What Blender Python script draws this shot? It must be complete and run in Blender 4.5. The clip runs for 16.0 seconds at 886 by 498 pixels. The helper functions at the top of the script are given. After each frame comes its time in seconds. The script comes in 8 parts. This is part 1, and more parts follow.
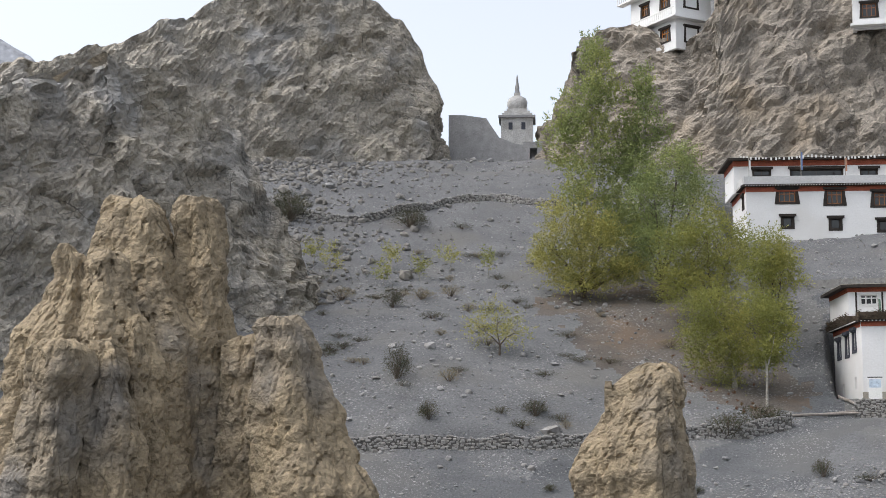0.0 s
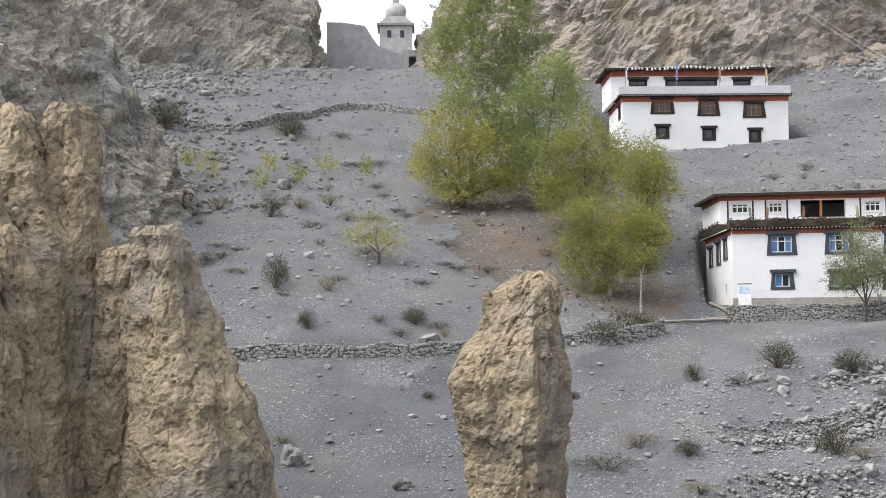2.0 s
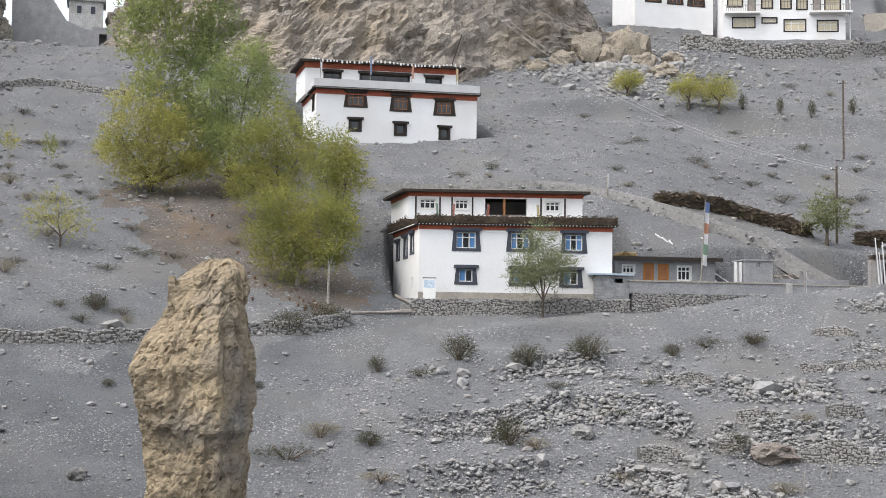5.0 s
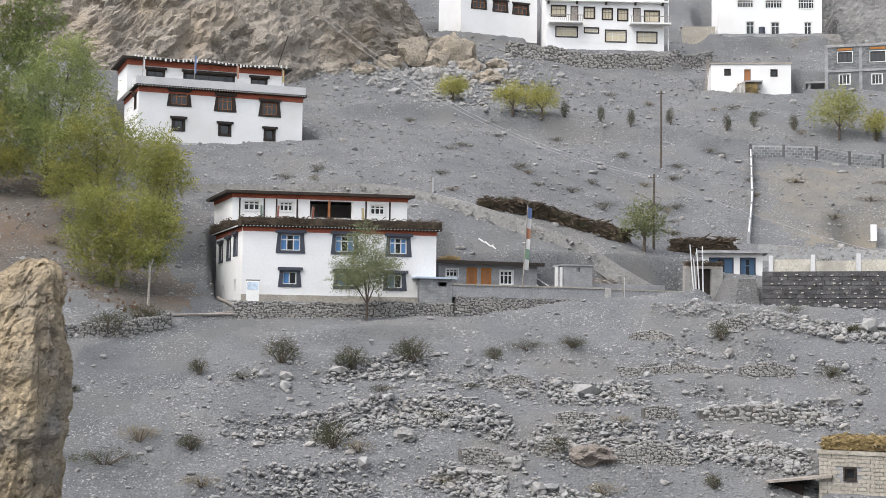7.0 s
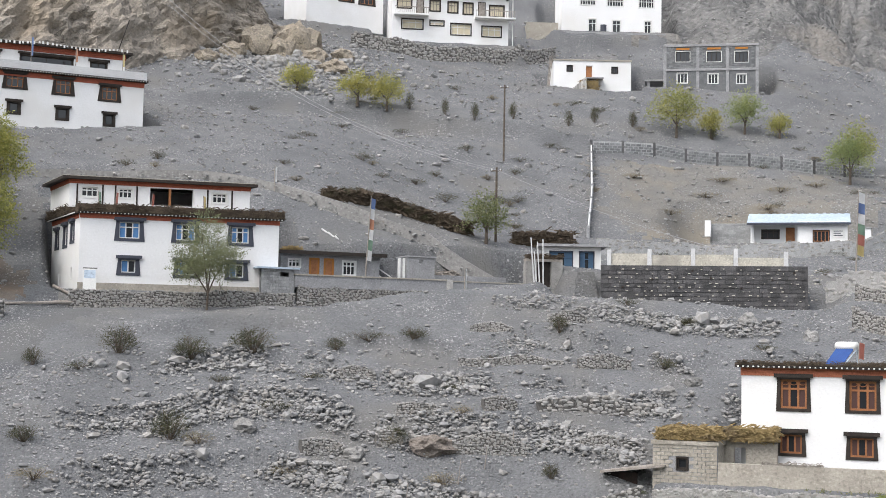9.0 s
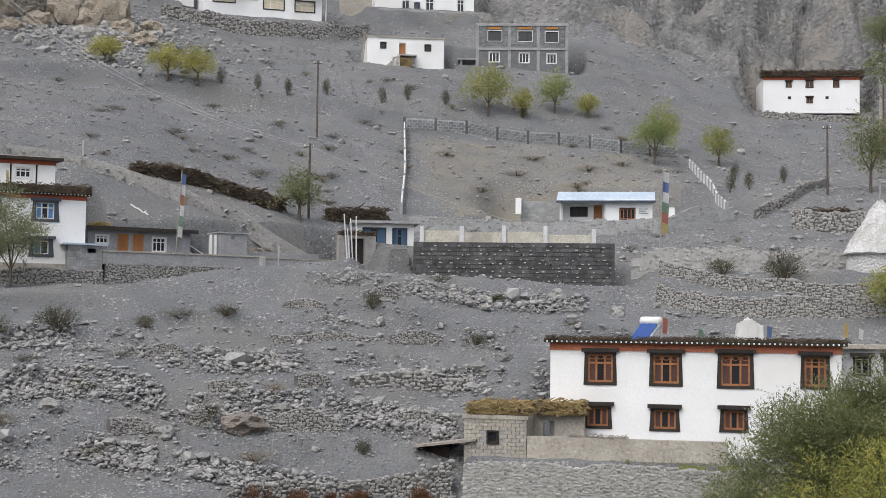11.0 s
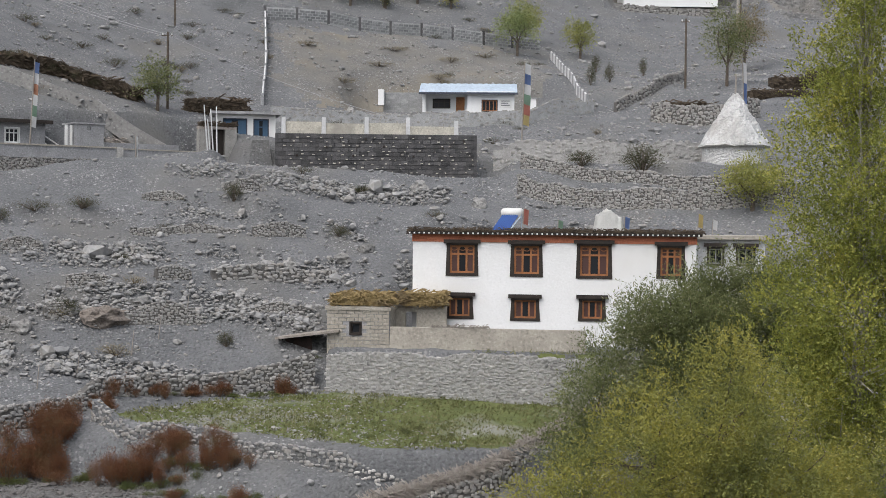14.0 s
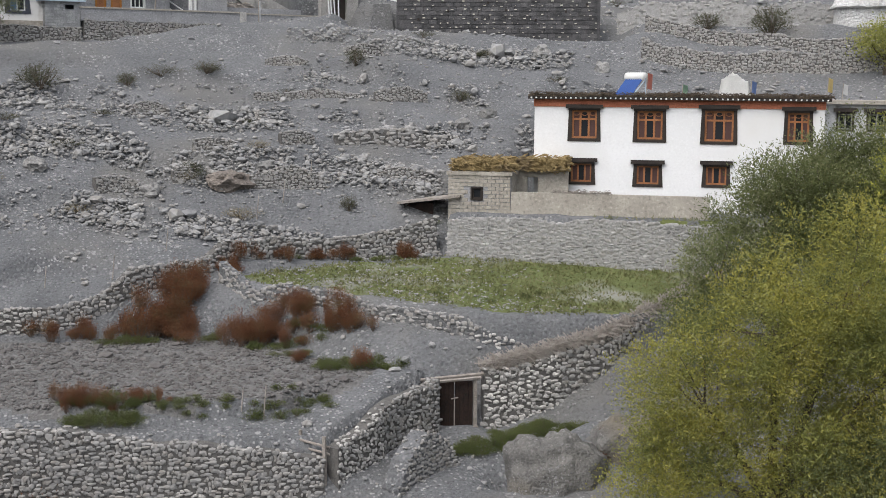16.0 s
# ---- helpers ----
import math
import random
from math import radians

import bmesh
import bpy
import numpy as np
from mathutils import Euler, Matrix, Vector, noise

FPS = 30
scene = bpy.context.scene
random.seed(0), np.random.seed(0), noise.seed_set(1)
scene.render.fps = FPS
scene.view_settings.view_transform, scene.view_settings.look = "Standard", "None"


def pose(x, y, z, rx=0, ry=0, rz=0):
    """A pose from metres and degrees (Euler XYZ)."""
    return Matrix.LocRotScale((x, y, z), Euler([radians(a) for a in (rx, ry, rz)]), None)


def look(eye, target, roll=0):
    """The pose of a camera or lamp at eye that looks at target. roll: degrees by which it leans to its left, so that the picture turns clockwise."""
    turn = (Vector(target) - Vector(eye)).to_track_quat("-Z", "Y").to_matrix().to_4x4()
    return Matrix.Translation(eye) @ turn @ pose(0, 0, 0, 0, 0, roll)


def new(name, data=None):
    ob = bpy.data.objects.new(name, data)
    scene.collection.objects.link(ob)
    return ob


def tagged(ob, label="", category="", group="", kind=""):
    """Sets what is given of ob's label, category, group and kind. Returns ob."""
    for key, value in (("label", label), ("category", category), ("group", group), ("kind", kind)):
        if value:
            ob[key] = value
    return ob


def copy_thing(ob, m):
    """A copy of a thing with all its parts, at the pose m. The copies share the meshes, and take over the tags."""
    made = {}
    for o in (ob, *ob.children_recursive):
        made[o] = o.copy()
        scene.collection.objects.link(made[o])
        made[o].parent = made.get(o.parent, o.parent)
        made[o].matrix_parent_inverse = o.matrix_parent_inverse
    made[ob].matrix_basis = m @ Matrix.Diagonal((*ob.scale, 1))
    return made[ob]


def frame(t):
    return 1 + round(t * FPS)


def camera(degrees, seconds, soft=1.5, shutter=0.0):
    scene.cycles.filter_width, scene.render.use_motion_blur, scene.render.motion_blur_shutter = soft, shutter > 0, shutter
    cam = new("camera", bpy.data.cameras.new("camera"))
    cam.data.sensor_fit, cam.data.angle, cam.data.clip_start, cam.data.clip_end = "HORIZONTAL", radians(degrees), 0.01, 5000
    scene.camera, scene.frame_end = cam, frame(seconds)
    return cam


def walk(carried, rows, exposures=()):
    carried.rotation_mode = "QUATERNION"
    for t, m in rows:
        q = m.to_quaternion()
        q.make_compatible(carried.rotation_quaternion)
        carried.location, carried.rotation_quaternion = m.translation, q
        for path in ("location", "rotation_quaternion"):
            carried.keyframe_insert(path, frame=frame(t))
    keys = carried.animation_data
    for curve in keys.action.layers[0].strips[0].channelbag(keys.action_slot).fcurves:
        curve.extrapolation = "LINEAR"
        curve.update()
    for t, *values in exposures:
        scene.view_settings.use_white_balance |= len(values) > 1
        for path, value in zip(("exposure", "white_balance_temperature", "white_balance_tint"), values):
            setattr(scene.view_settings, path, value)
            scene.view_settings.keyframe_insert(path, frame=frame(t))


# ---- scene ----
cam = camera(34.338, 16.0, soft=0.7)


def aim(heading, tilt, roll):
    """A camera at the lookout, turned by compass heading, tilt and roll in degrees."""
    return pose(0, 0, 0, 0, 0, -heading) @ pose(0, 0, 0, 90 + tilt) @ pose(0, 0, 0, 0, 0, roll)


walk(cam, [
    (0, aim(-24.000, 8.053, 0.297)),
    (0.5, aim(-22.288, 7.185, 0.451)),
    (1, aim(-21.316, 5.775, 0.344)),
    (1.5, aim(-20.312, 4.860, -0.005)),
    (2, aim(-19.136, 4.425, -0.285)),
    (2.5, aim(-16.877, 4.238, 0.152)),
    (3, aim(-14.963, 4.167, 0.441)),
    (3.5, aim(-12.504, 4.176, 0.586)),
    (4, aim(-10.655, 4.126, 0.555)),
    (4.5, aim(-8.254, 4.094, 0.609)),
    (5, aim(-6.728, 4.066, 0.727)),
    (5.2, aim(-5.842, 4.066, 0.805)),
    (7.3, aim(1.154, 4.306, 0.892)),
    (7.5, aim(1.751, 4.325, 0.980)),
    (8, aim(3.385, 4.322, 1.048)),
    (8.5, aim(5.124, 4.192, 1.058)),
    (10.8, aim(12.881, 3.269, 0.801)),
    (11, aim(14.061, 3.199, 0.718)),
    (11.5, aim(16.634, 3.152, 0.712)),
    (12, aim(18.056, 3.092, 0.633)),
    (12.5, aim(19.751, 3.043, 0.530)),
    (13, aim(21.099, 2.742, 0.502)),
    (13.5, aim(20.881, 0.922, 0.444)),
    (14, aim(19.591, -1.062, 0.571)),
    (14.5, aim(18.347, -2.288, 0.631)),
    (15, aim(17.183, -4.208, 0.773)),
    (15.5, aim(16.184, -5.325, 0.707)),
    (16, aim(14.796, -6.486, 0.513)),
], exposures=[(0, -0.24), (1, -0.08), (2, 0.18), (3, 0.18), (4, 0.13), (8.5, 0.05), (11, -0.32), (12.5, -0.34), (14, -0.4), (16, -0.3)])

# ---- light: the sun stands behind the ridge, thin bright overcast ----
world = bpy.data.worlds.new("sky")
scene.world = world
world.use_nodes = True
wn = world.node_tree
for n in list(wn.nodes):
    wn.nodes.remove(n)
sky = wn.nodes.new("ShaderNodeTexSky")
sky.sky_type = "NISHITA"
sky.sun_disc = False
sky.sun_elevation, sky.sun_rotation = radians(58), radians(-125)
sky.air_density, sky.dust_density, sky.ozone_density = 1.0, 4.0, 1.0
pale = wn.nodes.new("ShaderNodeHueSaturation")
pale.inputs["Saturation"].default_value = 0.38
bg = wn.nodes.new("ShaderNodeBackground")
bg.inputs["Strength"].default_value = 0.34
wout = wn.nodes.new("ShaderNodeOutputWorld")
wn.links.new(sky.outputs[0], pale.inputs["Color"])
wn.links.new(pale.outputs[0], bg.inputs["Color"])
wn.links.new(bg.outputs[0], wout.inputs["Surface"])
# soft lamp added left behind the lookout, away from the ridge, to brighten facing walls
sun_data = bpy.data.lights.new("sun", "SUN")
sun_data.energy, sun_data.angle, sun_data.color = 0.6, radians(40), (0.985, 0.99, 1.0)
sun = new("sun", sun_data)
sun.matrix_world = look((-52, -38, 74), (0, 0, 0))

# ---- materials ----
def material(name, dark, light, size=1.0, rough=0.9, bump=0.3, fine=0.06, stain=None, metal=0.0, vary=0.0, spec=0.3, pebbles=0.0, cracks=0.0, grain=1.0):
    """A rough natural surface: two scales of mottling, an optional stain colour, fine relief. Sizes in metres."""
    m = bpy.data.materials.new(name)
    m.use_nodes = True
    nt = m.node_tree
    bsdf = nt.nodes["Principled BSDF"]
    bsdf.inputs["Roughness"].default_value = rough
    bsdf.inputs["Metallic"].default_value = metal
    bsdf.inputs["Specular IOR Level"].default_value = spec
    geo = nt.nodes.new("ShaderNodeNewGeometry")

    def noise_at(scale, detail):
        n = nt.nodes.new("ShaderNodeTexNoise")
        n.inputs["Scale"].default_value = scale
        n.inputs["Detail"].default_value = detail
        nt.links.new(geo.outputs["Position"], n.inputs["Vector"])
        return n

    def mixed(fac, a, b):
        x = nt.nodes.new("ShaderNodeMix")
        x.data_type = "RGBA"
        nt.links.new(fac, x.inputs[0])
        for v, k in ((a, 6), (b, 7)):
            if hasattr(v, "node"):
                nt.links.new(v, x.inputs[k])
            else:
                x.inputs[k].default_value = (*v, 1)
        return x.outputs[2]

    def ramp(sock, lo, hi):
        r = nt.nodes.new("ShaderNodeMapRange")
        r.inputs["From Min"].default_value, r.inputs["From Max"].default_value = lo, hi
        nt.links.new(sock, r.inputs["Value"])
        return r.outputs[0]

    big, small = noise_at(1.0 / size, 6), noise_at(1.0 / fine, 4)
    col = mixed(ramp(big.outputs["Fac"], 0.3, 0.7), dark, light)
    mid = tuple((1 - 0.38 * grain) * a for a in dark)
    col = mixed(ramp(small.outputs["Fac"], 0.55, 0.8), col, mid)
    pale_c = tuple(min(0.85, (1 + 0.3 * grain) * a) for a in light)
    col = mixed(ramp(small.outputs["Fac"], 0.45, 0.2), col, pale_c)
    if stain:
        s = noise_at(0.4 / size, 3)
        col = mixed(ramp(s.outputs["Fac"], 0.52, 0.68), col, stain)
    if pebbles:
        for size_p, lim in ((pebbles, 0.52), (pebbles * 1.9, 0.86)):
            vo = nt.nodes.new("ShaderNodeTexVoronoi")
            vo.inputs["Scale"].default_value = 1.0 / size_p
            nt.links.new(geo.outputs["Position"], vo.inputs["Vector"])
            sep = nt.nodes.new("ShaderNodeSeparateColor")
            nt.links.new(vo.outputs["Color"], sep.inputs[0])
            pick = nt.nodes.new("ShaderNodeMath")
            pick.operation = "GREATER_THAN"
            pick.inputs[1].default_value = lim
            nt.links.new(sep.outputs[0], pick.inputs[0])
            spot = nt.nodes.new("ShaderNodeMath")
            spot.operation = "MULTIPLY"
            nt.links.new(pick.outputs[0], spot.inputs[0])
            patchy = nt.nodes.new("ShaderNodeMath")
            patchy.operation = "MULTIPLY"
            nt.links.new(ramp(vo.outputs["Distance"], 0.5, 0.3), patchy.inputs[0])
            nt.links.new(ramp(noise_at(0.22, 5).outputs["Fac"], 0.42, 0.6), patchy.inputs[1])
            nt.links.new(patchy.outputs[0], spot.inputs[1])
            tone = nt.nodes.new("ShaderNodeMix")
            tone.data_type = "RGBA"
            tone.inputs[6].default_value, tone.inputs[7].default_value = (0.075, 0.075, 0.078, 1), (0.36, 0.357, 0.352, 1)
            nt.links.new(sep.outputs[1], tone.inputs[0])
            col = mixed(spot.outputs[0], col, tone.outputs[2])
    if cracks:
        vo = nt.nodes.new("ShaderNodeTexVoronoi")
        vo.feature = "DISTANCE_TO_EDGE"
        vo.inputs["Scale"].default_value = 1.0 / cracks
        warp = nt.nodes.new("ShaderNodeVectorMath")
        warp.operation = "MULTIPLY_ADD"
        warp.inputs[1].default_value = (0.9 * cracks,) * 3
        nt.links.new(big.outputs["Color"], warp.inputs[0])
        nt.links.new(geo.outputs["Position"], warp.inputs[2])
        nt.links.new(warp.outputs[0], vo.inputs["Vector"])
        gate = nt.nodes.new("ShaderNodeMath")
        gate.operation = "MULTIPLY"
        nt.links.new(ramp(vo.outputs["Distance"], 0.025, 0.0), gate.inputs[0])
        nt.links.new(ramp(noise_at(0.9 / cracks, 2).outputs["Fac"], 0.5, 0.62), gate.inputs[1])
        col = mixed(gate.outputs[0], col, tuple(0.55 * a for a in dark))
    if vary:
        oi = nt.nodes.new("ShaderNodeObjectInfo")
        hsv = nt.nodes.new("ShaderNodeHueSaturation")
        r = nt.nodes.new("ShaderNodeMapRange")
        r.inputs["To Min"].default_value, r.inputs["To Max"].default_value = 1 - vary, 1 + vary
        nt.links.new(oi.outputs["Random"], r.inputs["Value"])
        nt.links.new(r.outputs[0], hsv.inputs["Value"])
        nt.links.new(col, hsv.inputs["Color"])
        col = hsv.outputs[0]
    nt.links.new(col, bsdf.inputs["Base Color"])
    if bump:
        b = nt.nodes.new("ShaderNodeBump")
        b.inputs["Strength"].default_value = bump
        b.inputs["Distance"].default_value = fine * 1.5
        nt.links.new(small.outputs["Fac"], b.inputs["Height"])
        nt.links.new(b.outputs[0], bsdf.inputs["Normal"])
    return m


def island_material(name, colours, rough=0.85, size=0.5, translucent=0.0, drift=0.4):
    """For many small pieces in one mesh: each island takes its own colour from the ramp, with a slow drift in space."""
    m = bpy.data.materials.new(name)
    m.use_nodes = True
    nt = m.node_tree
    bsdf = nt.nodes["Principled BSDF"]
    bsdf.inputs["Roughness"].default_value = rough
    bsdf.inputs["Specular IOR Level"].default_value = 0.25
    geo = nt.nodes.new("ShaderNodeNewGeometry")
    n = nt.nodes.new("ShaderNodeTexNoise")
    n.inputs["Scale"].default_value = 1 / size
    nt.links.new(geo.outputs["Position"], n.inputs["Vector"])
    add = nt.nodes.new("ShaderNodeMath")
    add.operation = "MULTIPLY_ADD"
    add.inputs[1].default_value = 1.0 - drift
    nt.links.new(geo.outputs["Random Per Island"], add.inputs[0])
    half = nt.nodes.new("ShaderNodeMath")
    half.operation = "MULTIPLY"
    half.inputs[1].default_value = drift
    spread = nt.nodes.new("ShaderNodeMapRange")
    spread.inputs["From Min"].default_value, spread.inputs["From Max"].default_value = 0.32, 0.68
    nt.links.new(n.outputs["Fac"], spread.inputs["Value"])
    nt.links.new(spread.outputs[0], half.inputs[0])
    nt.links.new(half.outputs[0], add.inputs[2])
    ramp = nt.nodes.new("ShaderNodeValToRGB")
    el = ramp.color_ramp.elements
    for i, c in enumerate(colours):
        p = i / (len(colours) - 1)
        e = el[i] if i < 2 else el.new(p)
        e.position = p
        e.color = (*c, 1)
    nt.links.new(add.outputs[0], ramp.inputs[0])
    nt.links.new(ramp.outputs[0], bsdf.inputs["Base Color"])
    if translucent:
        tr = nt.nodes.new("ShaderNodeBsdfTranslucent")
        nt.links.new(ramp.outputs[0], tr.inputs["Color"])
        mx = nt.nodes.new("ShaderNodeMixShader")
        mx.inputs[0].default_value = translucent
        nt.links.new(bsdf.outputs[0], mx.inputs[1])
        nt.links.new(tr.outputs[0], mx.inputs[2])
        nt.links.new(mx.outputs[0], nt.nodes["Material Output"].inputs["Surface"])
    return m


M_GROUND = material("scree", (0.11, 0.113, 0.117), (0.158, 0.16, 0.164), 3.0, 0.95, 0.8, 0.14, stain=(0.15, 0.147, 0.141), pebbles=0.13, grain=1.3)
M_ROCK = material("tan_conglomerate", (0.23, 0.188, 0.132), (0.37, 0.297, 0.195), 2.2, 0.95, 0.8, 0.22, cracks=2.2, stain=(0.215, 0.198, 0.175))
M_CRAG = material("grey_brown_rock", (0.31, 0.288, 0.255), (0.46, 0.415, 0.34), 3.0, 0.95, 1.0, 0.3, cracks=2.4, stain=(0.33, 0.325, 0.315), grain=1.4)
M_CLIFF = material("brown_conglomerate_cliff", (0.245, 0.22, 0.19), (0.35, 0.31, 0.26), 4.0, 0.95, 0.9, 0.25, cracks=2.4, stain=(0.30, 0.25, 0.19), grain=1.3)
M_FALLROCK = material("fallen_tan_rock", (0.25, 0.22, 0.18), (0.37, 0.32, 0.25), 1.2, 0.95, 0.9, 0.2, cracks=1.4, grain=1.3)
M_LIMESTONE = material("limewashed_rubble", (0.34, 0.335, 0.325), (0.62, 0.615, 0.60), 0.35, 0.95, 0.9, 0.12, cracks=0.3)
M_LIMEPLASTER = material("rough_limewash", (0.45, 0.447, 0.44), (0.60, 0.597, 0.585), 0.7, 0.95, 0.9, 0.15, stain=(0.42, 0.41, 0.39), grain=0.8)
M_PARAPET = material("weathered_limewash", (0.50, 0.50, 0.505), (0.60, 0.60, 0.60), 1.5, 0.92, 0.2, 0.12, grain=0.4)
M_FADEDSTONE = material("pale_bedded_stone", (0.29, 0.285, 0.275), (0.40, 0.392, 0.378), 0.35, 0.95, 0.5, 0.06, vary=0.25)
M_BEDMORTAR = material("pale_lime_mortar", (0.27, 0.265, 0.255), (0.36, 0.355, 0.345), 0.4, 0.95, 0.5, 0.06)
# the air's haze over the far ridge is mixed into this colour
M_FAR = material("haze_tinted_far_rock", (0.42, 0.43, 0.46), (0.50, 0.51, 0.54), 60, 1.0, 0.2, 8)
M_WHITE = material("whitewash", (0.74, 0.74, 0.735), (0.80, 0.80, 0.80), 2.2, 0.9, 0.12, 0.12, stain=(0.71, 0.70, 0.68), grain=0.12)
M_BAND = material("red_ochre_band", (0.27, 0.075, 0.045), (0.36, 0.11, 0.065), 0.6, 0.9, 0.1, 0.08)
M_EAVESBAND = material("orange_ochre_band", (0.36, 0.125, 0.07), (0.46, 0.17, 0.10), 0.6, 0.9, 0.1, 0.08)
M_DARK = material("black_brown_trim", (0.022, 0.018, 0.016), (0.045, 0.036, 0.03), 0.4, 0.8, 0.1, 0.05)
M_WOOD = material("orange_stained_wood", (0.25, 0.105, 0.042), (0.38, 0.165, 0.068), 0.3, 0.6, 0.1, 0.03)
M_TIMBER = material("weathered_timber", (0.20, 0.175, 0.15), (0.34, 0.31, 0.28), 0.3, 0.85, 0.2, 0.03)
M_BLACKWOOD = material("dark_door_wood", (0.014, 0.010, 0.008), (0.034, 0.019, 0.014), 0.3, 0.8, 0.2, 0.05)
M_THATCH = material("brushwood_parapet", (0.05, 0.038, 0.028), (0.11, 0.085, 0.06), 0.4, 1.0, 1.0, 0.06)
M_STRAW = material("straw", (0.20, 0.145, 0.065), (0.34, 0.255, 0.125), 0.4, 1.0, 1.0, 0.05, stain=(0.17, 0.13, 0.08))
M_MUD = material("mud_plaster", (0.30, 0.275, 0.235), (0.40, 0.37, 0.32), 1.2, 0.95, 0.3, 0.15)
M_RUINPLASTER = material("cream_ruin_plaster", (0.40, 0.375, 0.32), (0.54, 0.51, 0.44), 0.7, 0.95, 0.3, 0.12, stain=(0.33, 0.31, 0.27))
M_CEMENT = material("cement_grey", (0.24, 0.24, 0.245), (0.34, 0.34, 0.345), 0.9, 0.92, 0.3, 0.1)
M_STONE = material("wall_stone", (0.29, 0.28, 0.265), (0.44, 0.425, 0.40), 0.35, 0.95, 0.4, 0.06, vary=0.4)
M_BOULDER = material("grey_boulder", (0.17, 0.168, 0.163), (0.27, 0.263, 0.25), 0.5, 0.95, 0.5, 0.08, vary=0.25)
M_DARKSTONE = material("dark_wall_stone", (0.062, 0.062, 0.065), (0.105, 0.102, 0.102), 0.5, 0.95, 0.4, 0.08, vary=0.3)
M_BLOCK = material("grey_block", (0.26, 0.265, 0.265), (0.36, 0.362, 0.36), 0.5, 0.95, 0.3, 0.06, vary=0.15)
M_CLAY = material("eroded_clay", (0.10, 0.10, 0.10), (0.20, 0.197, 0.19), 5.0, 1.0, 1.0, 0.7, stain=(0.20, 0.185, 0.165), grain=1.5)
M_DARKBLOCK = material("dark_grey_block", (0.15, 0.155, 0.16), (0.22, 0.225, 0.228), 0.5, 0.95, 0.4, 0.08, vary=0.25)
M_FIELD = material("short_grass", (0.085, 0.105, 0.034), (0.13, 0.145, 0.052), 1.8, 1.0, 0.6, 0.12, stain=(0.24, 0.24, 0.21), grain=1.2)
M_SLATESCREE = material("dark_slate_scree", (0.084, 0.088, 0.093), (0.122, 0.126, 0.132), 3.5, 0.95, 0.8, 0.12, stain=(0.125, 0.125, 0.124), pebbles=0.1, grain=1.2)
M_LITTER = material("leaf_litter_soil", (0.085, 0.076, 0.068), (0.125, 0.108, 0.092), 1.4, 1.0, 0.7, 0.12, stain=(0.14, 0.105, 0.078), pebbles=0.13)
M_DRYSLOPE = material("dry_grass_slope", (0.135, 0.133, 0.128), (0.18, 0.17, 0.152), 2.5, 1.0, 0.7, 0.14, stain=(0.20, 0.178, 0.142), pebbles=0.13)
M_SOIL = material("ploughed_soil", (0.115, 0.111, 0.108), (0.168, 0.163, 0.158), 0.9, 1.0, 0.9, 0.18)
M_ROAD = material("dirt_road", (0.205, 0.2, 0.192), (0.26, 0.254, 0.243), 2.0, 1.0, 0.3, 0.2)
M_METAL = material("galvanised_sheet", (0.38, 0.46, 0.55), (0.48, 0.56, 0.64), 1.5, 0.5, 0.05, 0.2, metal=0.2)
M_BARK = material("pale_bark", (0.20, 0.18, 0.15), (0.42, 0.40, 0.36), 0.3, 0.9, 0.4, 0.05)
M_BROWNBARK = material("brown_bark", (0.07, 0.055, 0.045), (0.14, 0.115, 0.09), 0.3, 0.95, 0.4, 0.04)
M_STONES = island_material("loose_stones", [(0.13, 0.131, 0.133), (0.225, 0.225, 0.224), (0.31, 0.306, 0.297), (0.23, 0.219, 0.203), (0.44, 0.435, 0.42)])
M_WALLSTONES = island_material("dry_wall_stones", [(0.13, 0.128, 0.124), (0.235, 0.23, 0.221), (0.32, 0.312, 0.298), (0.245, 0.23, 0.21), (0.45, 0.44, 0.42)])
M_PALEWALL = island_material("pale_bedded_stones", [(0.15, 0.148, 0.143), (0.26, 0.255, 0.245), (0.35, 0.342, 0.33), (0.26, 0.25, 0.232), (0.50, 0.49, 0.475)])
L_WILLOW = island_material("willow_leaves", [(0.15, 0.17, 0.052), (0.23, 0.245, 0.07), (0.31, 0.31, 0.088), (0.41, 0.375, 0.11)], 0.6, 2.2, 0.35, 0.5)
L_FIELDWILLOW = island_material("field_willow_leaves", [(0.12, 0.14, 0.05), (0.19, 0.205, 0.065), (0.27, 0.27, 0.07), (0.36, 0.32, 0.065), (0.33, 0.35, 0.2)], 0.5, 1.7, 0.3, 0.55)
L_POPLAR = island_material("mixed_poplar_leaves", [(0.115, 0.14, 0.035), (0.205, 0.23, 0.052), (0.31, 0.315, 0.068), (0.46, 0.41, 0.085)], 0.5, 1.6, 0.35, 0.45)
L_TALLPOPLAR = island_material("tall_poplar_leaves", [(0.155, 0.19, 0.08), (0.235, 0.275, 0.105), (0.32, 0.345, 0.125), (0.43, 0.42, 0.15)], 0.6, 3.0, 0.35, 0.5)
L_HOUSEWILLOW = island_material("dusty_willow_leaves", [(0.12, 0.14, 0.075), (0.19, 0.21, 0.11), (0.25, 0.265, 0.15), (0.33, 0.335, 0.21)], 0.6, 1.5, 0.35)
L_GREEN = island_material("poplar_leaves", [(0.125, 0.165, 0.075), (0.205, 0.25, 0.10), (0.28, 0.32, 0.12), (0.39, 0.40, 0.14)], 0.6, 3.0, 0.35, 0.5)
L_GREY = island_material("grey_willow_leaves", [(0.07, 0.085, 0.035), (0.12, 0.14, 0.055), (0.18, 0.195, 0.08), (0.33, 0.345, 0.2)], 0.5, 2.0, 0.3)
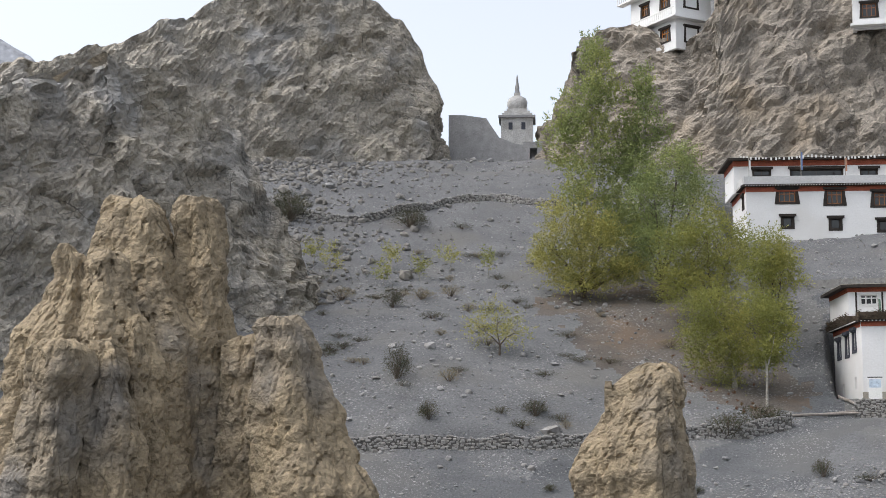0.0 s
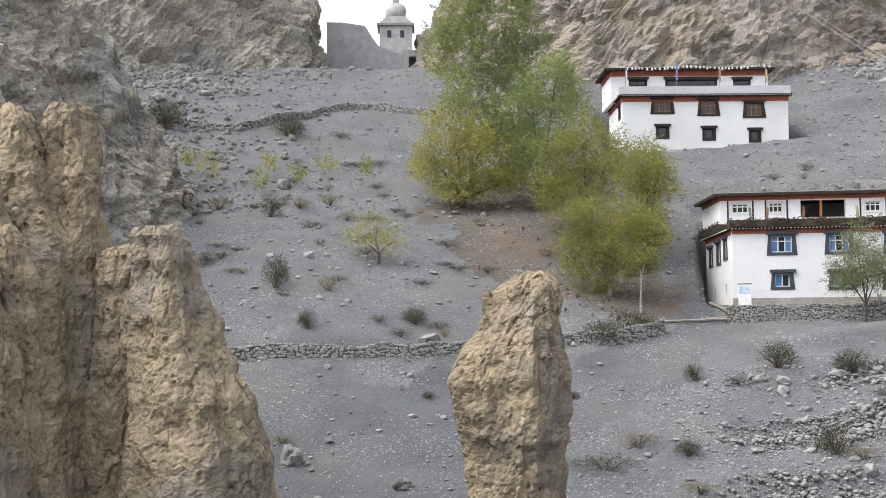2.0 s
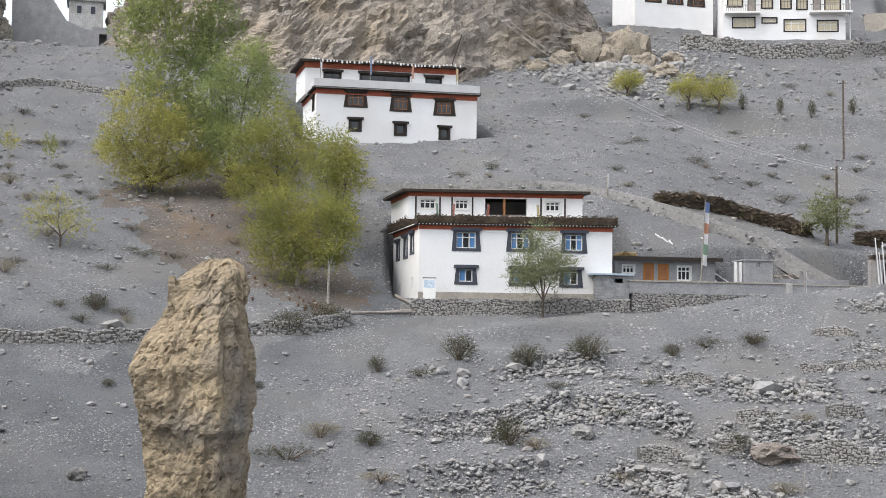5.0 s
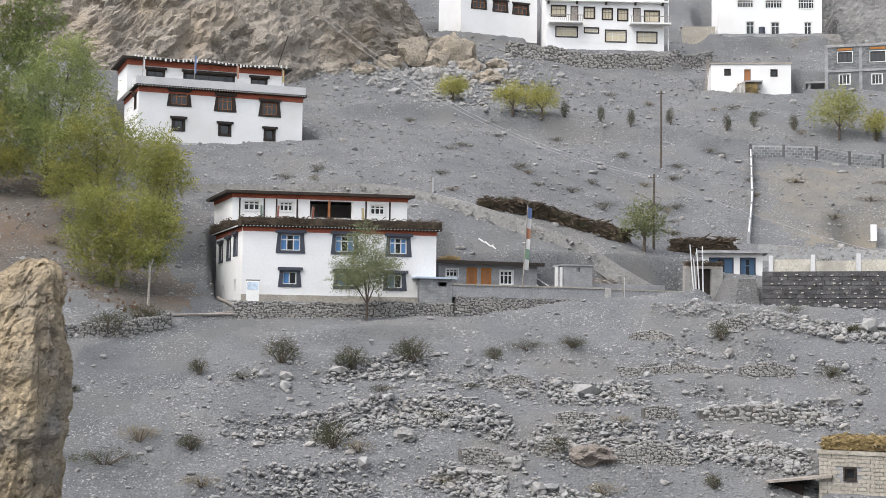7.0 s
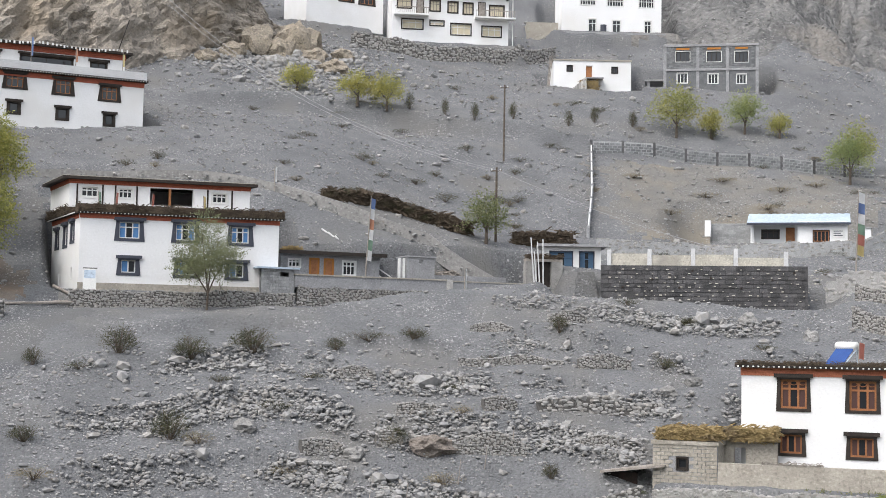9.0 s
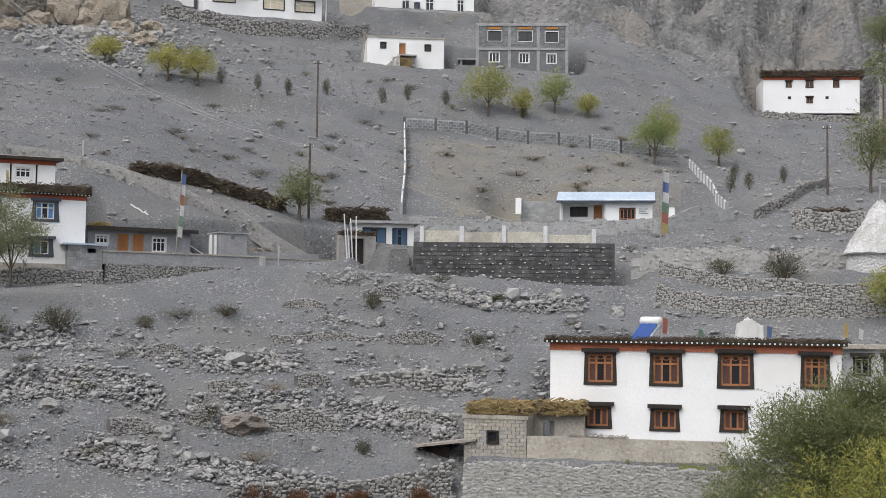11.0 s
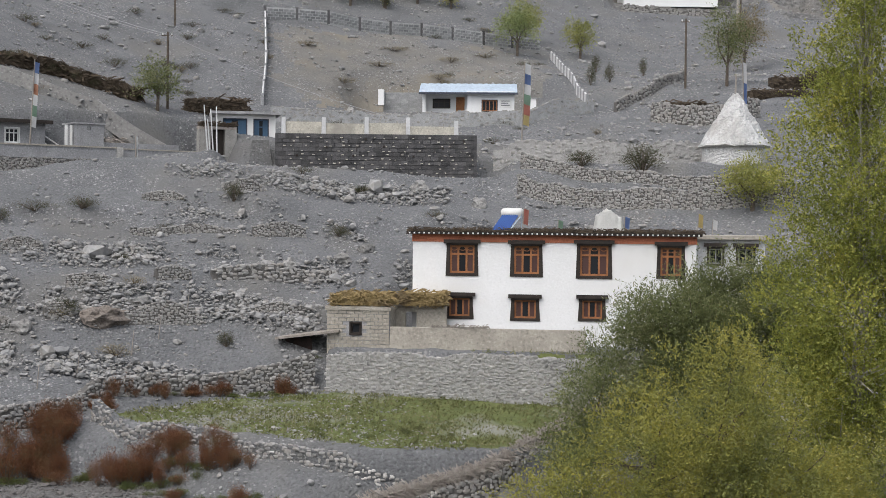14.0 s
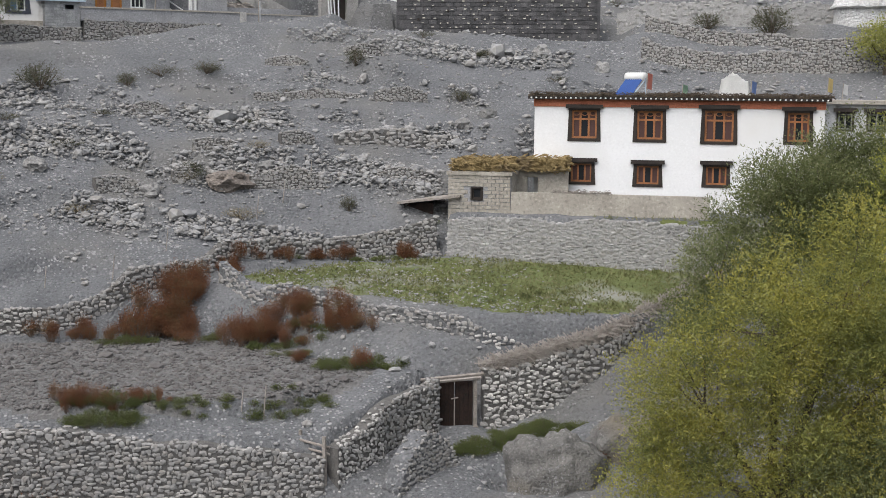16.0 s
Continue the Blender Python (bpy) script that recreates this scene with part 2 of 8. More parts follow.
L_YELLOW = island_material("autumn_leaves", [(0.20, 0.215, 0.07), (0.30, 0.30, 0.09), (0.40, 0.375, 0.11), (0.48, 0.43, 0.14)], 0.6, 2.0, 0.35, 0.5)
L_BUSH = island_material("thorn_bush", [(0.03, 0.034, 0.018), (0.052, 0.056, 0.03), (0.078, 0.077, 0.042), (0.115, 0.1, 0.06)], 0.9, 0.8, 0.1)
L_DRY = island_material("dry_shrub", [(0.12, 0.10, 0.065), (0.19, 0.16, 0.10), (0.24, 0.20, 0.12), (0.15, 0.135, 0.075)], 0.95, 0.8, 0.1)
L_RED = island_material("russet_weeds", [(0.055, 0.036, 0.026), (0.12, 0.052, 0.03), (0.19, 0.082, 0.038), (0.12, 0.078, 0.042), (0.22, 0.165, 0.085)], 0.95, 0.7, 0.2, 0.5)
L_WEED = island_material("green_weeds", [(0.06, 0.075, 0.025), (0.09, 0.11, 0.035), (0.13, 0.14, 0.05)], 0.9, 0.8, 0.15)


def glass(name, tint):
    m = bpy.data.materials.new(name)
    m.use_nodes = True
    b = m.node_tree.nodes["Principled BSDF"]
    b.inputs["Base Color"].default_value = (*tint, 1)
    b.inputs["Roughness"].default_value = 0.08
    b.inputs["Specular IOR Level"].default_value = 0.6
    return m


def plain(name, c, rough=0.7):
    return material(name, tuple(0.88 * v for v in c), c, 0.5, rough, 0.05, 0.06, grain=0.3)


# wall core colour, darkened to stand in for shade between the stones
M_GAP = material("painted_gap_shade", (0.085, 0.081, 0.076), (0.135, 0.129, 0.121), 0.4, 1.0, 0.3, 0.06)
M_CLODS = island_material("soil_clods", [(0.075, 0.07, 0.067), (0.12, 0.112, 0.107), (0.16, 0.15, 0.143)])
M_GLASS = glass("dark_window_glass", (0.02, 0.022, 0.025))
M_BLUE = plain("blue_curtain", (0.10, 0.24, 0.48))
M_DRAPE = plain("dull_red_curtain", (0.085, 0.045, 0.04))
M_CREAM = plain("cream_curtain", (0.62, 0.55, 0.40))
M_KIOSK = plain("dull_blue_shutter", (0.07, 0.13, 0.21))
M_PANEWHITE = plain("white_window_paint", (0.72, 0.72, 0.70))
M_SLATE = plain("slate_blue_trim", (0.06, 0.065, 0.085))
M_ORANGE = plain("orange_door_paint", (0.42, 0.17, 0.035))
M_TUBE = plain("blue_vacuum_tube", (0.045, 0.10, 0.30), 0.25)
M_FLAG = {"blue": plain("blue_flag", (0.16, 0.23, 0.42)), "white": plain("white_flag", (0.72, 0.72, 0.72)),
          "red": plain("red_flag", (0.46, 0.19, 0.15)), "green": plain("green_flag", (0.22, 0.33, 0.25)),
          "yellow": plain("yellow_flag", (0.56, 0.46, 0.22)), "orange": plain("orange_flag", (0.50, 0.26, 0.17))}

# ---- the lie of the land ----
def lattice(ix, iy, seed):
    h = (ix * 374761393 + iy * 668265263 + seed * 144269504) & 0xFFFFFFFF
    h = ((h ^ (h >> 13)) * 1274126177) & 0xFFFFFFFF
    return ((h ^ (h >> 16)) & 0xFFFF) / 32767.5 - 1.0


def wave(x, y, seed=0):
    """Smooth value noise on arrays, -1 to 1."""
    ix, iy = np.floor(x).astype(np.int64), np.floor(y).astype(np.int64)
    fx, fy = x - ix, y - iy
    fx, fy = fx * fx * (3 - 2 * fx), fy * fy * (3 - 2 * fy)
    a, b = lattice(ix, iy, seed), lattice(ix + 1, iy, seed)
    c, d = lattice(ix, iy + 1, seed), lattice(ix + 1, iy + 1, seed)
    return (a + (b - a) * fx) * (1 - fy) + (c + (d - c) * fx) * fy


def rough_noise(x, y, octaves, seed=0):
    s, amp = 0.0, 1.0
    for k in range(octaves):
        s = s + amp * wave(x * 2 ** k + 17.3 * k, y * 2 ** k - 9.1 * k, seed + k)
        amp *= 0.5
    return s


def ease(a, b, v):
    q = np.clip((v - a) / (b - a), 0, 1)
    return q * q * (3 - 2 * q)


# the slope's section along four bearings: distance, height
SECTIONS = [
    (-24.0, [(0, -1.7), (4, -1.75), (5.5, -2.6), (22, -14), (48, -15), (62, -10.6), (70, -6.9), (87.2, 0.5), (88.4, 1.8), (112, 11.5), (140, 24.4), (141, 25.2), (158, 32.0), (168, 33.8), (190, 37), (230, 62), (300, 110)]),
    (-3.0, [(0, -1.7), (4, -1.75), (5.5, -2.6), (22, -16), (50.6, -17.2), (51.4, -13.0), (53, -12.2), (64, -10.3), (72, -6.0), (80, -2.2), (92, 1.9), (100, 4.2), (112, 12.2), (128, 18.8), (150, 26.5), (172, 38), (190, 46), (230, 75), (300, 140)]),
    (16.0, [(0, -1.7), (4, -1.75), (5.5, -2.6), (22, -14), (48, -15), (57.5, -13.75), (59.3, -10.9), (62, -9.7), (74, -9.0), (78, -5.6), (88, -1.6), (98, 3.2), (104, 4.6), (125, 9.8), (148, 20.6), (165, 30), (190, 41), (230, 75), (300, 140)]),
    (31.0, [(0, -1.7), (4, -1.75), (5.5, -2.6), (22, -14), (48, -15), (60, -12), (74, -8.0), (88, -1.5), (98, 4.2), (125, 10.5), (150, 16.0), (172, 21.5), (187, 28.0), (190, 29.2), (205, 36), (235, 70), (300, 130)]),
]


def in_polygon(x, y, poly):
    """Signed distance to a polygon in plan, negative inside."""
    d = np.full(x.shape, 1e9)
    inside = np.zeros(x.shape, bool)
    n = len(poly)
    for i in range(n):
        (x1, y1), (x2, y2) = poly[i], poly[(i + 1) % n]
        ex, ey = x2 - x1, y2 - y1
        q = np.clip(((x - x1) * ex + (y - y1) * ey) / (ex * ex + ey * ey), 0, 1)
        d = np.minimum(d, np.hypot(x - x1 - q * ex, y - y1 - q * ey))
        if y1 != y2:
            cross = ((y1 > y) != (y2 > y)) & (x < (x2 - x1) * (y - y1) / (y2 - y1) + x1)
            inside ^= cross
    return np.where(inside, -d, d)


def along(ox, oy, heading, corners):
    """Plan points from a corner: u along the front, w behind it."""
    c, s = math.cos(radians(heading)), math.sin(radians(heading))
    return [(ox + u * c - w * s, oy + u * s + w * c) for u, w in corners]


# levelled ground: outline in plan, height, tilt along x and y, softness of its edge
UPPER_FIELD = [(7.3, 66.4), (11.8, 68.9), (18.9, 70.1), (30.7, 65.0), (35, 62.3), (31, 60), (23.4, 56.2), (20.2, 56.3), (17.1, 57.6), (13.8, 60.3), (10.8, 63.2), (8.2, 64.6)]
LOWER_FIELD = [(-30, 62.5), (-10, 63.5), (2, 64.2), (7.5, 63.2), (10, 59.5), (12.5, 57.0), (12.0, 55.6), (8.5, 53.0), (3, 52.4), (-6, 53.2), (-30, 53)]
PADS = [
    (UPPER_FIELD, -9.17, 0.0, 0.07, 0.7),
    (LOWER_FIELD, -11.5, 0.0, 0.05, 1.3),
    ([(-30, 52.9), (-6, 53.0), (3, 52.3), (8.3, 52.7), (9.0, 51.1), (5.4, 51.2), (1.4, 51.5), (-1.2, 51.5), (-7, 52.1), (-30, 52)], -12.1, -0.045, 0.25, 0.6),
    ([(8.3, 53.2), (12.2, 56.0), (13.9, 55.3), (12.2, 54.2), (10.6, 52.5), (9.2, 51.5)], -12.0, 0.12, 0.2, 0.5),
    (along(24.3, 73.1, -28, [(-2.5, -0.8), (16, -0.8), (16, 9), (1.5, 9), (0, 2)]), -6.5, 0, 0, 3.0),
    (along(24.3, 73.1, -28, [(-3.5, -4.7), (16, -4.7), (16, -1), (-3.5, -2)]), -6.5, 0, 0, 0.4),
    (along(-13.1, 97.1, 9, [(-1.5, -1.4), (15, -1.4), (15, 9), (-1.5, 9)]), 3.55, 0, 0, 1.0),
    (along(-26.8, 127.2, 18.3, [(-1, -0.6), (16, -0.6), (16, 9), (-1, 9)]), 18.25, 0, 0, 1.0),
    (along(44.9, 164, -17, [(-3, -1), (12, -1), (12, 9), (-3, 9)]), 30.2, 0, 0, 1.5),
    (along(31.2, 162, -6, [(-1, -0.5), (10, -0.5), (10, 6), (-1, 6)]), 30.2, 0, 0, 1.0),
    (along(40.1, 118.4, -21.7, [(-5, -1.5), (11, -1.5), (11, 7), (-5, 7)]), 9.45, 0, 0, 4.0),
    (along(85.3, 169.8, -18.8, [(-1, -1), (14, -1), (14, 8), (-1, 8)]), 29.2, 0, 0, 1.5),
    (along(2.7, 176, 20, [(-2, -0.5), (12, -0.5), (12, 8), (-2, 8)]), 40.2, 0, 0, 2.0),
    (along(13.2, 173.5, 1.2, [(-1, -0.6), (15.5, -0.6), (15.5, 9), (-1, 9)]), 37.7, 0, 0, 1.5),
    (along(36.5, 184.4, -4.6, [(-1, -1), (15, -1), (15, 9), (-1, 9)]), 42.3, 0, 0, 2.0),
    (along(1.15, 99.0, 16.1, [(-3, -3.2), (11.5, -3), (19, -1.8), (19, 0.4), (-3, 0.1)]), 2.9, 0, 0.12, 1.6),
    (along(22.95, 100.4, -17.9, [(-2, -2.5), (15, -2.5), (15, 0.1), (-2, 0.1)]), 2.6, 0, 0.1, 2.5),
    (along(-13.1, 97.1, 9, [(-2.5, -4), (15, -4), (15, -1.9), (-2.5, -1.9)]), 2.3, 0, 0.15, 1.6),
    (along(85.3, 169.8, -18.8, [(-2, -14), (15, -14), (15, -1.3), (-2, -1.3)]), 26.3, 0, 0.16, 3.0),
    (along(1.15, 99.0, 16.1, [(-2, 0.4), (12, 0.4), (20, 1.0), (20, 5.5), (-2, 5.5)]), 4.3, 0, 0, 0.4),
    (along(22.9, 100.4, -17.9, [(0.3, 0.5), (14.2, 0.5), (14.2, 5), (0.3, 5)]), 5.4, 0, 0, 0.4),
    ([(47, 86), (50, 83), (53.5, 83), (55, 86), (52, 89)], 4.2, 0, 0, 1.5),
]


def land(x, y, fine=True):
    """Height of the ground at arrays x, y."""
    x, y = np.asarray(x, float), np.asarray(y, float)
    r, az = np.hypot(x, y), np.degrees(np.arctan2(x, y))
    back = np.abs(az) > 75
    rr = r + 1.6 * wave(x / 17, y / 17, 5) * ease(62, 80, r)
    hs = [np.interp(rr, *zip(*sec)) for _, sec in SECTIONS]
    z = hs[0]
    for i in range(1, 4):
        z = z + (hs[i] - z) * ease(SECTIONS[i - 1][0], SECTIONS[i][0], az)
    z = z + ease(300, 900, r) * 170 * (1 + 0.4 * wave(x / 260, y / 260, 3)) * (1 - ease(70, 100, np.abs(az))) * ease(-20, -8, az)
    z = z - ease(190, 260, r) * (z - 10) * (1 - ease(-22, -12, az)) * (1 - ease(900, 2500, r))
    z = np.where(back, np.interp(r, [0, 14, 60, 300, 900, 4000], [-1.7, -1.8, 1, 40, 120, 300]), z)
    # gullies of the bare clay slopes
    g = ease(172, 198, r) * ease(12, 20, az)
    wx, wy = x + 9 * wave(x / 30, y / 30, 8) + 3 * wave(x / 9, y / 9, 18), y + 9 * wave(x / 30, y / 30, 9)
    ridge_a, ridge_b = np.abs(wave((wx + 0.55 * wy) / 17, (wy - 0.3 * wx) / 48, 11)), np.abs(wave((wx - 0.4 * wy) / 7, (wy + 0.5 * wx) / 16, 12))
    z = z - g * (1 - ridge_a - 0.7 * ridge_b) * 7 + g * 3.5 + g * 1.5 * rough_noise(wx / 3.2, wy / 5.0, 4, 21)
    z = z + 1.1 * wave(x / 23, y / 23, 1) * ease(66, 84, r) + 0.35 * rough_noise(x / 6, y / 6, 2, 2) * ease(60, 70, r)
    # rain-cut gullies running straight down the clay
    cut = az * 0.9 + 0.7 * wave(x / 26, y / 26, 24) + 0.25 * wave(x / 8, y / 8, 25)
    deep = np.clip(1 - 3.2 * np.abs(wave(cut, r / 60, 26)), 0, 1) + 0.55 * np.clip(1 - 4.5 * np.abs(wave(cut * 2.3, r / 45, 27)), 0, 1)
    z = z - 2.2 * deep * ease(188, 206, r) * ease(13, 19, az)
    # earth mound between the gate path and the willows
    side = ease(15.4, 17.6, az) * (1 - ease(22.5, 25, az))
    z = z - side * (1.4 * (1 - ease(48.6, 50.2, r)) * ease(40, 46, r))
    # earth bank of the upper terrace, lumps by the field path
    z = z + 1.5 * (ease(146.0, 146.5, r) - ease(147.5, 165, r)) * ease(-6, -2, az) * (1 - ease(13, 16, az))
    z = z + 0.3 * rough_noise(x / 1.4, y / 1.4, 2, 35) * ease(53, 55, r) * (1 - ease(62, 64, r)) * ease(4, 7, az)
    z = z + 1.3 * np.exp(-((x - 19.6) / 1.7) ** 2 - ((y - 50.6) / 1.1) ** 2) - 1.2 * np.exp(-((x - 16.0) / 1.0) ** 2 - ((y - 50.0) / 0.9) ** 2)
    # old broken terraces below the houses
    t = ease(63, 68, r) * (1 - ease(90, 97, r)) * ease(-11, -2, az) * (1 - ease(24, 30, az))
    s = (r + 2.2 * wave(az / 5, r / 30, 7)) / 5.6
    saw = s - np.floor(s)
    z = z + t * (0.6 + 0.4 * wave(az / 4, r / 9, 9)) * (0.5 - saw + ease(0.8, 1.0, saw))
    for poly, h, tx, ty, soft in PADS:
        xs, ys = zip(*poly)
        near = (x > min(xs) - 8) & (x < max(xs) + 8) & (y > min(ys) - 8) & (y < max(ys) + 8)
        if not near.any():
            continue
        d = in_polygon(x[near], y[near], poly)
        k = 1 - ease(0.0, soft, d)
        cx, cy = sum(xs) / len(xs), sum(ys) / len(ys)
        level = h + tx * (x[near] - cx) + ty * (y[near] - cy)
        z[near] = z[near] * (1 - k) + level * k
    if fine:
        z = z + 0.05 * rough_noise(x / 0.9, y / 0.9, 3, 31) * ease(40, 60, r)
    return z


def ground_at(x, y):
    return float(land(np.array([x]), np.array([y]), False)[0])

# ---- building blocks ----
def part(name, bm, mat, parent=None, label="", smooth=False):
    """One bmesh as one mesh object, under a thing or a part."""
    me = bpy.data.meshes.new(name)
    bm.to_mesh(me)
    bm.free()
    if smooth:
        for f in me.polygons:
            f.use_smooth = True
    me.materials.append(mat)
    ob = new(name, me)
    if parent is not None:
        ob.parent = parent
    if label:
        ob["label"] = label
    return ob


def mesh_from(name, verts, faces, mat, smooth=False, parent=None):
    """verts n x 3 and faces m x k arrays, all faces with k corners."""
    verts, faces = np.asarray(verts, np.float32), np.asarray(faces, np.int32)
    me = bpy.data.meshes.new(name)
    m, k = faces.shape
    me.vertices.add(len(verts))
    me.vertices.foreach_set("co", verts.ravel())
    me.loops.add(m * k)
    me.loops.foreach_set("vertex_index", faces.ravel())
    me.polygons.add(m)
    me.polygons.foreach_set("loop_start", np.arange(0, m * k, k, dtype=np.int32))
    me.polygons.foreach_set("use_smooth", np.full(m, smooth))
    me.update(calc_edges=True)
    mats = mat if isinstance(mat, (list, tuple)) else [mat]
    for x in mats:
        me.materials.append(x)
    ob = new(name, me)
    if parent is not None:
        ob.parent = parent
    return ob


def thing(name, m, label, category, group="", kind=""):
    ob = new(name)
    ob.empty_display_size = 0.3
    ob.matrix_world = m
    return tagged(ob, label, category, group, kind)


def slab(bm, u0, u1, w0, w1, v0, v1, lean=0.0):
    """A block in a thing's own axes: u along, w into the depth, v up; lean draws the top in on all sides."""
    q = []
    for v, k in ((v0, 0.0), (v1, lean)):
        q += [bm.verts.new(p) for p in ((u0 + k, w0 + k, v), (u1 - k, w0 + k, v), (u1 - k, w1 - k, v), (u0 + k, w1 - k, v))]
    for f in ((3, 2, 1, 0), (4, 5, 6, 7), (0, 1, 5, 4), (1, 2, 6, 5), (2, 3, 7, 6), (3, 0, 4, 7)):
        bm.faces.new([q[i] for i in f])


def one(u0, u1, w0, w1, v0, v1, lean=0.0):
    bm = bmesh.new()
    slab(bm, u0, u1, w0, w1, v0, v1, lean)
    return bm


def grid_faces(nr, nc):
    a = np.arange(nr * nc).reshape(nr, nc)
    return np.stack([a[:-1, :-1], a[:-1, 1:], a[1:, 1:], a[1:, :-1]], -1).reshape(-1, 4)


# ---- ground: one sheet out to the mountains ----
bearings = np.concatenate([np.arange(-180, -46, 4.0), np.arange(-46, -42, 0.5), np.arange(-42, 39.5, 0.1), np.arange(39.5, 44, 0.5), np.arange(44, 181, 4.0)])
reach = np.concatenate([[0.0, 3, 8, 14, 22, 30, 38], np.arange(44, 112, 0.28), np.arange(112, 190, 0.6), np.arange(190, 320, 1.6), [340, 400, 480, 600, 800, 1100, 1600, 2400, 3600]])
RR, AA = np.meshgrid(reach, np.radians(bearings), indexing="ij")
GX, GY = RR * np.sin(AA), RR * np.cos(AA)
GZ = land(GX.ravel(), GY.ravel()).reshape(GX.shape)
ground = mesh_from("ground", np.stack([GX, GY, GZ], -1).reshape(-1, 3), grid_faces(*GX.shape)[:, ::-1], [M_GROUND, M_FIELD, M_SOIL, M_CLAY, M_LITTER, M_DRYSLOPE, M_SLATESCREE], True)
tagged(ground, "grey stony mountain slope with terraces and levelled house plots", "ground", kind="structure")
cxs, cys = (GX[:-1, :-1] + GX[1:, 1:]).ravel() / 2, (GY[:-1, :-1] + GY[1:, 1:]).ravel() / 2
idx = np.zeros(len(cxs), np.int32)
near_part = np.hypot(cxs, cys) < 90
du = np.full(len(cxs), 9.0)
du[near_part] = in_polygon(cxs[near_part], cys[near_part], UPPER_FIELD) + 0.5 * wave(cxs[near_part] / 1.3, cys[near_part] / 1.3, 40)
dl = np.full(len(cxs), 9.0)
dl[near_part] = in_polygon(cxs[near_part], cys[near_part], LOWER_FIELD) + 0.4 * wave(cxs[near_part] / 1.1, cys[near_part] / 1.1, 41)
idx[du < -0.35] = 1
idx[dl < -0.2] = 2
azc, rc = np.degrees(np.arctan2(cxs, cys)), np.hypot(cxs, cys)
idx[(rc + 5 * wave(azc, rc / 6, 77) > 184) & (azc > 14) & (azc < 60)] = 3
fan = in_polygon(cxs, cys, [(-42, 60), (-44, 72), (-36, 77), (-24, 83.5), (-17, 90), (-17.5, 97), (-15, 104), (-17, 110), (-13.4, 110), (-13.6, 98), (-11.5, 92), (-12, 84), (-15, 76), (-19, 66), (-20, 58)])
idx[fan + 2.0 * wave(cxs / 4.3, cys / 4.3, 82) + 1.2 * wave(cxs / 1.2, cys / 1.2, 83) < -0.2] = 6
under = in_polygon(cxs, cys, [(-38, 106), (-33, 97.5), (-24, 92), (-18.5, 91.5), (-17.5, 95.5), (-20, 104), (-26, 113), (-36, 114)])
idx[under + 2.2 * wave(cxs / 3.1, cys / 3.1, 78) + 1.2 * wave(cxs / 0.8, cys / 0.8, 79) < -0.4] = 4
yard_d = in_polygon(cxs, cys, [(32.5, 141.6), (28.5, 124), (36, 119), (54, 117), (58.5, 135), (46, 140.4)])
idx[yard_d + 2.5 * wave(cxs / 4.1, cys / 2.6, 80) + 1.6 * wave(cxs / 1.1, cys / 0.9, 81) < -0.6] = 5
ground.data.polygons.foreach_set("material_index", idx)
ground.data.update()


# ---- rock masses ----
def crumble(p, size, octaves=4):
    """Signed relief of weathered rock at a point: soft swells, blocks set forward or back, rounded block faces."""
    v = Vector(p) / size
    s = noise.fractal(v, 1.0, 2.0, octaves, noise_basis="PERLIN_ORIGINAL")
    far_near, cells = noise.voronoi(v * 1.3 + Vector((0.35 * s, 0.35 * s, 0.2 * s)), distance_metric="DISTANCE")
    return 0.6 * s + 0.75 * noise.noise(cells[0] * 5.7) + 0.9 * min(0.3, far_near[1] - far_near[0]) - 0.2


def column(rings, turns=72, relief=0.5, size=2.2, flatten=0.8, yaw=0.2):
    """A flat-topped rock tower as vertices and faces; rings: centre x, centre y, height z, half width; the half depth is flatten times that."""
    zs = np.array([q[2] for q in rings])
    steps = max(8, int((zs[-1] - zs[0]) / 0.12))
    vs = []
    for i in range(steps + 1):
        z = zs[0] + (zs[-1] - zs[0]) * i / steps
        cx, cy, w = (float(np.interp(z, zs, [q[k] for q in rings])) for k in (0, 1, 3))
        fall = min(1.0, (steps - i) / 3.0)
        bed = math.tanh(5 * noise.noise((cx * 0.3, cy * 0.3, z * 1.15)))
        for j in range(turns):
            a = 2 * math.pi * j / turns
            ca, sa = math.cos(a), math.sin(a)
            box = 0.93 / (abs(math.cos(a + yaw)) ** 5 + abs(math.sin(a + yaw)) ** 5) ** 0.2
            bx, by = cx + w * box * ca, cy + w * box * flatten * sa
            d = relief * (0.75 * crumble((bx, by, z * 0.45), size) + 0.42 * crumble((bx, by, z * 0.6), size * 0.38, 4) + 0.16 * bed
                          - 0.7 * max(0.0, noise.fractal((bx * 0.9, by * 0.9, z * 0.13 + 40), 1.0, 2.0, 3)))
            pit = noise.voronoi((bx * 1.5, by * 1.5, z * 1.5 + 9))[0][0]
            if pit < 0.24 and noise.noise((bx * 0.5, by * 0.5, z * 0.3)) > 0.0:
                d -= 1.3 * (0.24 - pit)
            k = w * box * (0.78 + 0.22 * fall)
            vs.append((cx + (k + d) * ca, cy + (k * flatten + d) * sa, z + (0.3 * noise.noise((bx * 1.3, by * 1.3, 3.0)) if fall < 1 else 0)))
    top = steps * turns
    vs.append((rings[-1][0], rings[-1][1], zs[-1] + 0.06))
    fs = []
    for i in range(steps):
        for j in range(turns):
            b = (j + 1) % turns
            fs.append((i * turns + j, i * turns + b, (i + 1) * turns + b, (i + 1) * turns + j))
    for j in range(turns):
        fs.append((top + j, top + (j + 1) % turns, len(vs) - 1, len(vs) - 1))
    return vs, fs


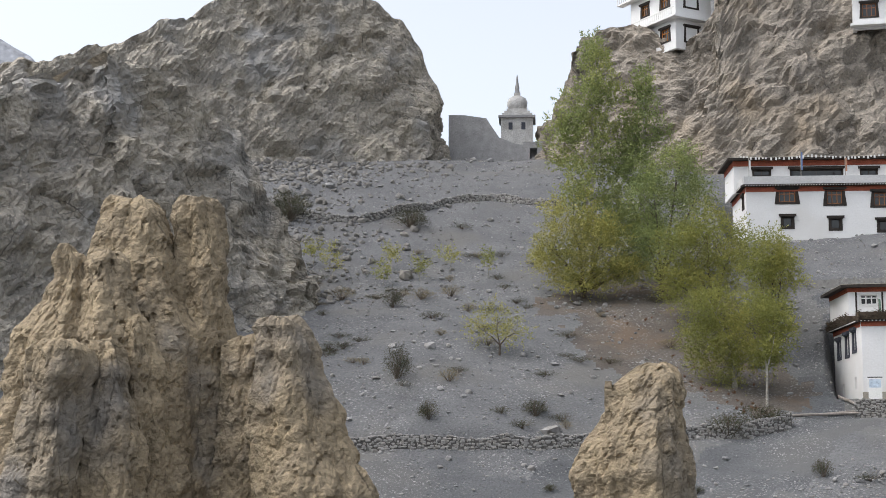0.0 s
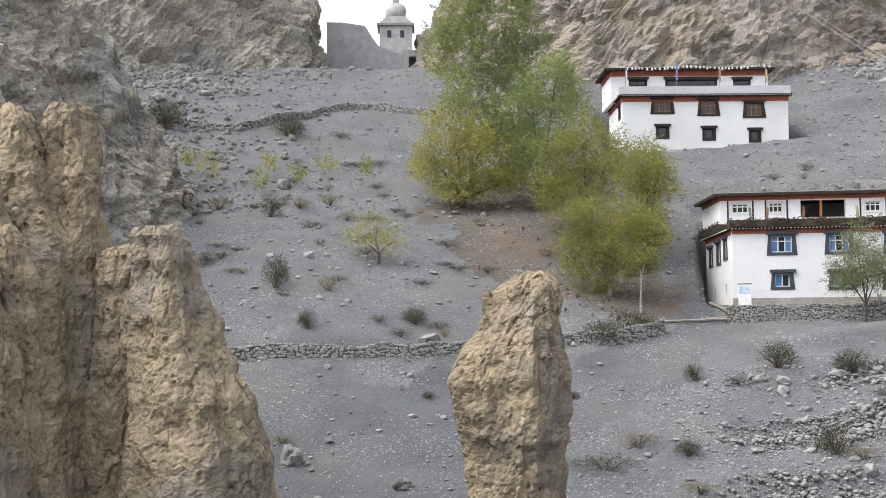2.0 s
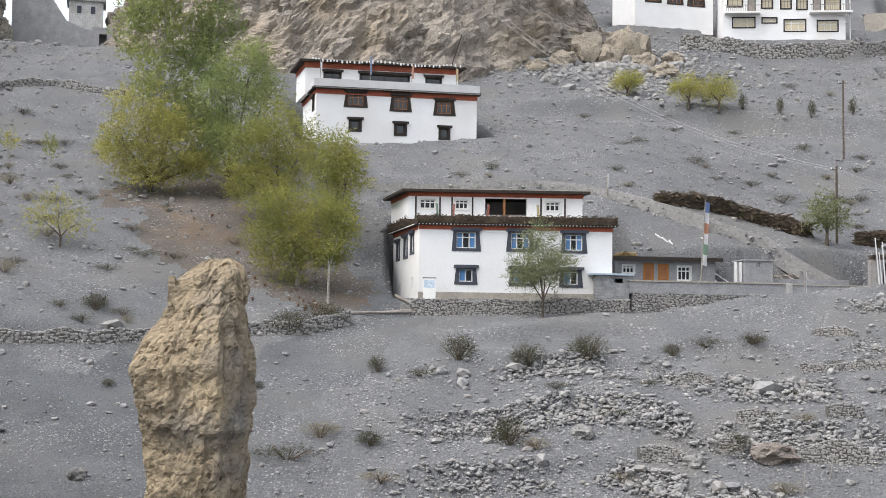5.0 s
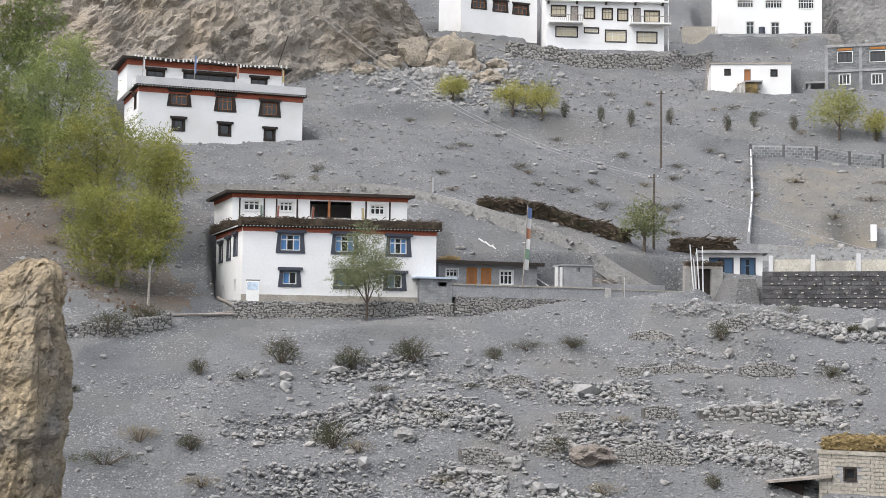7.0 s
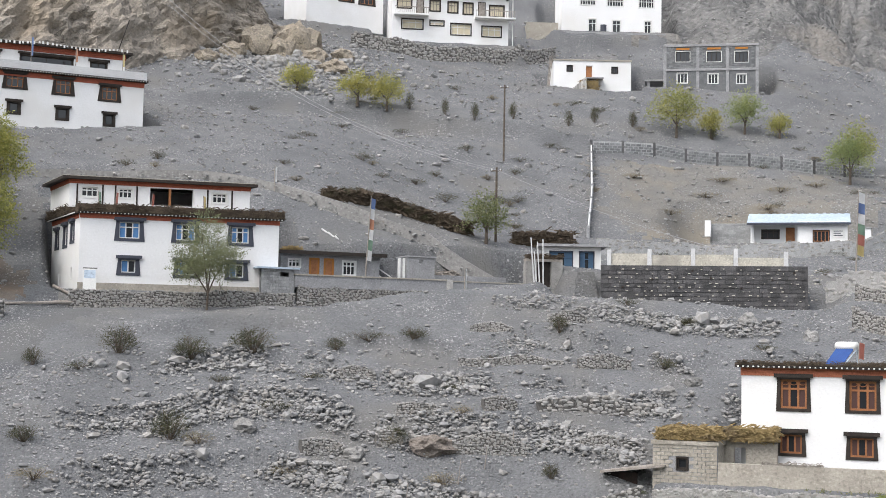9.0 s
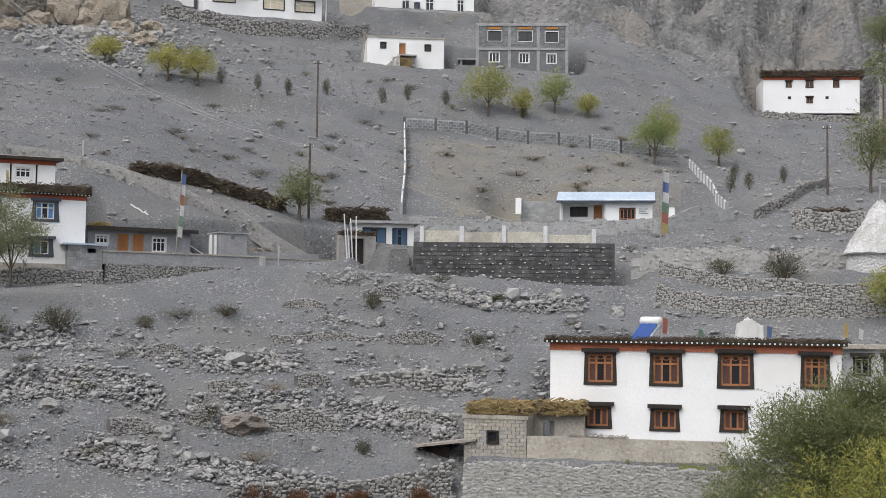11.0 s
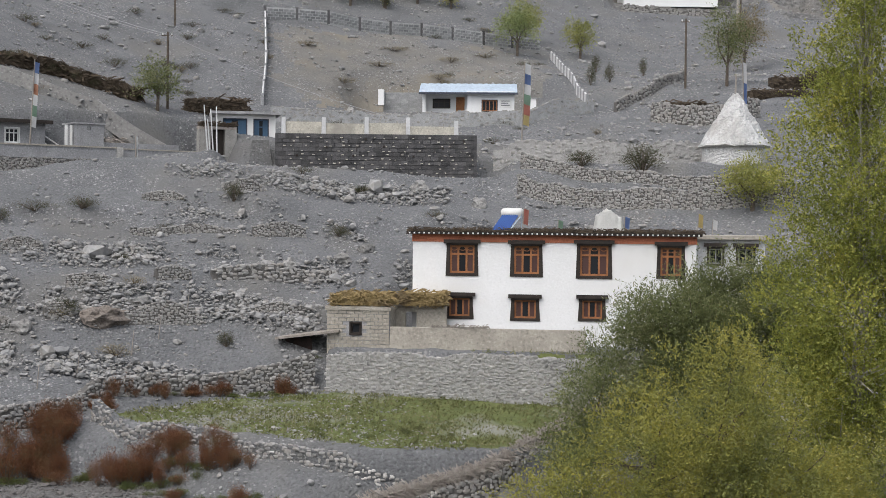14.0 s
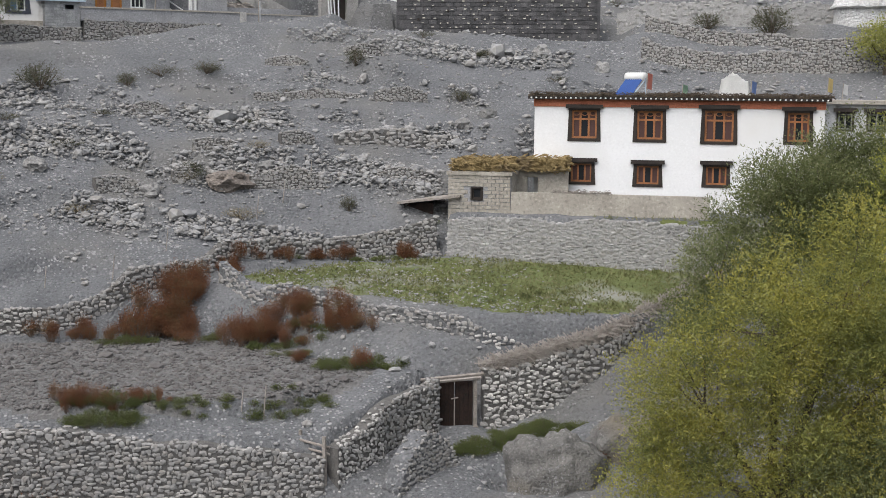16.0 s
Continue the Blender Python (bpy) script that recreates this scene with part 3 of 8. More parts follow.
def rock_object(name, pieces, mat, label, category):
    bm = bmesh.new()
    for vs, fs in pieces:
        q = [bm.verts.new(v) for v in vs]
        for f in fs:
            f = tuple(dict.fromkeys(f))
            bm.faces.new([q[i] for i in f])
    ob = part(name, bm, mat, None, smooth=False)
    return tagged(ob, label, category, kind="structure")


def crag(stations, depth, lean, relief, size, step):
    """A cliff from stations along its foot: x, y, foot height, crest height; leaning back, with a rough top running back."""
    st = np.array(stations, float)
    run = np.concatenate([[0], np.cumsum(np.hypot(*np.diff(st[:, :2], axis=0).T))])
    n = int(run[-1] / step) + 1
    ss = np.linspace(0, run[-1], n)
    S = np.stack([np.interp(ss, run, st[:, k]) for k in range(4)], 1)
    tang = np.gradient(S[:, :2], axis=0)
    tang /= np.linalg.norm(tang, axis=1)[:, None]
    out = np.stack([tang[:, 1], -tang[:, 0]], 1)
    rows = int(max(S[:, 3] - S[:, 2]) / step) + 2
    vs = []
    for i in range(rows + 6):
        k = min(1.0, i / rows)
        for j in range(n):
            x, y, z0, z1 = S[j]
            jag = 0.8 * relief * noise.fractal((ss[j] / 5, 3.3, z1 / 40), 1.0, 2.0, 4)
            z = z0 + (z1 + jag - z0) * k
            back = lean * (z - z0) + (depth * (i - rows) / 6.0 if i > rows else 0)
            px, py = x - out[j, 0] * back, y - out[j, 1] * back
            d = relief * (crumble((px, py, z), size) + 0.36 * crumble((px, py, z), size * 0.33, 3) + 0.16 * crumble((px, py, z), size * 0.13, 2))
            drop = 0.5 * max(0, i - rows)
            vs.append((px + out[j, 0] * d, py + out[j, 1] * d, z + 0.3 * d - drop))
    a = grid_faces(rows + 6, n)
    return vs, [tuple(f) for f in a]


# the lone pillar
rock_object("rock_pillar", [column([
    (-16.8, 57.6, -14, 2.5), (-16.8, 57.6, -6.1, 1.95), (-16.8, 57.6, -4.7, 2.05), (-16.86, 57.5, -3.3, 2.2), (-16.96, 57.5, -1.95, 2.36), (-17.04, 57.5, -0.8, 2.42),
    (-16.88, 57.5, 0.4, 2.2), (-16.6, 57.6, 1.3, 1.9), (-16.4, 57.7, 2.45, 1.6), (-16.14, 57.8, 3.2, 1.2), (-15.98, 57.8, 3.6, 0.8)], 120, 0.46, 1.5, 0.85)],
    M_ROCK, "tan eroded conglomerate pillar standing on the slope", "rock pillar")

# the group of spires beside it
spires = [
    [(-36.6, 50.6, -16, 4.9), (-36.6, 50.6, -1.9, 3.9), (-36.6, 50.7, 4.2, 3.4), (-36.9, 50.5, 7.1, 2.2), (-37.0, 50.3, 9.1, 1.6), (-37.0, 50.4, 10.7, 1.2)],
    [(-34.2, 51.7, -16, 2.4), (-34.2, 51.7, -1.9, 1.95), (-34.3, 51.6, 2.3, 1.7), (-34.4, 51.6, 5.9, 1.25), (-34.4, 51.6, 8.4, 1.03), (-34.5, 51.5, 10.8, 0.95)],
    [(-37.7, 46.7, -16, 3.7), (-37.7, 46.7, -1.9, 3.0), (-37.6, 46.8, 2.2, 2.1), (-37.7, 46.7, 4.5, 1.65), (-37.4, 46.9, 6.8, 0.8), (-37.6, 46.8, 8.3, 0.5)],
    [(-35.6, 47.7, -16, 2.9), (-35.6, 47.7, -1.9, 2.35), (-35.7, 47.6, 1.7, 2.05), (-35.9, 47.4, 4.5, 1.9), (-36.1, 47.3, 6.3, 1.25), (-36.0, 47.3, 8.0, 0.75)],
    [(-34.2, 45.6, -16, 1.9), (-34.2, 45.6, -1.8, 1.5), (-34.3, 45.6, 1.2, 1.1), (-34.4, 45.5, 3.0, 0.85), (-34.5, 45.4, 4.2, 0.65)],
    [(-35.9, 43.6, -16, 1.75), (-35.9, 43.6, -1.8, 1.4), (-35.7, 43.8, 1.6, 1.15), (-35.5, 43.9, 3.3, 1.35), (-35.5, 43.9, 4.1, 1.2)],
    [(-34.3, 47.4, -16, 1.45), (-34.3, 47.4, -1.8, 1.15), (-34.5, 47.3, 3.5, 0.85), (-34.6, 47.2, 5.3, 0.7)],
    [(-27.9, 50.8, -16, 3.6), (-27.9, 50.8, -4.4, 2.85), (-28.1, 50.7, -1.8, 2.4), (-28.4, 50.6, -0.7, 2.15), (-28.8, 50.4, 0.6, 1.75), (-29.0, 50.3, 2.2, 1.5), (-29.1, 50.2, 4.2, 1.15), (-29.3, 50.0, 5.3, 0.9)],
    [(-31.8, 51.5, -16, 1.95), (-31.8, 51.5, -1.9, 1.55), (-31.9, 51.4, 3.7, 1.1), (-32.0, 51.4, 4.7, 0.95)],
]
rock_object("rock_spires", [column(q, 110, 0.42, 1.7, 0.9, 0.15 * (k % 4) - 0.1) for k, q in enumerate(spires)], M_ROCK, "cluster of tan flat-topped rock spires with holes and ledges", "rock spires")

rock_object("crag_middle", [crag([
    (-66, 55, 4, 18), (-62.5, 67.5, 3, 21.7), (-61.4, 71.2, 3.5, 22.5), (-61.6, 73.6, 4, 24.2), (-61.3, 76.5, 5, 26.3), (-58.7, 81.0, 6, 27.7), (-58.3, 83.7, 6.5, 27.6),
    (-57.1, 86.9, 7, 26.6), (-55.8, 90.1, 7, 25.8), (-54.5, 92.5, 7, 20.5), (-53.9, 95.5, 8, 16.3), (-53.2, 98, 9, 14), (-58, 103, 12, 14)], 14, 0.22, 1.5, 4.2, 0.34)],
    M_CRAG, "grey-brown craggy rock face with blocky ledges", "cliff")
rock_object("crag_upper", [crag([
    (-112, 100, 22, 36), (-101.7, 110.3, 22, 39), (-95.5, 115.7, 23, 40.7), (-91.9, 121.1, 24, 42.9), (-88.8, 125.8, 25, 46.5), (-84.0, 133.8, 27, 52), (-79.6, 138.8, 29, 55),
    (-75.5, 143.3, 31, 55.2), (-73.0, 146.9, 32, 53.2), (-70.5, 150.3, 32.5, 51), (-69.1, 152.0, 33, 47), (-68.2, 154, 33, 41.5), (-70, 160, 34, 40), (-78, 168, 36, 40)], 22, 0.16, 1.6, 5.2, 0.5)],
    M_CRAG, "high grey-brown rocky crag against the sky", "cliff")
rock_object("crag_monastery", [crag([
    (-63, 170, 33, 38), (-58.9, 158, 30, 40.9), (-56.0, 154.1, 29, 44), (-53.2, 150.9, 28, 46.6), (-49.2, 150.1, 28, 48.2), (-44.5, 149.5, 27.5, 48.1), (-38.7, 149.1, 27, 44.5), (-34.7, 148.0, 26, 51),
    (-30.7, 148.9, 26, 60.8), (-25.6, 149.8, 26, 64), (-17.5, 153.0, 26, 64), (-11.6, 156.6, 26, 60.5), (-7.3, 159.8, 27, 52), (-3.5, 164.0, 29, 45), (-0.7, 168.0, 31, 39), (4, 175, 36, 38)], 30, 0.2, 1.35, 4.4, 0.5)],
    M_CLIFF, "tall brown cliff of crumbling conglomerate below the monastery", "cliff")

# far mountain, its distance haze painted in with the pale bluish colour
far = bmesh.new()
ridge = []
for i in range(60):
    a = radians(-62 + i * 0.65)
    h = 520 - 3.2 * max(0, i - 28) ** 1.6 + 14 * noise.fractal((i * 0.35, 0, 0), 1, 2, 4)
    ridge.append([far.verts.new((1800 * math.sin(a) * q, 1800 * math.cos(a) * q, z)) for q, z in ((0.85, 120), (0.93, 0.55 * h), (1.0, h), (1.25, 0.5 * h))])
for a, b in zip(ridge, ridge[1:]):
    for k in range(3):
        far.faces.new((a[k], b[k], b[k + 1], a[k + 1]))
tagged(part("mountain_backdrop", far, M_FAR), "far mountain ridge in a pale colour painted as haze", "mountain", kind="structure")


# ---- house kit: u along the front, w into the depth, v up, from the front's lower corner ----
def shape(bm, xf):
    if xf is not None:
        bm.transform(xf)
    return bm


def skew(k):
    return Matrix(((1, k, 0, 0), (0, 1, 0, 0), (0, 0, 1, 0), (0, 0, 0, 1)))


def pierced(u0, u1, v0, v1, w0, w1, holes):
    """A wall with openings through it."""
    us = sorted({u0, u1, *[h[0] for h in holes], *[h[1] for h in holes]})
    vs = sorted({v0, v1, *[h[2] for h in holes], *[h[3] for h in holes]})
    bm = bmesh.new()
    for a, b in zip(us, us[1:]):
        for c, d in zip(vs, vs[1:]):
            mu, mv = (a + b) / 2, (c + d) / 2
            if not any(h[0] < mu < h[1] and h[2] < mv < h[3] for h in holes):
                slab(bm, a, b, w0, w1, c, d)
    bmesh.ops.remove_doubles(bm, verts=bm.verts[:], dist=0.0005)
    return bm


def trapezoid(bm, pts, w0, w1):
    """A board with four corners (u, v) and a thickness."""
    f = [bm.verts.new((u, w0, v)) for u, v in pts]
    b = [bm.verts.new((u, w1, v)) for u, v in pts]
    bm.faces.new(f)
    bm.faces.new(b[::-1])
    for i in range(4):
        j = (i + 1) % 4
        bm.faces.new((f[j], f[i], b[i], b[j]))


def window(house, u0, u1, v0, v1, trim=M_DARK, frame_mat=M_WOOD, curtain=None, flare=0.13, panes=(3, 2), xf=None, border=0.2, lintel=True, full=False, bar=0.07):
    """A framed window set in an opening, with the flared dark surround of these houses."""
    bm = bmesh.new()
    b = border
    trapezoid(bm, [(u0 - flare, v0), (u0 + b, v0), (u0 + b, v1), (u0, v1)], -0.04, 0.12)
    trapezoid(bm, [(u1 - b, v0), (u1 + flare, v0), (u1, v1), (u1 - b, v1)], -0.04, 0.12)
    slab(bm, u0 + b, u1 - b, -0.05, 0.12, v0, v0 + b)
    if lintel:
        slab(bm, u0 - 0.16, u1 + 0.16, -0.2, 0.12, v1 - 0.1, v1 + 0.1)
        slab(bm, u0 - 0.02, u1 + 0.02, -0.12, 0.12, v1 - 0.2, v1 - 0.1)
    else:
        slab(bm, u0 + b, u1 - b, -0.05, 0.12, v1 - b, v1)
    win = part("window", shape(bm, xf), trim, house)
    a0, a1, c0, c1 = u0 + b, u1 - b, v0 + b, v1 - (0.2 if lintel else b)
    fr = bmesh.new()
    for e in (a0, a1 - bar):
        slab(fr, e, e + bar, 0.08, 0.2, c0, c1)
    for e in (c0, c1 - bar):
        slab(fr, a0 + bar, a1 - bar, 0.08, 0.2, e, e + bar)
    nu, nv = panes
    for i in range(1, nu):
        x = a0 + (a1 - a0) * i / nu
        slab(fr, x - bar / 2, x + bar / 2, 0.09, 0.19, c0 + bar, c1 - bar)
    if nv > 1:
        y = c0 + (c1 - c0) * 0.68
        slab(fr, a0 + bar, a1 - bar, 0.085, 0.195, y - bar / 2, y + bar / 2)
    part("window_frame", shape(fr, xf), frame_mat, win)
    for i in range(nu):
        s = (a1 - a0) / nu
        part("pane", shape(one(a0 + s * i + 0.03, a0 + s * (i + 1) - 0.03, 0.14, 0.15, c0 + 0.03, c1 - 0.03), xf), M_GLASS if curtain is None else curtain if (full or i % 2 == 0) else M_GLASS, win)
    return win


def dots(house, u0, u1, w, v, step=0.24, size=0.07, xf=None):
    """The row of small white rafter ends under a roof edge."""
    bm = bmesh.new()
    n = int((u1 - u0) / step)
    for i in range(n):
        u = u0 + (i + 0.5) * (u1 - u0) / n
        slab(bm, u - size / 2, u + size / 2, w - 0.05, w, v, v + size)
    part("rafter_trim", shape(bm, xf), M_PANEWHITE, house, "row of white-painted rafter ends")["kind"] = "stuff"


def brush(u0, u1, w0, w1, v0, v1, seed, size=0.1):
    """A stacked brushwood or straw layer with a ragged outline."""
    rnd = random.Random(seed)
    bm = bmesh.new()
    n = int((u1 - u0) * (w1 - w0) * 60) + 60
    slab(bm, u0 + 0.06, u1 - 0.06, w0 + 0.06, w1 - 0.06, v0, v1 - 0.08)
    for _ in range(n):
        u, v = rnd.uniform(u0, u1), rnd.uniform(v0, v1)
        w = w0 + (w1 - w0) * rnd.random() ** 2.2
        l, h = rnd.uniform(0.5, 1.6) * size * 2.2, rnd.uniform(0.35, 0.8) * size
        m = pose(u, w, v + rnd.uniform(-0.5, 0.7) * size, rnd.uniform(-40, 40), rnd.uniform(-35, 35), rnd.uniform(-70, 70))
        vs = [bm.verts.new(m @ Vector(p)) for p in ((-l, 0, 0), (l, -h / 2, 0), (l, h / 2, 0), (l * 0.4, 0, h))]
        for f in ((0, 1, 3), (1, 2, 3), (2, 0, 3), (0, 2, 1)):
            bm.faces.new([vs[i] for i in f])
    return bm


def rod(bm, a, b, r0, r1=None, n=6):
    a, b = Vector(a), Vector(b)
    r1 = r0 if r1 is None else r1
    d = (b - a).normalized()
    s = d.orthogonal().normalized()
    t = d.cross(s)
    rings = []
    for p, r in ((a, r0), (b, r1)):
        rings.append([bm.verts.new(p + (s * math.cos(2 * math.pi * k / n) + t * math.sin(2 * math.pi * k / n)) * r) for k in range(n)])
    for k in range(n):
        bm.faces.new((rings[0][k], rings[0][(k + 1) % n], rings[1][(k + 1) % n], rings[1][k]))
    bm.faces.new(rings[0][::-1])
    bm.faces.new(rings[1])
    return bm


def shell(house, w, d, h, holes, mat, xf=None, left_holes=(), base=None, v0=-0.6):
    """Four walls and a roof slab of a house body."""
    part("front_wall", shape(pierced(0, w, v0, h, 0, 0.45, holes), xf), mat, house)
    lm = (xf or Matrix.Identity(4)) @ Matrix(((0, 1, 0, 0), (-1, 0, 0, d), (0, 0, 1, 0), (0, 0, 0, 1)))
    part("side_wall", shape(pierced(0, d - 0.45, v0, h, 0, 0.45, list(left_holes)), lm), mat, house)
    part("side_wall", shape(one(w - 0.45, w, 0.45, d, v0, h), xf), mat, house)
    part("back_wall", shape(one(0.45, w - 0.45, d - 0.45, d, v0, h), xf), mat, house)
    part("roof", shape(one(0.02, w - 0.02, 0.02, d - 0.02, h, h + 0.16), xf), M_MUD, house, "flat mud roof")
    part("floor_slab", shape(one(0.45, w - 0.45, 0.45, d - 0.45, h * 0.5 - 0.1, h * 0.5 + 0.1), xf), M_DARK, house)
    return lm


def flag_pole(x, y, height, colours, cloth=0.5, z=None, lean=0.0, label="tall pole with faded prayer flag cloth", radius=0.06):
    z = ground_at(x, y) if z is None else z
    f = thing("prayer_flag", pose(x, y, z, 0, lean, 0), label, "prayer flag", "prayer flags")
    part("pole", rod(bmesh.new(), (0, 0, -0.2), (0, 0, height), radius, radius * 0.6), M_TIMBER, f)
    n = len(colours)
    top, span = height * 0.98, height * 0.6
    for i, c in enumerate(colours):
        bm = bmesh.new()
        z1, z0 = top - span * i / n, top - span * (i + 1) / n
        rows = []
        for k in range(5):
            u = cloth * k / 4
            rows.append([bm.verts.new((0.03 + u, 0.08 * math.sin(3 * u + i), zz - 0.25 * u)) for zz in (z1, z0)])
        for a, b in zip(rows, rows[1:]):
            bm.faces.new((a[0], b[0], b[1], a[1]))
        bmesh.ops.solidify(bm, geom=bm.faces[:], thickness=0.012)
        part("cloth", bm, M_FLAG[c], f, c + " cloth")
    return f


# ---- the lower white house: two storeys, a set-back third, brushwood parapet ----
def lower_house():
    h = thing("house", pose(-13.1, 97.1, 3.6, 0, 0, 9), "two-storey whitewashed house with brushwood parapet and set-back upper storey", "house", "white village houses")
    xf = skew(-0.2)
    up = [(2.35, 4.1, 3.25, 4.75), (6.1, 7.8, 3.25, 4.75), (9.85, 11.45, 3.2, 4.7)]
    lo = [(2.55, 3.9, 0.95, 2.2), (6.3, 7.85, 0.9, 2.17), (9.75, 11.15, 0.85, 2.15)]
    side = [(5.9, 7.0, 3.1, 4.7), (3.7, 4.9, 2.9, 4.6), (1.2, 2.3, 2.9, 4.4), (6.2, 6.7, 0.7, 1.5), (2.5, 3.0, 0.4, 1.2)]
    lm = shell(h, 13.3, 8.6, 5.0, up + lo, M_WHITE, xf, side)
    for q in up:
        window(h, *q, trim=M_SLATE, frame_mat=M_PANEWHITE, curtain=M_BLUE, xf=xf)
    for q in lo:
        window(h, *q, trim=M_SLATE, frame_mat=M_PANEWHITE, curtain=M_BLUE, panes=(2, 1), xf=xf)
    for q in side[:3]:
        window(h, *q, trim=M_SLATE, frame_mat=M_PANEWHITE, panes=(2, 2), xf=lm)
    part("plinth", shape(one(-0.05, 13.35, -0.06, 0, -0.5, 0.42), xf), M_MUD, h, "bare mud-plastered plinth")
    for m, length in ((xf, 13.3), (lm, 8.2)):
        part("band", shape(one(-0.04, length + 0.04, -0.05, 0.0, 4.72, 5.02), m), M_BAND, h, "red ochre band")
        part("cornice", shape(one(-0.25, length + 0.25, -0.3, 0.4, 5.02, 5.14), m), M_DARK, h)
        dots(h, -0.2, length + 0.2, -0.3, 5.03, xf=m)
        part("brushwood_parapet", shape(brush(-0.3, length + 0.3 if m is xf else 6.2, -0.45, 0.5, 5.14, 5.72, 3), m), M_THATCH, h, "dark stacked brushwood parapet")
    # set-back storey
    uf = xf @ Matrix.Translation((-0.2, 2.6, 5.1))
    hol = [(0.7, 2.0, 1.2, 2.05), (3.2, 4.3, 1.2, 2.05), (5.4, 8.4, 0.9, 2.1), (9.6, 10.8, 1.15, 2.0)]
    part("upper_wall", shape(pierced(0, 12.3, 0, 2.45, 0, 0.35, hol), uf), M_WHITE, h)
    part("upper_wall", shape(one(0, 0.35, 0.35, 6, 0, 2.45), uf), M_WHITE, h)
    part("upper_wall", shape(one(11.95, 12.3, 0.35, 6, 0, 2.45), uf), M_WHITE, h)
    part("upper_wall", shape(one(0.35, 11.95, 5.65, 6, 0, 2.45), uf), M_WHITE, h)
    for q in (hol[0], hol[1], hol[3]):
        window(h, *q, trim=M_PANEWHITE, frame_mat=M_PANEWHITE, panes=(3, 2), xf=uf, flare=0.02, border=0.1, lintel=False)
    part("upper_band", shape(one(-0.05, 12.35, -0.06, 0.0, 2.17, 2.45), uf), M_BAND, h, "red ochre band")
    part("upper_band", shape(one(-0.06, 0.0, 0.0, 6, 2.17, 2.45), uf), M_BAND, h, "red ochre band")
    dots(h, -0.2, 12.5, -0.28, 2.47, xf=uf)
    for u0, u1 in ((0.45, 0.55), (2.15, 2.25), (3.0, 3.1), (4.45, 4.55), (9.3, 9.4), (11.0, 11.1)):
        part("dark_post", shape(one(u0, u1, -0.05, 0.0, 0.6, 2.15), uf), M_DARK, h)
    part("roof_edge", shape(one(-0.55, 12.7, -0.5, 6.4, 2.45, 2.64), uf), M_DARK, h, "black brushwood roof edge")
    part("upper_roof", shape(one(-0.5, 12.6, -0.4, 6.3, 2.64, 2.7), uf), M_MUD, h)
    # the open gallery's back wall stays in shadow
    part("gallery_post", shape(one(6.7, 6.85, 0.05, 0.2, 0.9, 2.1), uf), M_WOOD, h)
    part("downpipe", shape(rod(bmesh.new(), (9.3, -0.1, 0), (9.3, -0.1, 0.6), 0.06), xf), M_TIMBER, h)


lower_house()


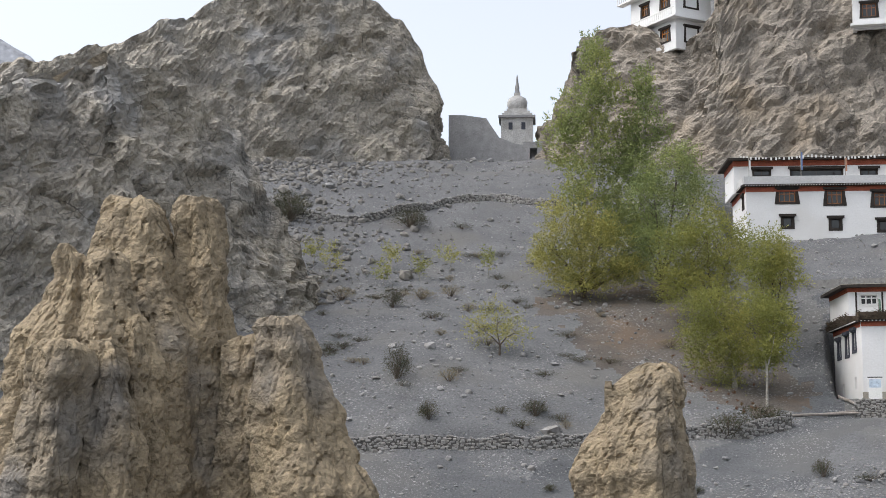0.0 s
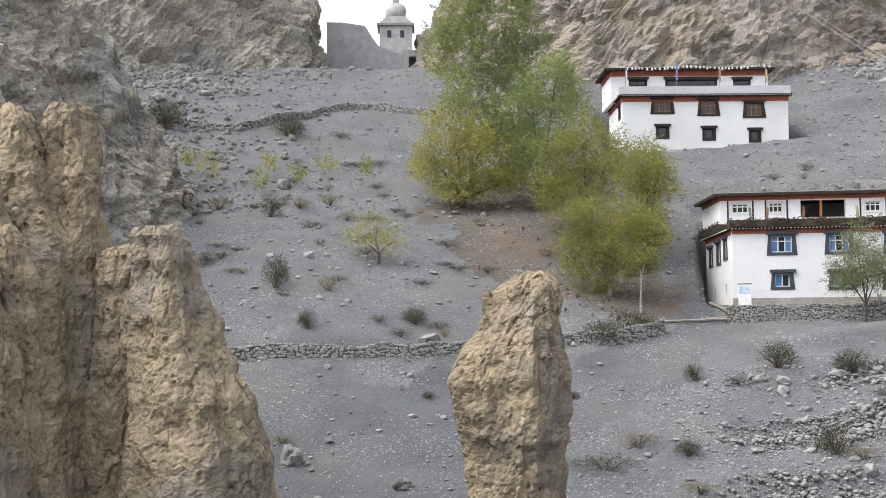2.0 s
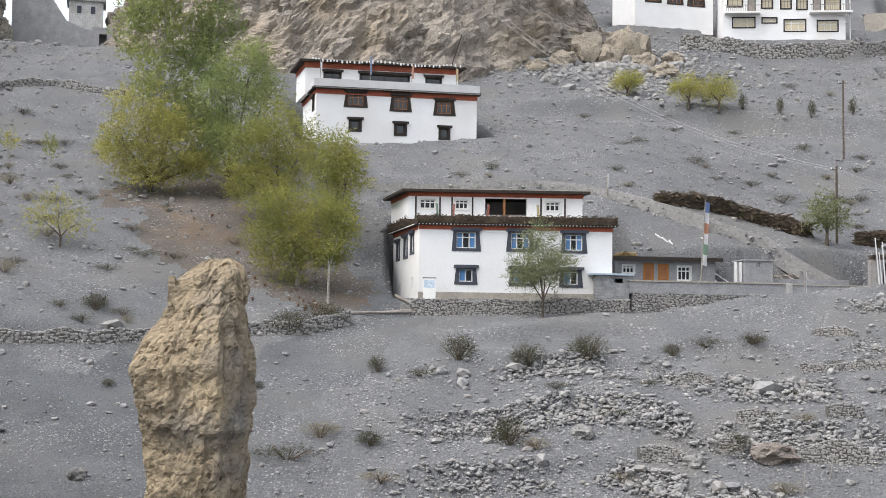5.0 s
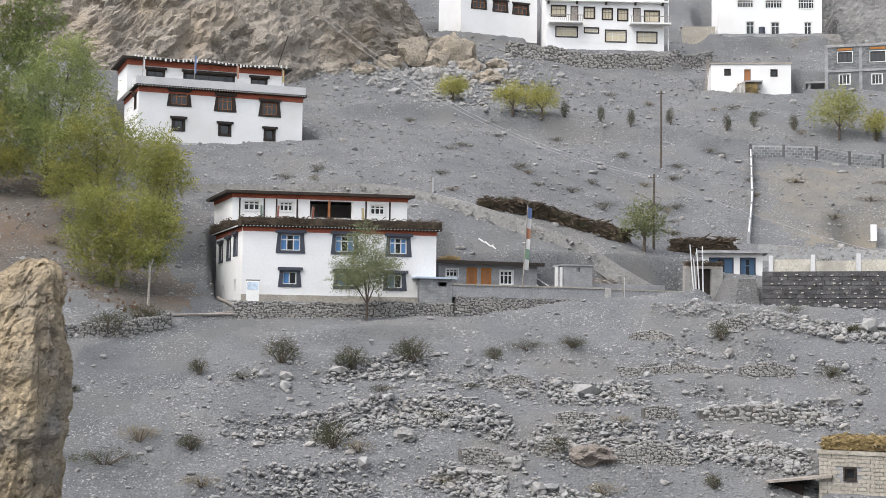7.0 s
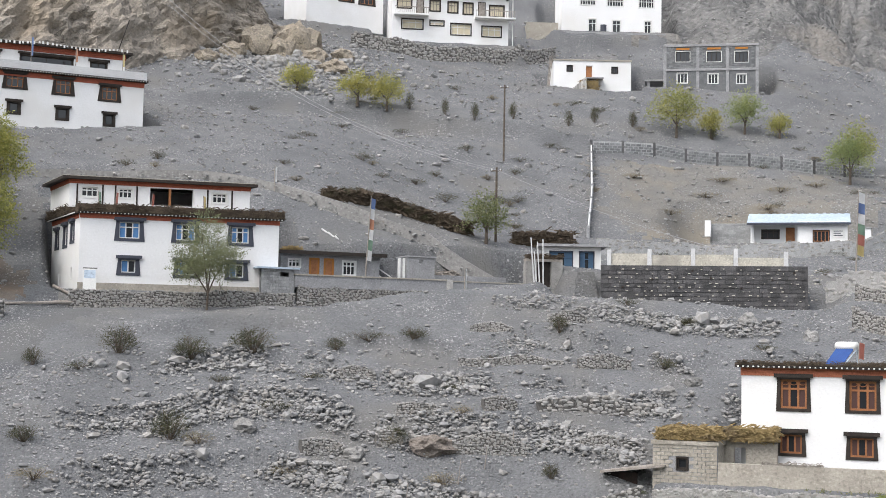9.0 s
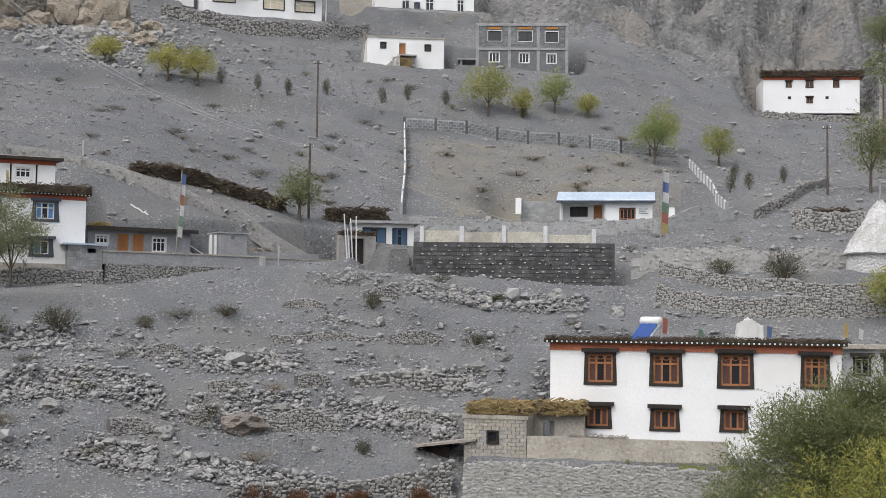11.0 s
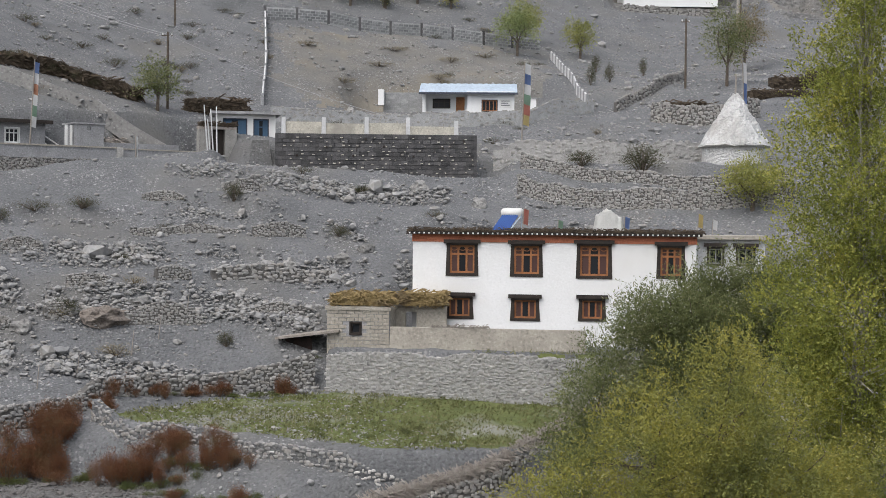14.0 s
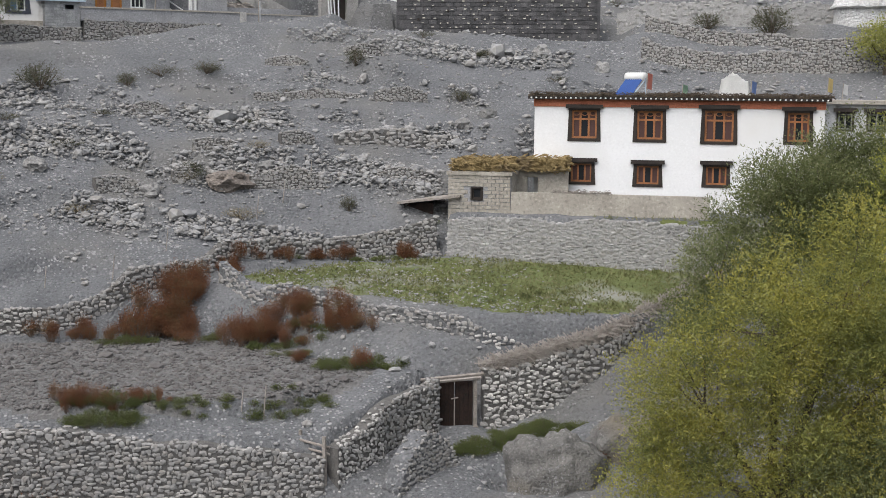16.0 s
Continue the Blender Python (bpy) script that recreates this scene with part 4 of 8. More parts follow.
def upper_house():
    h = thing("house", pose(-26.8, 127.2, 19.0, 0, 0, 18.3), "whitewashed house with dark flared windows and pale roof parapet", "house", "white village houses")
    xf = skew(-0.05)
    up = [(2.7, 4.55, 3.15, 4.65), (6.95, 8.65, 2.95, 4.55), (11.05, 12.8, 2.75, 4.3)]
    lo = [(3.0, 4.2, 0.9, 2.15), (7.2, 8.4, 0.7, 1.95), (11.4, 12.5, 0.5, 1.75)]
    lm = shell(h, 15.0, 8.0, 4.6, up + lo, M_WHITE, xf, [(5.8, 6.9, 2.9, 4.3)])
    for q in up:
        window(h, *q, xf=xf, flare=0.2, panes=(3, 2))
    for q in lo:
        window(h, *q, frame_mat=M_DARK, xf=xf, flare=0.02, panes=(1, 1))
    window(h, 5.8, 6.9, 2.9, 4.3, xf=lm, panes=(2, 2))
    for m, length in ((xf, 15.0), (lm, 7.6)):
        part("band", shape(one(-0.04, length + 0.04, -0.05, 0.0, 4.3, 4.75), m), M_BAND, h, "dark red band under the cornice")
        part("cornice", shape(one(-0.3, length + 0.3, -0.4, 0.4, 4.76, 4.95), m), M_DARK, h)
        part("parapet", shape(one(-0.2, length + 0.2, -0.25, 0.1, 4.95, 5.68), m), M_PARAPET, h, "pale grey parapet")
        dots(h, -0.2, length + 0.2, -0.4, 4.8, xf=m)
    part("stone_plinth", shape(one(-0.06, 15.06, -0.08, 0, -1.3, -0.1), xf), M_LIMESTONE, h, "whitewashed rubble plinth")
    uf = xf @ Matrix.Translation((-0.6, 3.0, 4.75))
    hol = [(1.7, 3.4, 1.5, 2.3), (5.1, 9.9, 1.4, 2.3), (11.4, 13.0, 1.4, 2.25)]
    part("upper_wall", shape(pierced(0, 14.6, 0, 3.0, 0, 0.35, hol), uf), M_WHITE, h)
    part("upper_wall", shape(one(0, 0.35, 0.35, 5.5, 0, 3.0), uf), M_WHITE, h)
    part("upper_wall", shape(one(14.25, 14.6, 0.35, 5.5, 0, 3.0), uf), M_WHITE, h)
    part("upper_wall", shape(one(0.35, 14.25, 5.15, 5.5, 0, 3.0), uf), M_WHITE, h)
    for q in hol:
        window(h, *q, frame_mat=M_DARK, panes=(2, 1), xf=uf, flare=0.0, border=0.1)
    part("upper_band", shape(one(-0.05, 14.65, -0.06, 0.0, 2.5, 3.0), uf), M_BAND, h, "red ochre band")
    part("upper_band", shape(one(-0.06, 0.0, 0.0, 5.5, 2.5, 3.0), uf), M_BAND, h, "red ochre band")
    dots(h, -0.3, 14.9, -0.32, 3.02, xf=uf)
    part("roof_edge", shape(one(-0.6, 15.2, -0.55, 6, 3.0, 3.2), uf), M_DARK, h, "black roof edge")
    part("upper_roof", shape(one(-0.5, 15.1, -0.45, 5.9, 3.2, 3.28), uf), M_MUD, h)
    part("bush_on_roof", shape(brush(7.2, 11.5, 2.5, 4.5, 3.28, 3.7, 8), uf), M_THATCH, h, "stack of brushwood on the roof")
    # line of small flags
    bm = bmesh.new()
    rnd = random.Random(4)
    u = 0.5
    while u < 14.8:
        v = 3.42 - 0.25 * abs(math.sin(u * 0.45))
        slab(bm, u, u + 0.16, -0.66, -0.65, v - rnd.uniform(0.12, 0.3), v)
        u += rnd.uniform(0.25, 0.5)
    part("flag_line", shape(bm, uf), M_PANEWHITE, h, "string of small pale prayer flags")["kind"] = "stuff"
    for u, v, c in ((0.3, 1.5, "white"), (4.9, 2.2, "blue"), (8.8, 1.6, "orange"), (13.0, 1.5, "yellow")):
        rodp = part("flag_stick", shape(rod(bmesh.new(), (u, -0.05, 5.6), (u, -0.05, 5.9 + v), 0.03), xf), M_TIMBER, h)
        part("flag_cloth", shape(one(u + 0.03, u + 0.17, -0.06, -0.04, 5.6 + v * 0.3, 5.7 + v), xf), M_FLAG[c], rodp, c + " flag cloth")
    part("mast", shape(rod(bmesh.new(), (13.4, 4, 7.7), (14.6, 4.2, 11.4), 0.05), xf), M_DARK, h, "thin leaning mast")


upper_house()


def near_house():
    h = thing("house", pose(24.3, 73.1, -5.75, 0, 0, -28), "two-storey whitewashed house with carved orange windows and red eaves band", "house", "white village houses")
    up = [(1.85, 3.5, 2.9, 4.75), (5.3, 6.95, 2.9, 4.75), (8.8, 10.6, 2.85, 4.8), (13.0, 14.4, 2.9, 4.75)]
    lo = [(1.85, 3.25, 0.6, 1.92), (5.35, 6.8, 0.55, 1.87), (8.95, 10.3, 0.6, 1.9)]
    lm = shell(h, 15.0, 8.5, 5.0, up + lo, M_WHITE, None, [], v0=-0.9)
    for q in up:
        w = window(h, *q, panes=(3, 2), border=0.16, flare=0.06, bar=0.1, curtain=M_DRAPE)
        u0, u1, v0, v1 = q
        for k in range(3):
            s = (u1 - u0 - 0.32) / 3
            c = u0 + 0.16 + s * (k + 0.5)
            bm = bmesh.new()
            for a in range(10):
                t0, t1 = 2 * math.pi * a / 10, 2 * math.pi * (a + 1) / 10
                q0, q1 = (c + 0.17 * math.cos(t0), v1 - 0.38 + 0.1 * math.sin(t0)), (c + 0.17 * math.cos(t1), v1 - 0.38 + 0.1 * math.sin(t1))
                rod(bm, (q0[0], 0.08, q0[1]), (q1[0], 0.08, q1[1]), 0.025, n=4)
            part("carved_arch", bm, M_WOOD, w)
    for q in lo:
        window(h, *q, panes=(3, 1), border=0.15, flare=0.08, bar=0.09, curtain=M_DRAPE)
    part("band", one(-0.04, 15.04, -0.05, 0.0, 4.72, 5.12), M_EAVESBAND, h, "red ochre eaves band")
    part("cornice", one(-0.3, 15.3, -0.36, 0.4, 5.12, 5.28), M_DARK, h)
    dots(h, -0.25, 15.25, -0.36, 5.15, 0.26, 0.08)
    part("roof_edge", brush(-0.35, 15.35, -0.42, 0.5, 5.28, 5.46, 11, 0.07), M_THATCH, h, "dark ragged roof edge")
    part("roof_edge", brush(0, 15.0, 7.6, 8.5, 5.16, 5.4, 12, 0.07), M_THATCH, h, "dark ragged roof edge")
    # side wing
    wing = h
    part("wing_wall", pierced(15.0, 18.6, -0.9, 5.0, 1.2, 1.55, [(15.6, 16.5, 3.6, 4.7), (17.1, 18.1, 3.6, 4.7)]), M_PARAPET, wing)
    part("wing_wall", one(18.25, 18.6, 1.55, 6, -0.9, 5.0), M_PARAPET, wing)
    part("wing_roof", one(14.9, 18.8, 0.9, 6.2, 5.0, 5.2), M_MUD, wing)
    for q in ((15.6, 16.5, 3.6, 4.7), (17.1, 18.1, 3.6, 4.7)):
        window(wing, *q, frame_mat=M_CEMENT, panes=(2, 1), xf=Matrix.Translation((0, 1.2, 0)), flare=0, border=0.1)


near_house()
NEAR = pose(24.3, 73.1, -5.75, 0, 0, -28)


def roof_heater():
    t = thing("solar_water_heater", NEAR @ pose(4.2, 2.6, 5.18, 0, 0, -35), "blue tube solar water heater with white tank on the roof", "water heater")
    part("tank", rod(bmesh.new(), (0.1, 0.5, 1.15), (1.35, 0.5, 1.15), 0.24, n=14), M_PANEWHITE, t, "white cylindrical tank", True)
    for i in range(9):
        u = 0.2 + i * 0.13
        part("tube", rod(bmesh.new(), (u, -0.6, 0.08), (u, 0.4, 1.05), 0.06, n=6), M_TUBE, t)
    for u in (0.1, 1.35):
        part("stand", rod(bmesh.new(), (u, 0.6, 0), (u, 0.55, 1.1), 0.03), M_METAL, t)
        part("stand", rod(bmesh.new(), (u, -0.65, 0), (u, 0.55, 1.0), 0.03), M_METAL, t)


roof_heater()
for u, w, hgt, c, lab in ((5.7, 2.0, 1.4, "red", "faded red prayer flag on the roof"), (11.2, 2.0, 1.0, "blue", "blue prayer flag on the roof"), (15.1, 2.0, 1.2, "yellow", "yellow prayer flag on the roof"), (7.6, 2.2, 0.8, "green", "small green prayer flag on the roof"), (15.9, 2.6, 0.9, "white", "white rag flag on the roof")):
    p = NEAR @ Vector((u, w, 5.18))
    flag_pole(p.x, p.y, hgt, [c], 0.3, p.z, 3, lab, 0.03)


def tarp():
    t = thing("tarpaulin_heap", NEAR @ pose(9.5, 2.0, 5.18), "pale crumpled tarpaulin over a roof stack", "tarpaulin")
    bm = bmesh.new()
    n = 9
    g = [[bm.verts.new((1.7 * i / n + 0.05 * math.sin(7 * j), 1.2 * j / n, max(0.0, 1.35 - 0.35 * abs(i - 4) / 3 + 0.1 * math.sin(i * 2.1 + j)) * min(1.0, j / 3) if 0 < i < n else 0)) for j in range(n + 1)] for i in range(n + 1)]
    for i in range(n):
        for j in range(n):
            bm.faces.new((g[i][j], g[i + 1][j], g[i + 1][j + 1], g[i][j + 1]))
    bmesh.ops.solidify(bm, geom=bm.faces[:], thickness=0.02)
    part("sheet", bm, M_PANEWHITE, t)


tarp()


def block_course_wall(name, m, u0, u1, w0, w1, v0, v1, holes, mat, bu, bv, label, category, parent=None):
    """A wall whose blocks stand proud of recessed joints; the nearest ones are pieces of their own."""
    t = parent or thing(name, m, label, category)
    part("wall_core", pierced(u0, u1, v0, v1, w0 + 0.03, w1, holes), M_CEMENT, t)
    rows = max(1, int(round((v1 - v0) / bv)))
    hv = (v1 - v0) / rows
    bm0 = bmesh.new()
    slab(bm0, 0.012, bu - 0.012, 0, 0.05, 0.012, hv - 0.012)
    me = bpy.data.meshes.new("block")
    bm0.to_mesh(me)
    bm0.free()
    me.materials.append(mat)
    rnd = random.Random(5)
    made = 0
    for r in range(rows):
        u = u0 - (bu / 2 if r % 2 else 0)
        while u < u1 - 0.05:
            v = v0 + r * hv
            a, b = max(u, u0), min(u + bu, u1)
            if b - a > 0.08 and not any(a < h[1] and b > h[0] and v < h[3] and v + hv > h[2] for h in holes) and made < 300:
                o = new("block", me)
                o.parent = t
                o.location = (a, w0 - 0.02 + rnd.uniform(-0.006, 0.006), v)
                o.scale = ((b - a) / bu, 1, 1)
                made += 1
            u += bu
    return t


def shed():
    m = NEAR @ pose(-4.0, -3.0, 0)
    t = thing("shed", m, "small mud-brick shed with straw heaped on its flat roof", "shed")
    block_course_wall("shed", m, 0, 3.3, 0, 0.3, -1.2, 1.15, [(1.25, 1.8, -0.1, 0.5)], M_MUD, 0.42, 0.2, "", "", parent=t)
    part("side_wall", one(3.0, 3.3, 0.3, 4.0, -1.2, 1.15), M_MUD, t)
    part("side_wall", one(0, 0.3, 0.3, 4.0, -1.2, 1.15), M_MUD, t)
    part("back_wall", one(0.3, 3.0, 3.7, 4.0, -1.2, 1.15), M_MUD, t)
    part("annexe_wall", pierced(3.3, 6.0, -1.2, 1.3, 2.0, 2.3, [(3.8, 4.4, 0.0, 1.0)]), M_MUD, t)
    part("roof", one(-0.08, 3.4, -0.08, 4.1, 1.15, 1.35), M_MUD, t)
    part("roof", one(3.4, 6.0, 1.9, 4.1, 1.3, 1.42), M_TIMBER, t)
    part("straw", brush(0.1, 3.4, 0.0, 3.2, 1.4, 2.0, 21, 0.13), M_STRAW, t, "heaped dry straw")
    part("straw", brush(3.5, 6.0, 1.6, 3.6, 1.35, 2.05, 22, 0.13), M_STRAW, t, "heaped dry straw")
    window(t, 1.2, 1.85, -0.15, 0.55, frame_mat=M_DARK, panes=(1, 1), flare=0, border=0.08, lintel=False)
    # flat dark slab under the pen roof paints the shade inside
    door = part("lean_to", one(-2.6, -0.9, 0.4, 0.5, -1.3, -0.4), M_BLACKWOOD, t, "dark slab painted as the shade in the open animal pen")
    bm = bmesh.new()
    trapezoid(bm, [(-2.7, -0.45), (0.7, -0.0), (0.7, 0.12), (-2.7, -0.33)], -0.3, 1.6)
    part("pen_roof", bm, M_TIMBER, t)


shed()
part_wall = thing("court_wall", NEAR @ pose(0, -3.5, 0), "smooth mud-plastered courtyard wall before the house", "wall")
part("wall_body", one(-0.6, 9.5, 0, 0.4, -1.2, 0.35, 0.03), M_MUD, part_wall)
part("coping", brush(1.5, 4.5, 0.0, 0.4, 0.35, 0.5, 31, 0.06), M_TIMBER, part_wall, "brushwood laid on the coping")


def unfinished_block_house():
    m = pose(44.9, 164.0, 30.3, 0, 0, -17)
    h = thing("block_house", m, "unfinished two-storey grey concrete block house with white-framed windows", "house")
    up = [(1.3, 3.05, 4.15, 5.5), (4.9, 6.7, 4.1, 5.45), (8.15, 9.8, 4.0, 5.4)]
    lo = [(1.45, 2.8, 1.6, 2.9), (5.05, 6.35, 1.5, 2.8), (8.35, 9.6, 1.45, 2.7)]
    shell(h, 10.9, 8, 6.2, up + lo, M_DARKBLOCK)
    for q in up:
        window(h, *q, trim=M_PANEWHITE, frame_mat=M_DARK, flare=0, border=0.07, lintel=False, panes=(3, 1))
        part("timber_lintel", one(q[0] + 0.1, q[1] - 0.1, -0.08, 0, 5.62, 5.85), M_ORANGE, h, "orange timber lintel")
    for q in lo:
        window(h, *q, trim=M_PANEWHITE, frame_mat=M_PANEWHITE, flare=0, border=0.07, lintel=False, panes=(3, 1))
    part("floor_band", one(-0.05, 10.95, -0.1, 0, 3.1, 3.4), M_CEMENT, h, "concrete ring beam")
    part("roof_beam", one(-0.1, 11.0, -0.14, 0, 6.0, 6.3), M_CEMENT, h)
    for u in (-0.08, 3.75, 7.2, 10.6):
        part("pillar", one(u, u + 0.35, -0.08, 0, -0.4, 6.2), M_CEMENT, h)
    bm0 = one(0, 0.38, 0, 0.05, 0, 0.18)
    me = bpy.data.meshes.new("block")
    bm0.to_mesh(me)
    bm0.free()
    me.materials.append(M_DARKBLOCK)
    n = 0
    for r in range(13):
        for c in range(28):
            u, v = (c + 0.5 * (r % 2)) * 0.395, 3.45 + r * 0.195
            if u + 0.38 > 10.6 or any(u < q[1] + 0.1 and u + 0.38 > q[0] - 0.1 and v < q[3] + 0.3 and v + 0.18 > q[2] for q in up) or n >= 300:
                continue
            o = new("block", me)
            o.parent = h
            o.location = (u, -0.045, v)
            n += 1
    part("porch_post", one(-2.0, -1.7, 0.5, 0.8, 0, 2.0), M_CEMENT, h)
    part("porch_roof", one(-2.3, 0, 0.3, 4, 2.0, 2.2), M_CEMENT, h)
    part("plot_wall", one(-0.4, 6.4, -3.2, -2.9, -2.4, -0.3), M_MUD, h, "low mud plot wall")


unfinished_block_house()


def small_white_house():
    h = thing("white_house", pose(31.2, 162.0, 30.2, 0, 0, -6), "small single-storey white house with an outside stair", "house", "white village houses")
    q = [(1.5, 2.25, 2.25, 3.05), (3.75, 4.5, 1.5, 3.0), (6.7, 7.5, 2.1, 2.95)]
    shell(h, 9.0, 5.5, 3.55, q, M_WHITE)
    for a in (q[0], q[2]):
        window(h, *a, frame_mat=M_DARK, flare=0, border=0.08, lintel=False, panes=(2, 1))
    d = part("door", one(3.8, 4.45, 0.1, 0.18, 1.5, 2.95), M_WOOD, h, "weathered brown plank door")
    part("door_frame", one(3.75, 4.5, -0.02, 0.1, 2.92, 3.02), M_TIMBER, d)
    part("roof_edge", one(-0.1, 9.1, -0.1, 5.6, 3.55, 3.72), M_MUD, h)
    for i in range(7):
        part("step", one(2.2 + i * 0.22, 2.42 + i * 0.22, -1.2, 0, -0.2, 0.2 + i * 0.2), M_STONE, h)
    part("landing", one(3.7, 5.7, -1.2, 0, 1.3, 1.45), M_CEMENT, h)
    part("firewood", brush(2.9, 5.2, -1.1, -0.1, 0, 1.1, 44, 0.12), M_STRAW, h, "stacked firewood")
    for k in range(3):
        part("pole_stack", rod(bmesh.new(), (-0.5 - 0.1 * k, 0.3, 0), (-0.1 - 0.15 * k, 0.5, 4.2), 0.05), M_TIMBER, h)


small_white_house()


def school():
    h = thing("school_building", pose(40.1, 118.4, 9.45, 0, 0, -21.7), "low white building with pale blue sheet-metal roof and veranda", "building")
    q = [(0.85, 2.4, 0.55, 1.4), (2.9, 3.65, 0.05, 1.55), (5.15, 6.55, 0.2, 1.25)]
    part("front_wall", pierced(0.1, 3.9, -0.4, 2.1, 1.1, 1.4, q[:2]), M_WHITE, h)
    part("front_wall", pierced(3.9, 8.0, -0.4, 2.0, 0, 0.3, q[2:]), M_WHITE, h)
    part("side_wall", one(0, 0.25, 0, 5, -0.4, 2.0), M_WHITE, h)
    part("side_wall", one(7.7, 8.0, 0.3, 5, -0.4, 2.0), M_WHITE, h)
    part("side_wall", one(3.9, 4.15, 0.3, 1.4, -0.4, 2.0), M_WHITE, h)
    part("back_wall", one(0, 8.0, 5, 5.3, -0.4, 3.0), M_WHITE, h)
    window(h, *q[0], frame_mat=M_DARK, flare=0, border=0.06, lintel=False, xf=Matrix.Translation((0, 1.1, 0)))
    window(h, *q[2], frame_mat=M_WOOD, flare=0, border=0.06, lintel=False, panes=(4, 1))
    part("door", one(2.9, 3.65, 1.2, 1.28, 0.0, 1.55), M_WOOD, h, "brown wooden door")
    roof = bmesh.new()
    for i in range(28):
        a, b = -0.3 + i * 0.305, -0.3 + (i + 1) * 0.305
        k = 0.04 * (i % 2)
        f = [roof.verts.new(p) for p in ((a, -0.5, 1.75 + k), (b, -0.5, 1.79 - k), (b, 3.1, 2.95 - k), (a, 3.1, 2.91 + k), (a, 5.8, 2.2 + k), (b, 5.8, 2.24 - k))]
        roof.faces.new(f[:4])
        roof.faces.new((f[3], f[2], f[5], f[4]))
    bmesh.ops.remove_doubles(roof, verts=roof.verts[:], dist=0.09)
    bmesh.ops.solidify(roof, geom=roof.faces[:], thickness=0.04)
    part("roof", roof, M_METAL, h, "pale blue corrugated metal roof")
    part("fascia", one(-0.3, 8.3, -0.52, -0.46, 1.66, 1.84), M_SLATE, h)
    part("veranda_post", one(0.1, 0.28, 0.0, 0.15, 0, 1.9), M_WHITE, h)
    board = part("notice_board", one(6.75, 7.75, -0.06, 0.0, 0.55, 1.3), M_PANEWHITE, h, "white notice board with unreadable lines")
    for k in range(3):
        part("text_bar", one(6.85, 7.6 - 0.15 * (k % 2), -0.07, -0.062, 1.1 - 0.18 * k, 1.17 - 0.18 * k), M_SLATE, board)
    yard = thing("yard_wall", pose(40.1, 118.4, 9.4, 0, 0, -21.7), "grey block yard wall beside the low building", "wall")
    block_course_wall("yard_wall", None, -3.6, -0.1, 2.5, 2.8, -0.2, 2.1, [], M_BLOCK, 0.4, 0.2, "", "", parent=yard)
    part("corner_post", one(-4.0, -3.5, 1.6, 2.4, 0.9, 2.3), M_WHITE, yard)
    hut = thing("white_tank", pose(40.1, 118.4, 9.4, 0, 0, -21.7) @ pose(9.2, 1.0, 0), "small white-painted cement tank by the building", "tank")
    part("tank_body", one(0, 0.75, 0, 0.8, -0.2, 1.5, 0.04), M_WHITE, hut)
    part("tank_lid", one(-0.05, 0.8, -0.05, 0.85, 1.5, 1.58), M_CEMENT, hut)


school()


def far_white_house():
    h = thing("white_house", pose(85.3, 169.8, 29.2, 0, 0, -18.8), "white house with red band and brushwood roof below clay slopes", "house", "white village houses")
    q = [(2.9, 3.6, 2.75, 3.65), (5.45, 6.4, 2.7, 3.8), (8.95, 9.7, 2.75, 3.85), (5.55, 6.3, 0.7, 1.55), (3.15, 3.55, 1.25, 1.6), (7.95, 8.35, 1.25, 1.6)]
    shell(h, 12.3, 7, 4.0, q, M_WHITE)
    for a in q[:4]:
        window(h, *a, flare=0.05, border=0.1, panes=(2, 1))
    for a in q[4:]:
        window(h, *a, frame_mat=M_DARK, flare=0, border=0.05, panes=(1, 1), lintel=False)
    part("band", one(-0.04, 12.34, -0.05, 0, 3.75, 4.1), M_BAND, h, "red ochre band")
    part("brushwood_parapet", brush(-0.4, 12.8, -0.4, 1.2, 4.16, 4.95, 51, 0.15), M_THATCH, h, "thick dark brushwood parapet")
    part("brushwood_parapet", brush(11.6, 12.8, 1.2, 7, 4.16, 4.95, 52, 0.15), M_THATCH, h, "thick dark brushwood parapet")


far_white_house()


